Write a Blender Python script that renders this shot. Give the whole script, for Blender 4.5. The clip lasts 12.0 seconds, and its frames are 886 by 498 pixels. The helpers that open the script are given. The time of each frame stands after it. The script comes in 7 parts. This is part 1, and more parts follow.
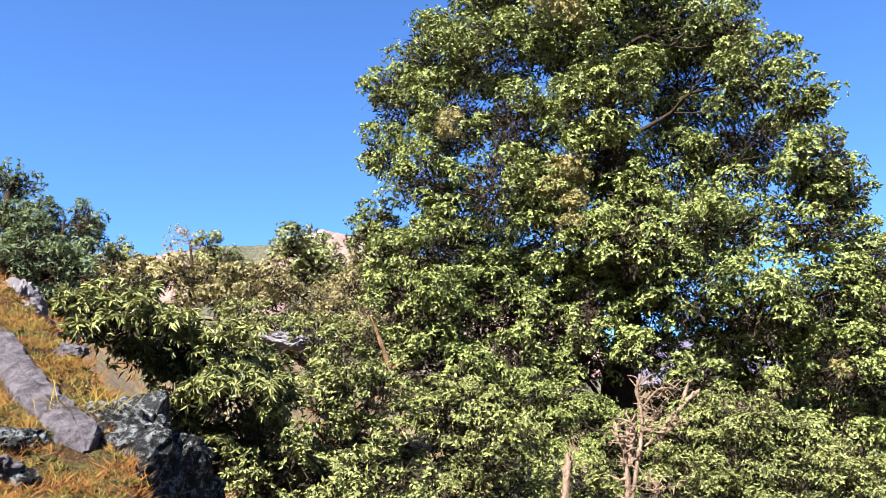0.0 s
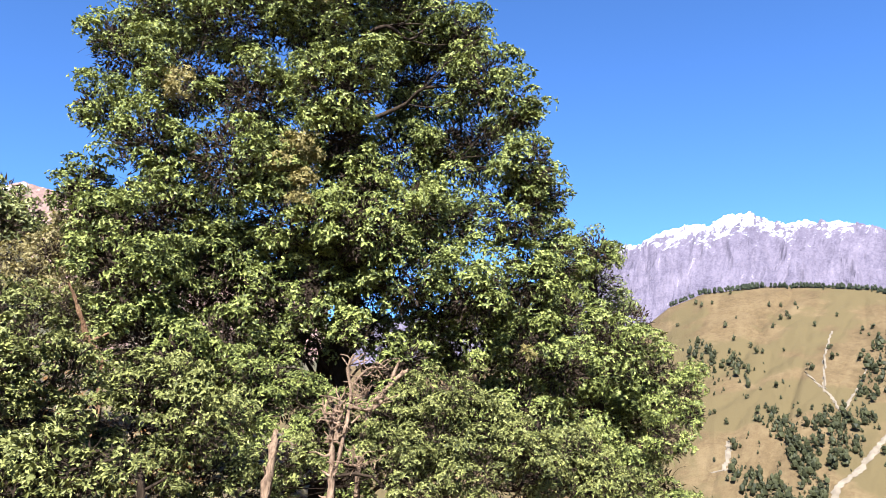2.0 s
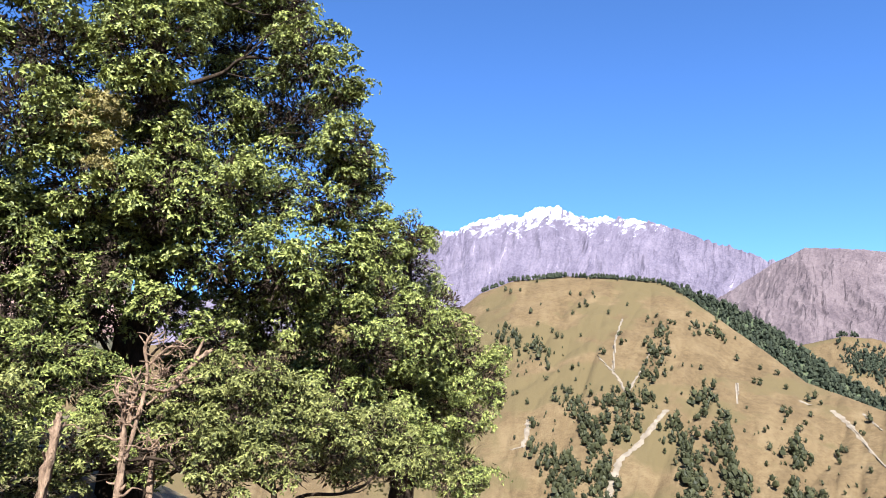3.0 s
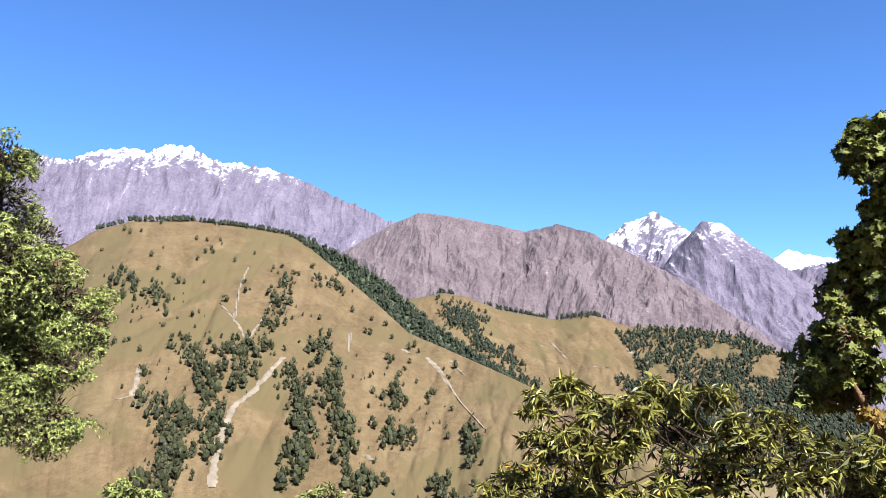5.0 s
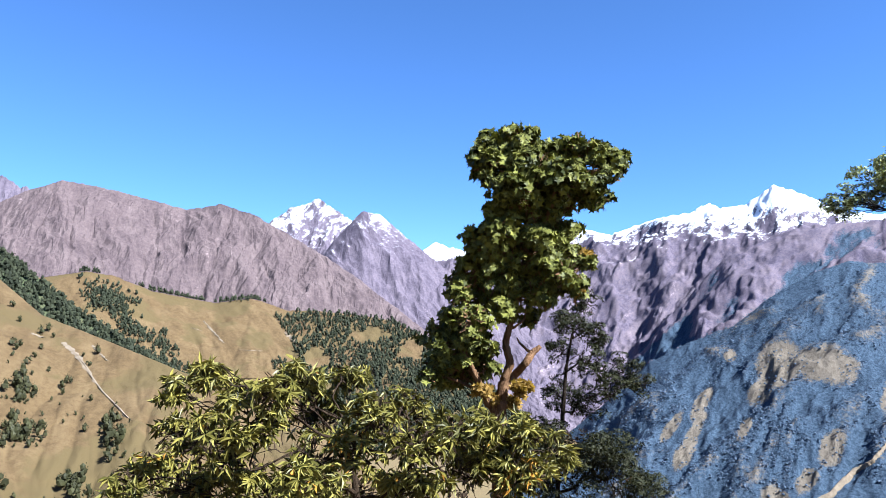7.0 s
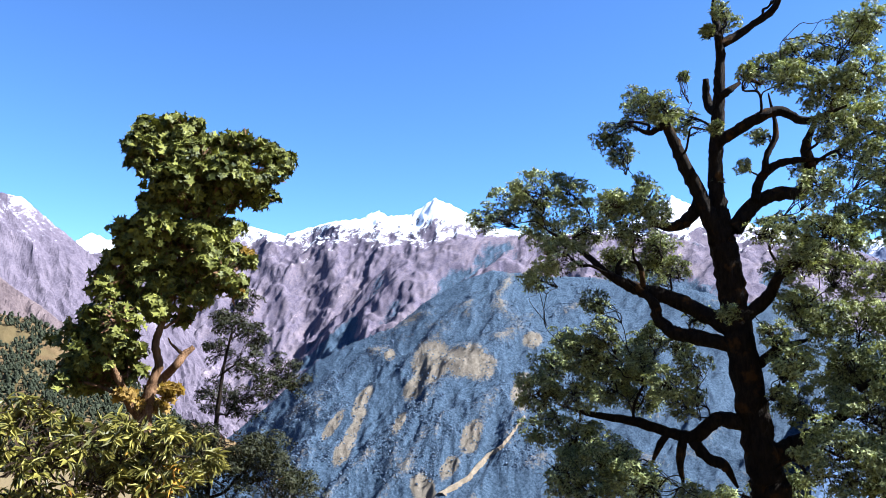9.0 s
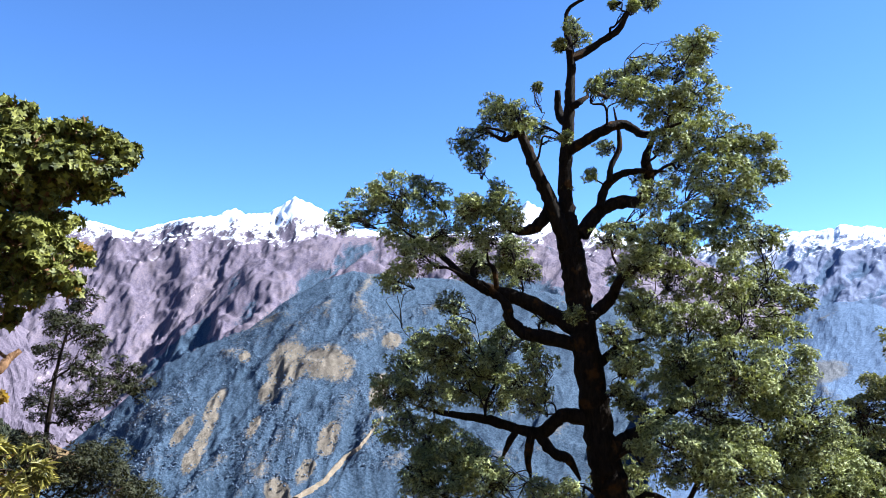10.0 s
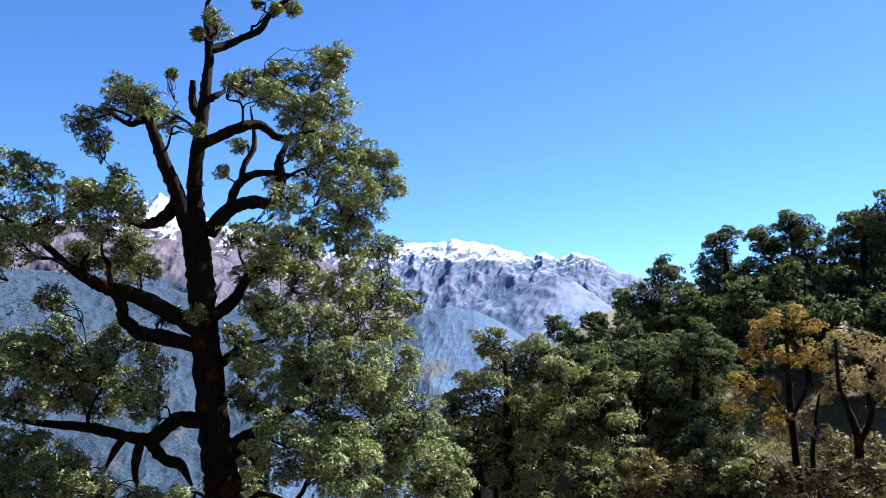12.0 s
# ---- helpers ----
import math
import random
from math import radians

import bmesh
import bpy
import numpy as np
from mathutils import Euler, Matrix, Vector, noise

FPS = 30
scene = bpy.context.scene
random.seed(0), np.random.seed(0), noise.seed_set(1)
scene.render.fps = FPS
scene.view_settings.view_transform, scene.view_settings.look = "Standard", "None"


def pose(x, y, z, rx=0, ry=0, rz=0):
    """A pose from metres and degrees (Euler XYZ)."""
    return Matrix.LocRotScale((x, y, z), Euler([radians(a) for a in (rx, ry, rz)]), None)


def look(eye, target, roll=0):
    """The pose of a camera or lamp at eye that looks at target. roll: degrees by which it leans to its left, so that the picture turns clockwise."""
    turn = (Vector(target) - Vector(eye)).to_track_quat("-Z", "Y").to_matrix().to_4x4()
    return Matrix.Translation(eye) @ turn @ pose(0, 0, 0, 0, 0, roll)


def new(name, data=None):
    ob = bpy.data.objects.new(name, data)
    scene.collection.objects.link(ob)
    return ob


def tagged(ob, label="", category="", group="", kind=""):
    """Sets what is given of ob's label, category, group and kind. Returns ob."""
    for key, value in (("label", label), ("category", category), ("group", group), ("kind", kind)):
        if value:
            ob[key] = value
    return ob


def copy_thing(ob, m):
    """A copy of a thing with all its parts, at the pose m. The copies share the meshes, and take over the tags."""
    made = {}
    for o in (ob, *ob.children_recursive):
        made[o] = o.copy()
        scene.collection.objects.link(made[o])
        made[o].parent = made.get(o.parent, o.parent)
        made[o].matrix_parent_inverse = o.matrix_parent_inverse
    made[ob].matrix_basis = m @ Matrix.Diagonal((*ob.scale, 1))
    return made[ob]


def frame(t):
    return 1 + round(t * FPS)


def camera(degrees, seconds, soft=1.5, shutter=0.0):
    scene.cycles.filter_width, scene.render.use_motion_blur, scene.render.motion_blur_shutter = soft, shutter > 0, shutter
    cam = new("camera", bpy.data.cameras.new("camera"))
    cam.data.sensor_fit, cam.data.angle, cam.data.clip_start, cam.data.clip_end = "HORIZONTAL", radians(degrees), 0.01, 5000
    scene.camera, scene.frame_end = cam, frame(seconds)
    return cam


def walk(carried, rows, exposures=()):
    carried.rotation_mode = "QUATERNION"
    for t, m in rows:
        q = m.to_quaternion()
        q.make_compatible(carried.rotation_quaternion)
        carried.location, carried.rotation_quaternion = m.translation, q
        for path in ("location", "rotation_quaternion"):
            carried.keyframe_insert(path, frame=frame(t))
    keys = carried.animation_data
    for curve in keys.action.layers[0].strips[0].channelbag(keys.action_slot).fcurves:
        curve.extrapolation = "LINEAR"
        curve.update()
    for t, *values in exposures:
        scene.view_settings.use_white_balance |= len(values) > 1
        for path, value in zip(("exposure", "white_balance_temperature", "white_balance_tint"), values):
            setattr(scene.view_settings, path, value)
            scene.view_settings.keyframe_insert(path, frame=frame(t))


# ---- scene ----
cam = camera(60.9, 12.0, 0.5)
ROWS = [
    (0.0, 0.0, 0.484, 1.6, 104.43, -0.23, -0.06),
    (0.5, 0.033, 0.484, 1.6, 104.09, -0.34, -3.94),
    (1.0, 0.075, 0.48, 1.6, 103.86, -0.32, -8.95),
    (1.5, 0.122, 0.471, 1.6, 103.44, -0.13, -14.5),
    (2.0, 0.173, 0.456, 1.6, 102.82, 0.11, -20.71),
    (2.5, 0.227, 0.433, 1.6, 102.15, 0.33, -27.6),
    (3.0, 0.279, 0.403, 1.6, 101.37, 0.32, -34.59),
    (5.0, 0.44, 0.228, 1.6, 97.42, -0.0, -62.57),
    (5.5, 0.465, 0.174, 1.6, 96.82, 0.01, -69.51),
    (6.0, 0.482, 0.122, 1.6, 96.43, -0.02, -75.75),
    (6.5, 0.492, 0.073, 1.6, 96.28, 0.02, -81.57),
    (7.0, 0.497, 0.018, 1.6, 96.19, 0.01, -87.91),
    (7.5, 0.496, -0.037, 1.6, 96.12, -0.07, -94.25),
    (9.5, 0.439, -0.233, 1.6, 96.32, -0.13, -117.97),
    (10.0, 0.416, -0.272, 1.6, 96.35, -0.0, -123.17),
    (10.5, 0.382, -0.317, 1.6, 96.44, 0.12, -129.66),
    (11.0, 0.338, -0.364, 1.6, 96.42, 0.1, -137.05),
    (11.5, 0.292, -0.402, 1.6, 96.41, -0.12, -143.95),
    (12.0, 0.245, -0.432, 1.6, 96.49, -0.38, -150.55),
]
EXPOSURES = [(0.0, 2.66, 5600, 10), (2.5, 2.4, 5500, 10), (5.0, 2.2, 5550, 10), (6.0, 2.05, 5400, 10), (7.5, 2.36, 5400, 10), (9.5, 2.4, 5500, 10), (12.0, 2.1, 5500, 10)]
walk(cam, [(t, pose(x, y, z, rx, ry, rz)) for t, x, y, z, rx, ry, rz in ROWS], EXPOSURES)

# ---- sun and sky ----
SUN_BEARING, SUN_HEIGHT = 208.0, 44.0
world = bpy.data.worlds.new("sky")
scene.world = world
world.use_nodes = True
sky = world.node_tree.nodes.new("ShaderNodeTexSky")
sky.sky_type = "NISHITA"
sky.sun_disc = False
sky.sun_elevation, sky.sun_rotation = radians(SUN_HEIGHT), radians(SUN_BEARING)
sky.altitude, sky.air_density, sky.dust_density, sky.ozone_density = 3000, 1.0, 0.3, 8.0
world.node_tree.nodes["Background"].inputs["Strength"].default_value = 0.05
world.node_tree.links.new(sky.outputs["Color"], world.node_tree.nodes["Background"].inputs["Color"])
sun = new("sun", bpy.data.lights.new("sun", "SUN"))
sun.data.energy, sun.data.angle, sun.data.color = 5.0, radians(0.53), (1.0, 0.95, 0.86)
b, h = radians(SUN_BEARING), radians(SUN_HEIGHT)
sun.matrix_world = look((80 * math.sin(b), 80 * math.cos(b), 90), (80 * math.sin(b) - math.sin(b) * math.cos(h), 80 * math.cos(b) - math.cos(b) * math.cos(h), 90 - math.sin(h)))


# ---- material helpers ----
def material(name):
    m = bpy.data.materials.new(name)
    m.use_nodes = True
    return m, m.node_tree, m.node_tree.nodes["Principled BSDF"]


def node(tree, kind, **values):
    n = tree.nodes.new(kind)
    for key, value in values.items():
        n.inputs[key.replace("_", " ")].default_value = value
    return n


def noise_at(tree, scale, detail=6, rough=0.55, stretch=(1, 1, 1)):
    """World-space noise, scale in features per metre."""
    geo = tree.nodes.new("ShaderNodeNewGeometry")
    mapping = tree.nodes.new("ShaderNodeMapping")
    mapping.inputs["Scale"].default_value = stretch
    tree.links.new(geo.outputs["Position"], mapping.inputs["Vector"])
    n = node(tree, "ShaderNodeTexNoise", Scale=scale, Detail=detail, Roughness=rough)
    tree.links.new(mapping.outputs["Vector"], n.inputs["Vector"])
    return n.outputs["Fac"]


def ramp(tree, fac, *stops):
    r = tree.nodes.new("ShaderNodeValToRGB")
    el = r.color_ramp.elements
    while len(el) < len(stops):
        el.new(0.5)
    for e, (at, colour) in zip(el, stops):
        e.position, e.color = at, (*colour, 1)
    tree.links.new(fac, r.inputs["Fac"])
    return r.outputs["Color"]


def mix(tree, fac, a, c, mode="MIX"):
    m = tree.nodes.new("ShaderNodeMix")
    m.data_type, m.blend_type = "RGBA", mode
    for socket, value in ((m.inputs["Factor"], fac), (m.inputs["A"], a), (m.inputs["B"], c)):
        if isinstance(value, bpy.types.NodeSocket):
            tree.links.new(value, socket)
        elif isinstance(value, tuple):
            socket.default_value = (*value, 1)
        else:
            socket.default_value = value
    return m.outputs["Result"]


def calc(tree, kind, a, c=0.0, clamp=False):
    m = tree.nodes.new("ShaderNodeMath")
    m.operation, m.use_clamp = kind, clamp
    for socket, value in zip(m.inputs, (a, c)):
        if isinstance(value, bpy.types.NodeSocket):
            tree.links.new(value, socket)
        else:
            socket.default_value = value
    return m.outputs[0]


def bump(tree, bsdf, height, strength, distance):
    n = node(tree, "ShaderNodeBump", Strength=strength, Distance=distance)
    tree.links.new(height, n.inputs["Height"])
    tree.links.new(n.outputs["Normal"], bsdf.inputs["Normal"])


def leaf_material(name, dark, light, odd=None, odd_share=0.0, gloss=0.5, through_light=0.08, shine=0.12):
    """Leaf: colour varies from leaf to leaf and in patches across the crown; thin enough to let sun through."""
    m, tree, bsdf = material(name)
    geo = tree.nodes.new("ShaderNodeNewGeometry")
    island = geo.outputs["Random Per Island"]
    patch = noise_at(tree, 0.55, 3)
    colour = mix(tree, calc(tree, "ADD", calc(tree, "MULTIPLY", calc(tree, "POWER", island, 1.3), 0.85), calc(tree, "MULTIPLY", calc(tree, "SUBTRACT", patch, 0.38), 1.0), True), dark, light)
    if odd:
        pick = calc(tree, "GREATER_THAN", calc(tree, "ADD", calc(tree, "MULTIPLY", island, 0.6), calc(tree, "MULTIPLY", noise_at(tree, 0.8, 4), 0.8)), 1.4 - 1.0 * odd_share)
        colour = mix(tree, pick, colour, odd)
    tree.links.new(colour, bsdf.inputs["Base Color"])
    bsdf.inputs["Roughness"].default_value = gloss
    bsdf.inputs["Specular IOR Level"].default_value = shine
    trans = tree.nodes.new("ShaderNodeBsdfTranslucent")
    tree.links.new(mix(tree, 1.0, colour, (1.0, 1.0, 0.45), "MULTIPLY"), trans.inputs["Color"])
    blend = tree.nodes.new("ShaderNodeMixShader")
    blend.inputs["Fac"].default_value = through_light
    tree.links.new(bsdf.outputs["BSDF"], blend.inputs[1])
    tree.links.new(trans.outputs["BSDF"], blend.inputs[2])
    tree.links.new(blend.outputs["Shader"], tree.nodes["Material Output"].inputs["Surface"])
    return m


def bark_material(name, dark, light, moss=None):
    m, tree, bsdf = material(name)
    colour = ramp(tree, noise_at(tree, 9, 8, 0.65, (1, 1, 0.35)), (0.3, dark), (0.7, light))
    if moss:
        colour = mix(tree, ramp(tree, noise_at(tree, 1.6, 4), (0.58, (0, 0, 0)), (0.66, (1, 1, 1))), colour, moss)
    tree.links.new(colour, bsdf.inputs["Base Color"])
    bsdf.inputs["Roughness"].default_value = 0.9
    bsdf.inputs["Specular IOR Level"].default_value = 0.06
    bump(tree, bsdf, noise_at(tree, 11, 8, 0.7, (1, 1, 0.3)), 1.0, 0.12)
    return m


def mountain_material(name, rocks, snow_from=None, snow_soft=60.0, woods=None, wood_to=None, meadow=None, grain=0.012, streak=0.3, bumpy=0.022):
    """Rock with strata and run-off streaks; snow above a height on the flatter ledges; woods and dry meadow below one."""
    m, tree, bsdf = material(name)
    geo = tree.nodes.new("ShaderNodeNewGeometry")
    split = tree.nodes.new("ShaderNodeSeparateXYZ")
    tree.links.new(geo.outputs["Position"], split.inputs["Vector"])
    facing = tree.nodes.new("ShaderNodeSeparateXYZ")
    tree.links.new(geo.outputs["Normal"], facing.inputs["Vector"])
    z, flat = split.outputs["Z"], facing.outputs["Z"]
    coarse, fine = noise_at(tree, grain, 8, 0.6), noise_at(tree, grain * 9, 8, 0.75)
    speck = noise_at(tree, grain * 45, 4, 0.75)
    fall = tree.nodes.new("ShaderNodeAttribute")
    fall.attribute_name = "fall"
    stretch = node(tree, "ShaderNodeMapping", Scale=(7.0, 1.1, 1.0))
    tree.links.new(fall.outputs["Vector"], stretch.inputs["Vector"])
    runs = node(tree, "ShaderNodeTexNoise", Scale=1.0, Detail=7, Roughness=0.62)
    tree.links.new(stretch.outputs["Vector"], runs.inputs["Vector"])
    runs = runs.outputs["Fac"]
    both = calc(tree, "ADD", calc(tree, "MULTIPLY", coarse, 0.3), calc(tree, "ADD", calc(tree, "MULTIPLY", fine, 0.4), calc(tree, "MULTIPLY", speck, 0.3)))
    both = calc(tree, "ADD", both, calc(tree, "MULTIPLY", calc(tree, "SUBTRACT", runs, 0.5), streak))
    colour = ramp(tree, both, (0.4, rocks[0]), (0.5, rocks[1]), (0.6, rocks[2]))
    if not woods and not meadow:
        pale = tuple(min(0.6, 1.7 * c) for c in rocks[2])
        colour = mix(tree, ramp(tree, calc(tree, "ADD", runs, calc(tree, "MULTIPLY", calc(tree, "SUBTRACT", fine, 0.5), 0.5)), (0.66, (0, 0, 0)), (0.7, (0.8, 0.8, 0.8))), colour, pale)
    if meadow:
        blade = ramp(tree, fine, (0.4, tuple(0.72 * c for c in meadow)), (0.6, meadow))
        colour = blade if woods else mix(tree, ramp(tree, noise_at(tree, grain * 0.55, 6, 0.6), (0.5, (0, 0, 0)), (0.56, (1, 1, 1))), colour, meadow)
    if woods:
        cover = tree.nodes.new("ShaderNodeAttribute")
        cover.attribute_name = "clearing"
        edge = calc(tree, "DIVIDE", calc(tree, "SUBTRACT", wood_to, z), 130.0)
        edge = calc(tree, "SUBTRACT", calc(tree, "MINIMUM", edge, 1.0), calc(tree, "MULTIPLY", cover.outputs["Fac"], 4.0))
        edge = calc(tree, "ADD", edge, calc(tree, "MULTIPLY", calc(tree, "SUBTRACT", noise_at(tree, grain * 1.2, 9, 0.72), 0.5), 4.0))
        edge = calc(tree, "ADD", edge, calc(tree, "MULTIPLY", calc(tree, "SUBTRACT", noise_at(tree, grain * 10, 5, 0.75), 0.5), 4.5), True)
        trees_tone = ramp(tree, noise_at(tree, grain * 14, 5, 0.8), (0.4, woods[0]), (0.6, woods[1]))
        colour = mix(tree, edge, colour, trees_tone)
    if snow_from is not None:
        lie = calc(tree, "DIVIDE", calc(tree, "SUBTRACT", z, snow_from), snow_soft)
        lie = calc(tree, "ADD", lie, calc(tree, "MULTIPLY", calc(tree, "SUBTRACT", coarse, 0.5), 6.0))
        lie = calc(tree, "ADD", lie, calc(tree, "MULTIPLY", calc(tree, "SUBTRACT", fine, 0.5), 10.0))
        lie = calc(tree, "ADD", lie, calc(tree, "MULTIPLY", calc(tree, "SUBTRACT", runs, 0.5), 7.0))
        lie = calc(tree, "ADD", lie, calc(tree, "MULTIPLY", calc(tree, "SUBTRACT", flat, 0.6), 7.0), True)
        colour = mix(tree, lie, colour, (0.66, 0.68, 0.71))
    tree.links.new(colour, bsdf.inputs["Base Color"])
    bsdf.inputs["Roughness"].default_value = 0.95
    bsdf.inputs["Specular IOR Level"].default_value = 0.1
    bump(tree, bsdf, calc(tree, "ADD", fine, calc(tree, "MULTIPLY", speck, 0.6)), 0.7, bumpy / grain)
    return m


LEAF_OAK = leaf_material("evergreen_oak_leaf", (0.015, 0.02, 0.005), (0.23, 0.24, 0.06), (0.25, 0.18, 0.085), 0.08, gloss=0.5, through_light=0.06, shine=0.12)
LEAF_OLD_OAK = leaf_material("old_oak_leaf", (0.018, 0.024, 0.01), (0.34, 0.365, 0.145), (0.25, 0.17, 0.05), 0.04, gloss=0.5, through_light=0.2, shine=0.1)
LEAF_LIME = leaf_material("yellow_green_leaf", (0.026, 0.028, 0.007), (0.21, 0.205, 0.06), (0.28, 0.16, 0.05), 0.16, gloss=0.5, through_light=0.06, shine=0.1)
LEAF_RHODO = leaf_material("rhododendron_leaf", (0.028, 0.034, 0.01), (0.29, 0.27, 0.08), (0.437, 0.25, 0.05), 0.22, 0.45, 0.06, 0.18)
LEAF_RHODO_DRY = leaf_material("sunlit_rhododendron_leaf", (0.03, 0.031, 0.006), (0.225, 0.195, 0.042), (0.335, 0.17, 0.0239), 0.35, 0.42, 0.08, 0.18)
LEAF_MAPLE = leaf_material("maple_leaf", (0.014, 0.019, 0.005), (0.165, 0.165, 0.034), (0.28, 0.16, 0.018), 0.12, 0.5, 0.12, 0.1)
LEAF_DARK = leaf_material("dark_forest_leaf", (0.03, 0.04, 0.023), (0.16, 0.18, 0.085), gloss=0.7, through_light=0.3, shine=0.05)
# leaf colour darkened to paint the young tree as a backlit silhouette
LEAF_SAPLING = leaf_material("backlit_dark_sapling_leaf", (0.00707, 0.00938, 0.00353), (0.0294, 0.0294, 0.0106), (0.0588, 0.0412, 0.0176), 0.1, gloss=0.6)
LEAF_GREY = leaf_material("grey_green_leaf", (0.034, 0.04, 0.015), (0.28, 0.275, 0.1), (0.28, 0.19, 0.085), 0.1, through_light=0.28)
LEAF_AUTUMN = leaf_material("autumn_leaf", (0.14, 0.085, 0.025), (0.34, 0.22, 0.055), (0.15, 0.14, 0.045), 0.3, through_light=0.45)
LEAF_BROWN = leaf_material("dry_brown_leaf", (0.14, 0.1, 0.055), (0.32, 0.235, 0.13), (0.26, 0.13, 0.06), 0.25, through_light=0.4)
LEAF_SCRUB = leaf_material("scrub_leaf", (0.065, 0.055, 0.022), (0.3, 0.235, 0.1), (0.3, 0.14, 0.065), 0.3, through_light=0.3)
LEAF_STRAW = leaf_material("dead_leaf", (0.132, 0.101, 0.0299), (0.206, 0.165, 0.0598))
# oak bark, its colour lowered further to paint the trunk's shaded side
BARK_OAK = bark_material("shade_dark_oak_bark", (0.0048, 0.0036, 0.0028), (0.022, 0.016, 0.0112), (0.048, 0.024, 0.008))
BARK_BROWN = bark_material("brown_bark", (0.0151, 0.00972, 0.00606), (0.0518, 0.0346, 0.0216))
BARK_GREY = bark_material("weathered_grey_wood", (0.0614, 0.0304, 0.0141), (0.21, 0.122, 0.0645))
BARK_SNAG = bark_material("weathered_orange_wood", (0.07, 0.042, 0.027), (0.32, 0.21, 0.13))


# ---- noise for the terrain ----
def value_noise(x, y, seed):
    xi, yi = np.floor(x).astype(np.int64), np.floor(y).astype(np.int64)
    u, v = x - xi, y - yi
    u, v = u * u * (3 - 2 * u), v * v * (3 - 2 * v)

    def dot(a, c):
        n = (a * 374761393 + c * 668265263 + seed * 974711) & 0x7FFFFFFF
        n = ((n ^ (n >> 13)) * 1274126177) & 0x7FFFFFFF
        return ((n ^ (n >> 16)) & 0xFFFF) / 65535.0

    top = dot(xi, yi) * (1 - u) + dot(xi + 1, yi) * u
    low = dot(xi, yi + 1) * (1 - u) + dot(xi + 1, yi + 1) * u
    return top * (1 - v) + low * v


def fractal(x, y, seed, octaves=5, gain=0.5):
    total, amp, norm = 0, 1.0, 0
    for k in range(octaves):
        total, norm = total + amp * value_noise(x * 2 ** k + 17.3 * k, y * 2 ** k - 9.1 * k, seed + k), norm + amp
        amp *= gain
    return total / norm


def slant_noise(x, y, seed):
    """Gradient noise, about -1 to 1."""
    xi, yi = np.floor(x).astype(np.int64), np.floor(y).astype(np.int64)
    u, v = x - xi, y - yi

    def dot(a, c):
        n = ((xi + a) * 374761393 + (yi + c) * 668265263 + seed * 974711) & 0x7FFFFFFF
        n = ((n ^ (n >> 13)) * 1274126177) & 0x7FFFFFFF
        g = ((n ^ (n >> 16)) & 0xFFFF) / 65536.0 * 2 * np.pi
        return np.cos(g) * (u - a) + np.sin(g) * (v - c)

    s, t = u ** 3 * (u * (6 * u - 15) + 10), v ** 3 * (v * (6 * v - 15) + 10)
    top = dot(0, 0) * (1 - s) + dot(1, 0) * s
    low = dot(0, 1) * (1 - s) + dot(1, 1) * s
    return 1.5 * (top * (1 - t) + low * t)


def spurs(x, y, seed, octaves=6, gain=0.5):
    """Sharp ridges with finer ridges branching off them, 0 to 1."""
    total, amp, norm, weight = 0, 1.0, 0, 1.0
    for k in range(octaves):
        n = np.clip(1 - np.abs(slant_noise(x + 13.7 * k, y - 7.9 * k, seed + k)) * 1.35, 0, 1)
        n = n ** 1.4 * weight
        weight = np.clip(0.25 + n * 1.2, 0, 1)
        total, norm, amp = total + amp * n, norm + amp, amp * gain
        x, y = 2.03 * (0.86 * x + 0.5 * y), 2.03 * (0.86 * y - 0.5 * x)
    return total / norm * 1.5


def gullies(x, y, seed, octaves=4, gain=0.55, width=0.11):
    """Narrow branching water courses on a smooth face, 0 to 1."""
    total, amp = 0, 1.0
    for k in range(octaves):
        n = np.abs(slant_noise(x + 3.1 * k, y * (0.5 + 0.22 * k) + 8.3 * k, seed + k))
        total, amp = total + amp * np.clip(1 - n / width, 0, 1) ** 1.3, amp * gain
        x, y = 1.9 * (x + 0.25 * y), 1.9 * (y - 0.25 * x)
    return total


def ridged(x, y, seed, octaves=5, gain=0.5):
    total, amp, norm = 0, 1.0, 0
    for k in range(octaves):
        n = 1 - np.abs(2 * value_noise(x * 2 ** k + 31.7 * k, y * 2 ** k + 5.3 * k, seed + k) - 1)
        total, norm = total + amp * n * n, norm + amp
        amp *= gain
    return total / norm


# ---- ground shape: heights by bearing (clockwise from +y) and distance ----
BEARINGS = (-180, -90, -35, -15, 0, 25, 60, 100, 140, 165, 180)
RINGS = (0, 6, 12, 25, 45, 90, 200, 500)
HEIGHTS = np.array((
    (0, -0.2, -1.2, -4.5, -7.5, 2, 12, 30), (0, 1, 3, 7, 12, 25, 60, 120), (0, 0.7, 3.2, 7, 12, 22, 50, 100),
    (0, 0.1, 0.4, 3.6, 8, 15, 30, 60), (0, -0.3, -0.5, 0.5, 3, 6, 0, -60), (0, -0.6, -1.8, -3, -6, -15, -60, -180),
    (0, -0.8, -3, -6.5, -13, -30, -80, -220), (0, -0.8, -3, -7.5, -15, -35, -90, -250),
    (0, -0.6, -2.5, -7.5, -13, -25, -60, -150), (0, -0.3, -1.5, -5, -8.5, 0, 10, 0), (0, -0.2, -1.2, -4.5, -7.5, 2, 12, 30)))


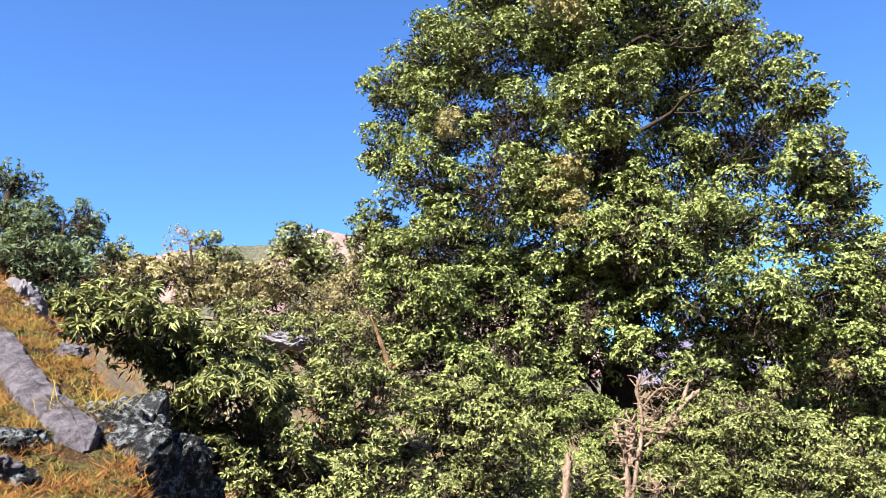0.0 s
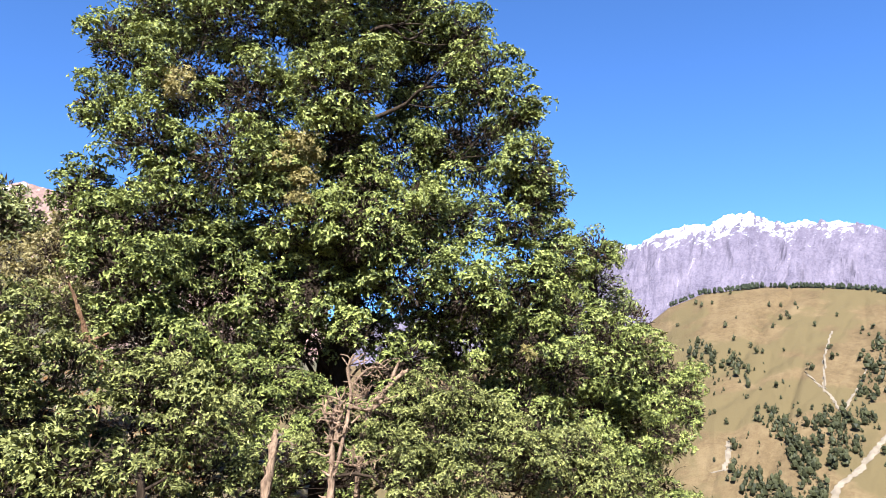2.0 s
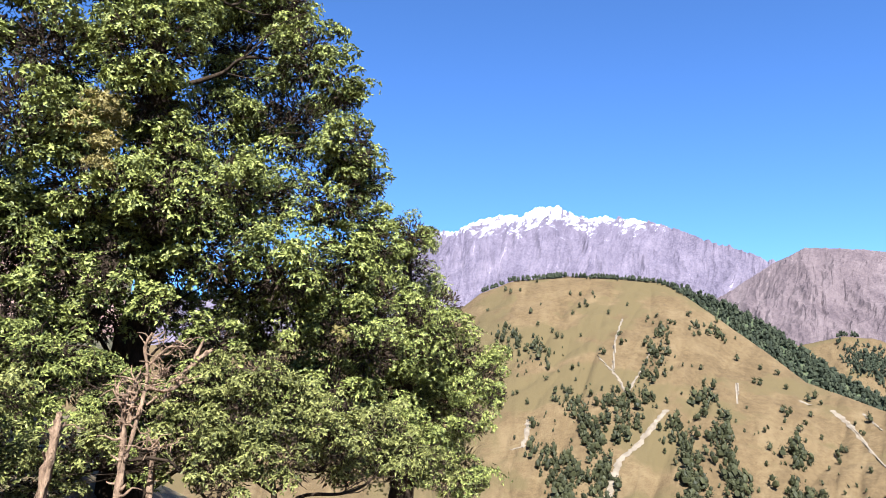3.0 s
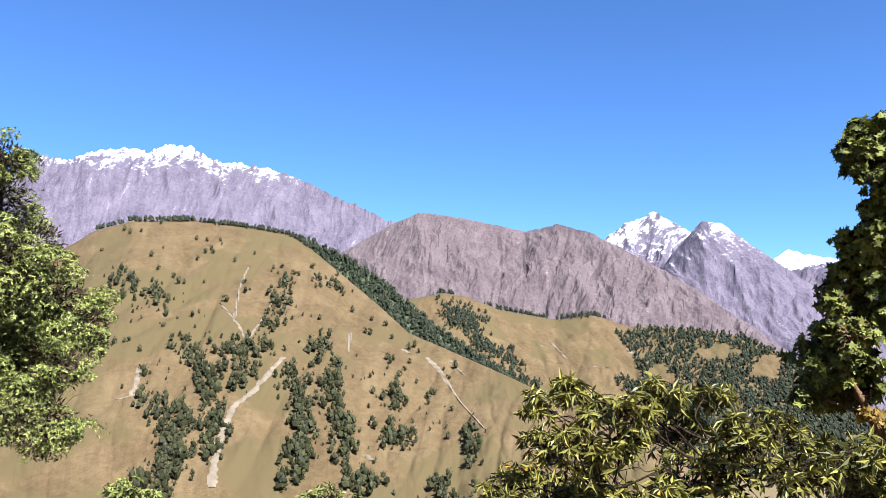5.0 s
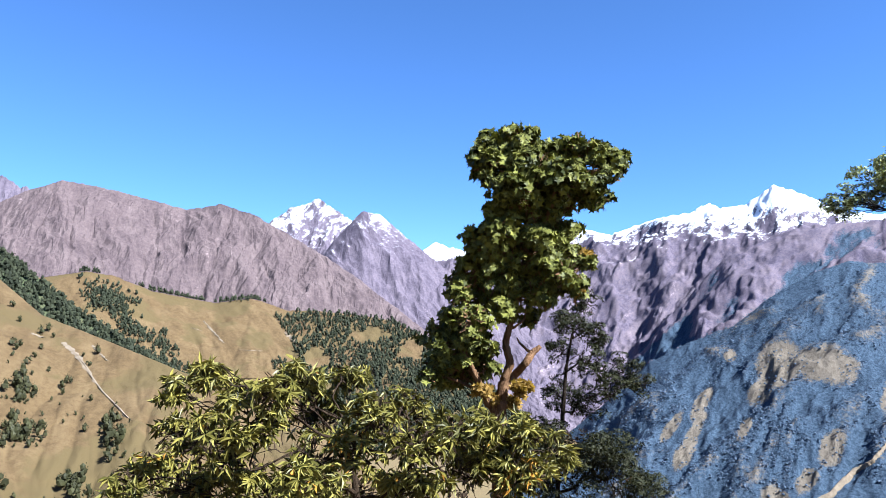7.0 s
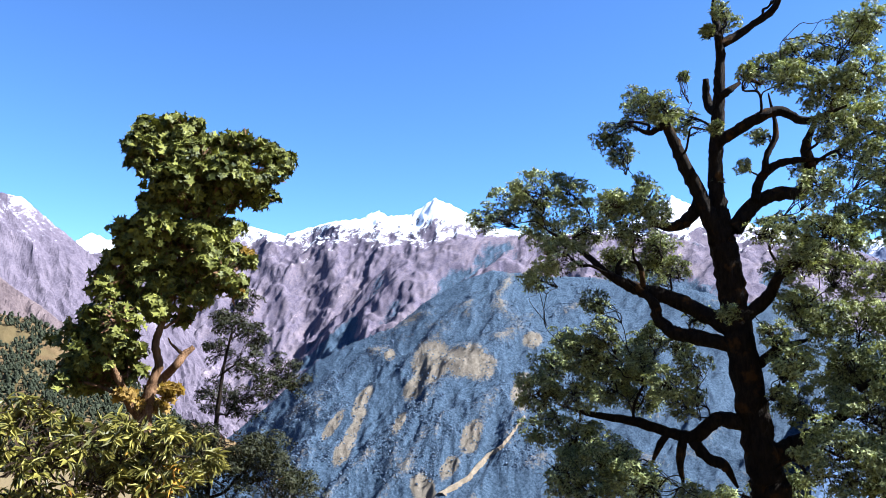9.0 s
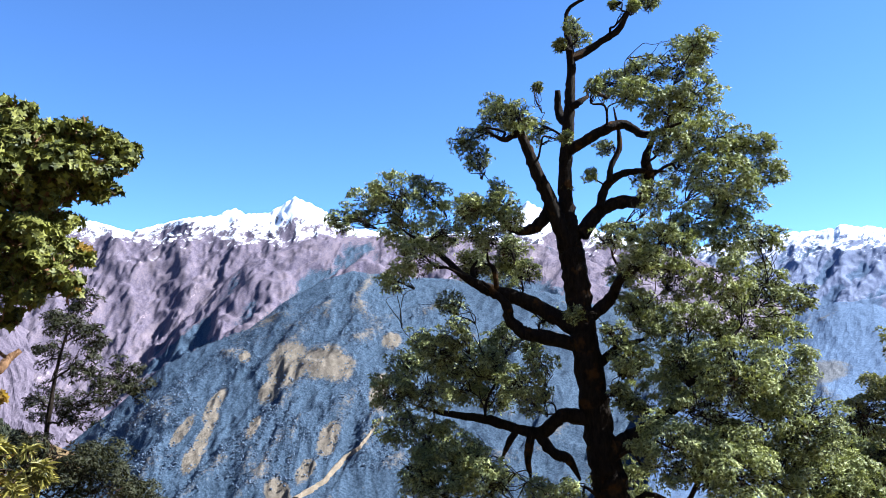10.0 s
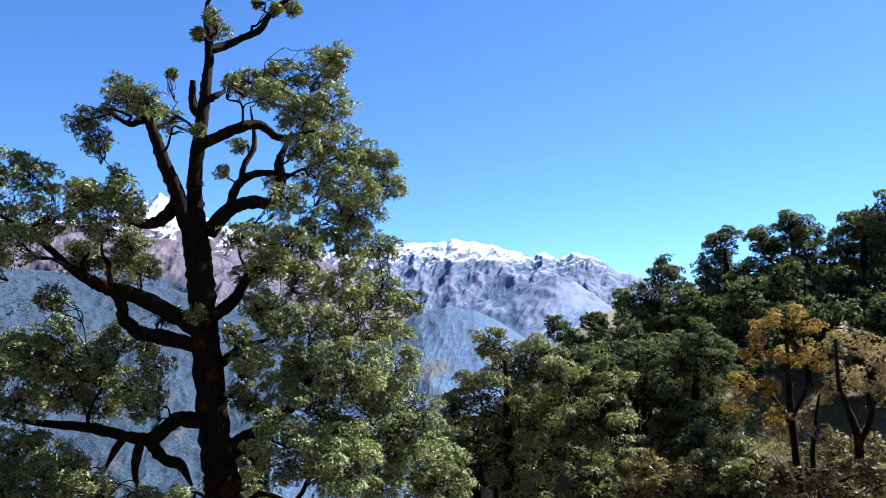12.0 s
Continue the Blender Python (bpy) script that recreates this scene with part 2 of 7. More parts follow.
def ground_z(x, y):
    """Height of the hillside at a place; far out it sinks to the valley floor."""
    x, y = np.asarray(x, float), np.asarray(y, float)
    b, r = np.degrees(np.arctan2(x, y)), np.hypot(x, y)
    i = np.clip(np.searchsorted(BEARINGS, b) - 1, 0, len(BEARINGS) - 2)
    low, high = np.array(BEARINGS)[i], np.array(BEARINGS)[i + 1]
    k = np.clip((b - low) / (high - low), 0, 1)
    k = k * k * (3 - 2 * k)
    j = np.clip(np.searchsorted(RINGS, r) - 1, 0, len(RINGS) - 2)
    a, c = np.array(RINGS)[j], np.array(RINGS)[j + 1]
    m = np.clip((r - a) / (c - a), 0, 1)
    z = (HEIGHTS[i, j] * (1 - k) + HEIGHTS[i + 1, j] * k) * (1 - m) + (HEIGHTS[i, j + 1] * (1 - k) + HEIGHTS[i + 1, j + 1] * k) * m
    far = np.clip((r - 500) / 900, 0, 1)
    return z * (1 - far) + -420 * far


# ---- mesh helpers ----
def mesh_from(name, verts, faces, mat, smooth=False):
    """verts (n, 3) array; faces: list of (m, k) index arrays, one for each number of corners."""
    me = bpy.data.meshes.new(name)
    verts = np.asarray(verts, np.float32)
    me.vertices.add(len(verts))
    me.vertices.foreach_set("co", verts.ravel())
    faces = [np.asarray(f, np.int32) for f in faces if len(f)]
    loops = np.concatenate([f.ravel() for f in faces])
    counts = np.concatenate([np.full(len(f), f.shape[1], np.int32) for f in faces])
    me.loops.add(len(loops))
    me.loops.foreach_set("vertex_index", loops)
    me.polygons.add(len(counts))
    me.polygons.foreach_set("loop_start", np.concatenate([[0], np.cumsum(counts)[:-1]]).astype(np.int32))
    me.polygons.foreach_set("loop_total", counts)
    me.polygons.foreach_set("use_smooth", np.full(len(counts), smooth))
    me.update(calc_edges=True)
    me.materials.append(mat)
    return me


def part(name, me, parent, label=""):
    ob = new(name, me)
    ob.parent = parent
    return tagged(ob, label) if label else ob


def grid_faces(rows, cols):
    i = np.arange(rows * cols).reshape(rows, cols)
    return np.stack([i[:-1, :-1], i[:-1, 1:], i[1:, 1:], i[1:, :-1]], -1).reshape(-1, 4)


EYE_Z = 1.6


class Slope:
    """A mountain side. crest: (bearing, distance, degrees above the eye's level); the face falls from it to a foot nearer by."""

    def __init__(self, name, crest, foot, per_degree, rows, size=300, depth=100, lean=0.0, jag=0.1, seed=1, curve=1.0, mat=None, label="", carve=0.0, stretch=1.8, gain=0.5, meadows=(), smooth=False):
        crest = np.array(crest, float)
        b0, b1 = crest[0, 0], crest[-1, 0]
        n = int((b1 - b0) * per_degree)
        self.b = np.linspace(b0, b1, n)
        dist = np.interp(self.b, crest[:, 0], crest[:, 1])
        soft = np.interp(self.b, crest[:, 0], crest[:, 2]) + (0 if smooth == "hill" else 0.05 if smooth else 0.38)
        notch = jag * 2 * (fractal(self.b * 2.2, self.b * 0 + seed, seed, 5, 0.62) - 0.5) + jag * 0.9 * (ridged(self.b * 5.3, self.b * 0 + 0.4, seed + 5, 4, 0.6) - 0.5)
        self.v = np.concatenate([np.linspace(0, 1, rows), [1.04, 1.12, 1.3]])
        v, bb = self.v[:, None], self.b[None, :]
        fd, fe = foot
        rr = fd + (dist[None] - fd) * v
        zf = EYE_Z + fd * math.tan(radians(fe))
        zc = EYE_Z + dist * np.tan(np.radians(soft))
        front = np.clip(v, 0, 1)
        rise = zc[None] - zf
        # single summits stand on the upper face; below them the slope is broad
        reach = np.arange(-int(5 * per_degree), int(5 * per_degree) + 1) / (2.2 * per_degree)
        weight = np.exp(-0.5 * reach ** 2)
        wide = np.convolve(np.pad(zc, len(reach) // 2, "edge"), weight / weight.sum(), "valid")
        zz = zf + (wide[None] - zf) * front ** curve + (zc - wide)[None] * (front ** curve if smooth == "hill" else front ** 5)
        x, y = rr * np.sin(np.radians(bb)), rr * np.cos(np.radians(bb))
        a, up = np.radians(bb) * dist.mean() + 0 * zz, 0.5 * (zz - zf) + 0.5 * (rr - fd)
        tilt = radians(lean)
        across, along = a * math.cos(tilt) - up * math.sin(tilt), a * math.sin(tilt) + up * math.cos(tilt)
        across = across + 0.14 * size * slant_noise(a / size * 0.6, up / size * 0.6, seed + 60) + 0.07 * size * slant_noise(a / size * 1.7, up / size * 1.7, seed + 61)
        hold = np.clip(front * 5, 0, 1) * np.clip((1 - front) * 7, 0.0, 1) ** 0.7
        self.ridge = spurs(across / size, along / size / stretch, seed + 7, 7, gain)
        broad = spurs(across / size * 0.36, along / size * 0.36 / stretch, seed + 3, 5, 0.5)
        wash = gullies(across / size * 0.8, along / size / 2.2, seed + 19)
        fine = spurs(across / size * 4, along / size * 2.6, seed + 27, 4, 0.6)
        edge = np.clip((1 - front) * 30, 0, 1) * np.clip(front * 5, 0, 1)
        zz = zz + depth * hold * (0.75 * (self.ridge - 0.75) + 0.5 * (broad - 0.8)) * (1 - carve) - depth * carve * 0.45 * hold * wash + depth * (0.2 if smooth is True else 0.13) * edge * (fine - 0.6)
        zz = zz + (dist * np.radians(notch))[None] * front ** 40
        zz = zz - np.clip(v - 1, 0, 1) * rise * 1.6
        self.p = np.stack([x, y, zz], -1)
        self.ob = new(name, mesh_from(name, self.p.reshape(-1, 3), [grid_faces(len(self.v), n)], mat, bool(smooth)))
        tagged(self.ob, label, "mountain", kind="structure")
        self.rows = rows
        # land cover: open ground on the ribs and in the given clearings, 0 where woods stand
        look_up = np.degrees(np.arctan2(self.p[..., 2] - EYE_Z, rr))
        clear = 0.55 * (self.ridge - 0.62) / 0.3 - 0.35 + 0.5 * fractal(a / size * 0.5, up / size * 0.5, seed + 90, 3)
        if meadows:
            clear = clear * 0.4 - 0.35
        ragged = 0.9 * (fractal(a / 70, up / 70, seed + 70, 4, 0.6) - 0.5)
        for mb, me, across_deg, along_deg, turned in meadows:
            c, s = math.cos(radians(turned)), math.sin(radians(turned))
            q = np.hypot(((bb - mb) * c + (look_up - me) * s) / across_deg, ((look_up - me) * c - (bb - mb) * s) / along_deg) + ragged
            clear = np.maximum(clear, np.minimum(0.6, 1.3 - q * 1.1))
        self.clear = clear
        field = self.ob.data.attributes.new("clearing", "FLOAT", "POINT")
        field.data.foreach_set("value", clear.astype(np.float32).ravel())
        course = self.ob.data.attributes.new("fall", "FLOAT_VECTOR", "POINT")
        course.data.foreach_set("vector", np.stack([across / size, along / size, 0 * along], -1).astype(np.float32).ravel())
        self.el = np.degrees(np.arctan2(zz[:rows] - EYE_Z, rr[:rows]))

    def spot(self, bearing, up):
        """The place at that bearing and share of the way up the face."""
        i = int(np.clip(np.searchsorted(self.b, bearing), 0, len(self.b) - 1))
        return self.p[int(np.clip(up, 0, 1) * (self.rows - 1)), i]

    def place(self, bearing, el):
        """The place on the face at that bearing and angle from the eye."""
        i = int(np.clip(np.searchsorted(self.b, bearing), 0, len(self.b) - 1))
        col = np.maximum.accumulate(self.el[:, i])
        j = float(np.interp(el, col + np.arange(self.rows) * 1e-7, np.arange(self.rows)))
        low = min(int(j), self.rows - 2)
        return self.p[low, i] + (self.p[low + 1, i] - self.p[low, i]) * (j - low)

    def strip(self, name, line, mat, label, lift=1.5):
        """A narrow strip (bearing, degrees, half width in metres) laid on the face."""
        line = np.array(line, float)
        t = np.linspace(0, len(line) - 1, (len(line) - 1) * 14 + 1)
        at = [np.interp(t, range(len(line)), line[:, k]) for k in range(3)]
        wob = 0.12 * (fractal(t * 1.7, t * 0, 5, 3) - 0.5)
        verts = []
        for bb, ee, ww, k in zip(*at, wob):
            c = self.place(bb + k, ee)
            side = np.array((math.cos(radians(bb)), -math.sin(radians(bb)), 0))
            ww = ww * (0.45 + 0.5 * random.random())
            for s in (-1, -0.3, 0.3, 1):
                e2 = self.place(bb + k + s * math.degrees(ww / np.hypot(c[0], c[1])), ee)
                verts.append(e2 + np.array((0, 0, lift if abs(s) < 1 else 0.3)))
        ob = new(name, mesh_from(name, np.array(verts), [grid_faces(len(t), 4)], mat, True))
        return tagged(ob, label, "scree", kind="structure")


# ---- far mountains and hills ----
# purple rock made bluer, with haze painted into the tone
F_ROCK_HAZED = ((0.052, 0.044, 0.066), (0.092, 0.075, 0.096), (0.134, 0.107, 0.118))
# far rock raised to pale blue, distance haze mixed into its colour
R_ROCK_HAZED = ((0.085, 0.1, 0.16), (0.118, 0.136, 0.2), (0.16, 0.176, 0.24))
# purple-grey rock, its blue share a tint in place of haze
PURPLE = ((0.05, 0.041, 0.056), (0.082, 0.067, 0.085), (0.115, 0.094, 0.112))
BROWN = ((0.048, 0.035, 0.037), (0.076, 0.056, 0.056), (0.105, 0.079, 0.076))
PINK = ((0.106, 0.0622, 0.0528), (0.15, 0.0932, 0.0746), (0.186, 0.124, 0.0991))
# forest colour shifted to blue, painting in the haze over the valley
HAZED_WOODS = ((0.016, 0.028, 0.046), (0.052, 0.075, 0.106))
MEADOWS = ((111.6, -2.4, 1.3, 1.7, -15), (114.4, -2.3, 1.7, 1.2, 0), (110.4, -4.2, 0.7, 1.0, -30), (106.6, -5.0, 0.35, 1.3, -30), (105.9, -7.3, 0.4, 1.6, -30), (104.4, -6.9, 0.3, 1.4, -35), (105.2, -8.7, 0.5, 1.0, -30), (114.7, -7.6, 0.6, 1.1, -25), (118.3, -4.3, 0.6, 1.2, -20), (119.3, -0.6, 0.7, 0.6, 0), (108.6, -1.7, 0.4, 0.4, 0), (113.0, -10.0, 0.5, 0.9, -40), (111.0, -11.3, 1.0, 0.8, -40), (109.3, -6.8, 0.3, 0.8, -30))
M_PINK = mountain_material("pink_mountain", PINK, 440, 22, ((0.03, 0.03, 0.018), (0.075, 0.062, 0.036)), 335)
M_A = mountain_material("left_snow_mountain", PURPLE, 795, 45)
M_B = mountain_material("brown_mountain", BROWN)
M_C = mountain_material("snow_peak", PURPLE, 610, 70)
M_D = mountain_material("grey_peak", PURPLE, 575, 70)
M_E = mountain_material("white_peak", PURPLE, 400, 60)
M_F = mountain_material("great_snow_mountain", F_ROCK_HAZED, 512, 45, bumpy=0.06)
M_SHOULDER = mountain_material("shoulder_rock_and_woods", F_ROCK_HAZED, None, 60, HAZED_WOODS, 60, bumpy=0.06)
M_SPUR = mountain_material("wooded_spur", PURPLE, None, 60, HAZED_WOODS, 400, (0.13, 0.108, 0.082), bumpy=0.09)
# far forest painted pale blue for the haze of distance
FAR_WOODS_HAZED = ((0.045, 0.07, 0.118), (0.072, 0.105, 0.162))
M_R = mountain_material("far_snow_range", R_ROCK_HAZED, 520, 45, FAR_WOODS_HAZED, 150, bumpy=0.06)
M_RMID = mountain_material("bare_far_hill", R_ROCK_HAZED, None, 60, FAR_WOODS_HAZED, 260)
# the hump's meadow is greyed by the same painted haze
M_HUMP = mountain_material("wooded_far_hill", R_ROCK_HAZED, None, 60, FAR_WOODS_HAZED, 400, (0.085, 0.088, 0.095))
M_GRASS = mountain_material("dry_grass_hill", ((0.055, 0.036, 0.0165), (0.082, 0.054, 0.025), (0.11, 0.076, 0.037)), None, 60, None, None, (0.072, 0.052, 0.0225), 0.02)
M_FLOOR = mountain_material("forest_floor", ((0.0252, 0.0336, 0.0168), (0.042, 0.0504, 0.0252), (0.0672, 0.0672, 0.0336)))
M_SCREE, tree, bsdf = material("pale_scree")
tree.links.new(ramp(tree, noise_at(tree, 0.15, 6), (0.35, (0.09, 0.066, 0.04)), (0.65, (0.14, 0.108, 0.072))), bsdf.inputs["Base Color"])
bsdf.inputs["Roughness"].default_value = 0.95

Slope("mountain_west", ((-24, 1500, 12), (-16.6, 1500, 13.6), (-13.2, 1500, 13.9), (-9.5, 1500, 15.3), (-5.5, 1500, 14.6), (2, 1500, 12.5), (12, 1550, 9)),
      (900, -6), 7, 80, 220, 60, 20, 0.08, 3, 1.0, M_PINK, "distant pinkish bare mountain with a snow patch", 0.5)
Slope("mountain_north", ((6, 3400, 6), (18, 3400, 7.2), (28, 3400, 8.2), (32, 3400, 10.5), (33.6, 3400, 12.4), (35.4, 3400, 12.3), (37.1, 3400, 13.1), (39.7, 3400, 13.6), (40.8, 3400, 13.4), (42.1, 3400, 14.15), (43.7, 3400, 14.0), (45.1, 3400, 13.2), (48.3, 3400, 12.9), (50.5, 3400, 12.5), (53, 3350, 11.5), (54.7, 3300, 10.7), (58.5, 3200, 9.1), (64, 3100, 6.5)),
      (2500, -4), 12, 120, 190, 62, 15, 0.28, 5, 1.05, M_A, "snow-capped purple-grey rocky mountain")
Slope("mountain_brown", ((52, 2500, 5), (56.1, 2500, 7.4), (58.6, 2500, 8.85), (60.7, 2500, 9.8), (63.3, 2500, 9.5), (65.9, 2500, 9.0), (68.9, 2500, 8.3), (71.3, 2450, 8.8), (73.7, 2400, 8.15), (76.2, 2350, 6.8), (78.8, 2300, 5.3), (81.2, 2250, 3.75), (83.2, 2200, 2.2), (85.6, 2150, 0.4), (90, 2100, -3)),
      (1850, -4), 13, 130, 200, 62, 5, 0.09, 11, 1.0, M_B, "bare brown ridged mountain", 0.3, 1.4)
Slope("mountain_peak_east", ((73, 4300, 6), (75.2, 4300, 7.9), (76.3, 4300, 8.7), (77.3, 4300, 9.0), (78.4, 4300, 9.45), (79.5, 4300, 8.85), (80.9, 4300, 7.9), (83, 4300, 6)),
      (3600, 1), 14, 80, 220, 80, 20, 0.18, 17, 1.1, M_C, "white snow peak")
Slope("mountain_grey_peak", ((76, 3700, 2.5), (78.8, 3700, 5.4), (80.9, 3700, 7.8), (81.8, 3700, 8.65), (83, 3700, 8.4), (84.2, 3700, 7.45), (85.8, 3650, 6.15), (87.1, 3600, 5.1), (88.4, 3550, 4.1), (92, 3500, 1.5), (97, 3400, -2), (104, 3300, -8)),
      (2700, -9), 12, 130, 280, 70, -30, 0.12, 23, 1.0, M_D, "grey rocky peak dusted with snow", 0.35, 2.0)
Slope("mountain_white_peak", ((85, 4850, 4.5), (86.5, 4850, 5.8), (87.35, 4850, 6.35), (88.3, 4850, 5.9), (90, 4850, 5.6), (93, 4850, 4.5)),
      (4300, 3), 14, 40, 150, 60, 0, 0.12, 29, 1.0, M_E, "small white snow peak")
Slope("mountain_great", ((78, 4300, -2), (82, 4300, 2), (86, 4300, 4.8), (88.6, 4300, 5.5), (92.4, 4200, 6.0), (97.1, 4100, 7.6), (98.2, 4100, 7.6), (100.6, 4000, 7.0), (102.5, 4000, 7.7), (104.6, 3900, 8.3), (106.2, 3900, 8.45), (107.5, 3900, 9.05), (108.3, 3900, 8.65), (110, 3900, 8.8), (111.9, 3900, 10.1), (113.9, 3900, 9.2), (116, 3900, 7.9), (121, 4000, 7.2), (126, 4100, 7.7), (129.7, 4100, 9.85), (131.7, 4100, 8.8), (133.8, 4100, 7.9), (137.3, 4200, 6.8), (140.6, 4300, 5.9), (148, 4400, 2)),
               (2800, -8), 10, 165, 230, 72, 45, 0.16, 31, 1.1, M_F, "great snow-capped mountain with rocky flanks of haze-tinted purple", 0.0, 1.8, 0.56, smooth=True)
Slope("mountain_shoulder", ((90, 3000, -9), (96, 3100, -7), (100, 3150, -4), (102.8, 3200, -1.2), (104, 3220, 0.6), (105.6, 3250, 1.9), (107.2, 3300, 3.9), (108.8, 3330, 5.3), (111.5, 3400, 6.3), (113.5, 3450, 7.1), (118, 3500, 7.2), (124, 3550, 7.3), (131, 3550, 6.5), (140, 3500, 3)),
      (2100, -14), 10, 140, 230, 72, 50, 0.18, 67, 1.0, M_SHOULDER, "rocky mountain shoulder with woods on its lower side", 0.0, 1.8, 0.56, smooth=True)
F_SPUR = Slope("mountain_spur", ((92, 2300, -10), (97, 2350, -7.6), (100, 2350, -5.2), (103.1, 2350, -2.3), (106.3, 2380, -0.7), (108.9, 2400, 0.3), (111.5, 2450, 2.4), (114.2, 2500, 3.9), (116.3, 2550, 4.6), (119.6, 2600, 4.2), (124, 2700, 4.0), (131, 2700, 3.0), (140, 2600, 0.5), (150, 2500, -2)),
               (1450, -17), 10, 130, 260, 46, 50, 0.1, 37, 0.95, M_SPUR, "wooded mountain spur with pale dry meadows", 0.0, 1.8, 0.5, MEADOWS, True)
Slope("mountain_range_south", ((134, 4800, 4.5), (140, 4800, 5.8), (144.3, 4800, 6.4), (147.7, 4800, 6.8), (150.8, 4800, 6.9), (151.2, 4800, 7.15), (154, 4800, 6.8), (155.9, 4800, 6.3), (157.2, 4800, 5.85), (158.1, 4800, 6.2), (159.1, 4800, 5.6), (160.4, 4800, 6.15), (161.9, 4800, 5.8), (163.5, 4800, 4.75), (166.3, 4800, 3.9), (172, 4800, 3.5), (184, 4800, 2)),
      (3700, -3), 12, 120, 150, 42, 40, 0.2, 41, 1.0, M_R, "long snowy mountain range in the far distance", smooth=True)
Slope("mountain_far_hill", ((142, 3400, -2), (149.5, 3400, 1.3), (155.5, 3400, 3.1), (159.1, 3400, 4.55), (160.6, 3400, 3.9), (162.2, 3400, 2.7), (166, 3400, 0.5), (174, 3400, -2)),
      (2250, -6), 10, 100, 180, 22, 40, 0.15, 43, 1.0, M_RMID, "bare hill before the snowy range, tinted blue for haze", smooth=True)
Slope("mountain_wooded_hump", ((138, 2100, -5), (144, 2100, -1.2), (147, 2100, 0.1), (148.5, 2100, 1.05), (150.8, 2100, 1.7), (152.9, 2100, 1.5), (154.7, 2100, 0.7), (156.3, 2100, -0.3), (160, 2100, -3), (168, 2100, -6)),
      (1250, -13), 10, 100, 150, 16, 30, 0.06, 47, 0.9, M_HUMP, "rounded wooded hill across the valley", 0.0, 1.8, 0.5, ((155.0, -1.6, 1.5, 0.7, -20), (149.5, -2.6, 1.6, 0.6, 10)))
HILL2 = Slope("hill_behind", ((54, 1400, 1.5), (58, 1400, 3.2), (60, 1400, 3.6), (62.5, 1400, 4.05), (64.2, 1400, 3.85), (66.8, 1400, 2.8), (71, 1400, 2.0), (73.6, 1400, 2.35), (74.9, 1400, 2.0), (76.2, 1400, 1.5), (78.7, 1400, 1.45), (81.2, 1400, 1.2), (84, 1380, 0.8), (85.2, 1360, 0.2), (86.7, 1330, -0.6), (89, 1300, -2.2), (93, 1250, -5.5), (98, 1200, -10)),
              (950, -9), 10, 100, 140, 16, -30, 0.05, 53, 0.95, M_GRASS, "grassy hill with wooded flank", 0.5, smooth="hill")
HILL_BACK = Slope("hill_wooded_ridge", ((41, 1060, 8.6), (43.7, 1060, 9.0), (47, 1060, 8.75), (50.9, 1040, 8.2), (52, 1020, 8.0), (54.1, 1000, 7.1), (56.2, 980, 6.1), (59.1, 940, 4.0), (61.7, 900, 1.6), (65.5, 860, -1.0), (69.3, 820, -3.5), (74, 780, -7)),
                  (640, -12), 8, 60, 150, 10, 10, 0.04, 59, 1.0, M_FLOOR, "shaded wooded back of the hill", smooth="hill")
HILL = Slope("hill_grassy", ((-6, 1050, 0), (4, 1050, 2.5), (14, 1030, 4), (30, 1000, 5.0), (34, 1000, 5.6), (36, 1000, 6.85), (37.5, 1000, 7.95), (40, 1000, 8.85), (44, 1000, 9.1), (47, 1000, 8.9), (51, 980, 8.4), (52.1, 960, 7.7), (55, 900, 5.35), (57.5, 850, 3.3), (60, 800, 1.05), (63.4, 750, -0.4), (66.8, 700, -1.9), (70.2, 660, -3.4), (76, 600, -6.2), (84, 560, -10.5)),
             (430, -15), 8, 110, 170, 15, 12, 0.03, 61, 0.92, M_GRASS, "dry golden grass hill with scattered trees", 0.6, smooth="hill")

# ---- ground ----
GROUND, tree, bsdf = material("dry_grass_ground")
litter = ramp(tree, noise_at(tree, 1.3, 8, 0.65), (0.3, (0.0504, 0.0336, 0.0168)), (0.48, (0.134, 0.084, 0.0294)), (0.6, (0.168, 0.134, 0.042)), (0.72, (0.21, 0.101, 0.042)))
tree.links.new(mix(tree, ramp(tree, noise_at(tree, 22, 6, 0.7), (0.35, (0.45, 0.45, 0.45)), (0.65, (1, 1, 1))), (0.03, 0.025, 0.015), litter), bsdf.inputs["Base Color"])
bsdf.inputs["Roughness"].default_value = 0.95
bump(tree, bsdf, noise_at(tree, 16, 8, 0.7), 0.8, 0.08)
rings = np.concatenate([[0.05], np.geomspace(0.8, 100, 90), np.geomspace(108, 4900, 36)])
turn = np.radians(np.arange(-180, 180.1, 1.5))
gx, gy = rings[:, None] * np.sin(turn)[None], rings[:, None] * np.cos(turn)[None]
gz = ground_z(gx, gy) + 0.5 * np.clip(rings[:, None] / 12, 0, 3) * (fractal(gx * 0.22, gy * 0.22, 91, 5, 0.55) - 0.5)
ground = new("ground", mesh_from("ground", np.stack([gx, gy, gz], -1).reshape(-1, 3), [grid_faces(len(rings), len(turn))], GROUND, True))
tagged(ground, "steep hillside of dry grass and leaf litter", "ground", kind="structure")


# ---- plants ----
def frames_from(axis, spin):
    """Rotation matrices whose first column is axis."""
    axis = axis / np.linalg.norm(axis, axis=1, keepdims=True)
    side = np.cross(axis, np.where(np.abs(axis[:, 2:]) < 0.9, [[0, 0, 1.0]], [[1.0, 0, 0]]))
    side /= np.linalg.norm(side, axis=1, keepdims=True)
    other = np.cross(axis, side)
    c, s = np.cos(spin)[:, None], np.sin(spin)[:, None]
    return np.stack([axis, side * c + other * s, other * c - side * s], -1)


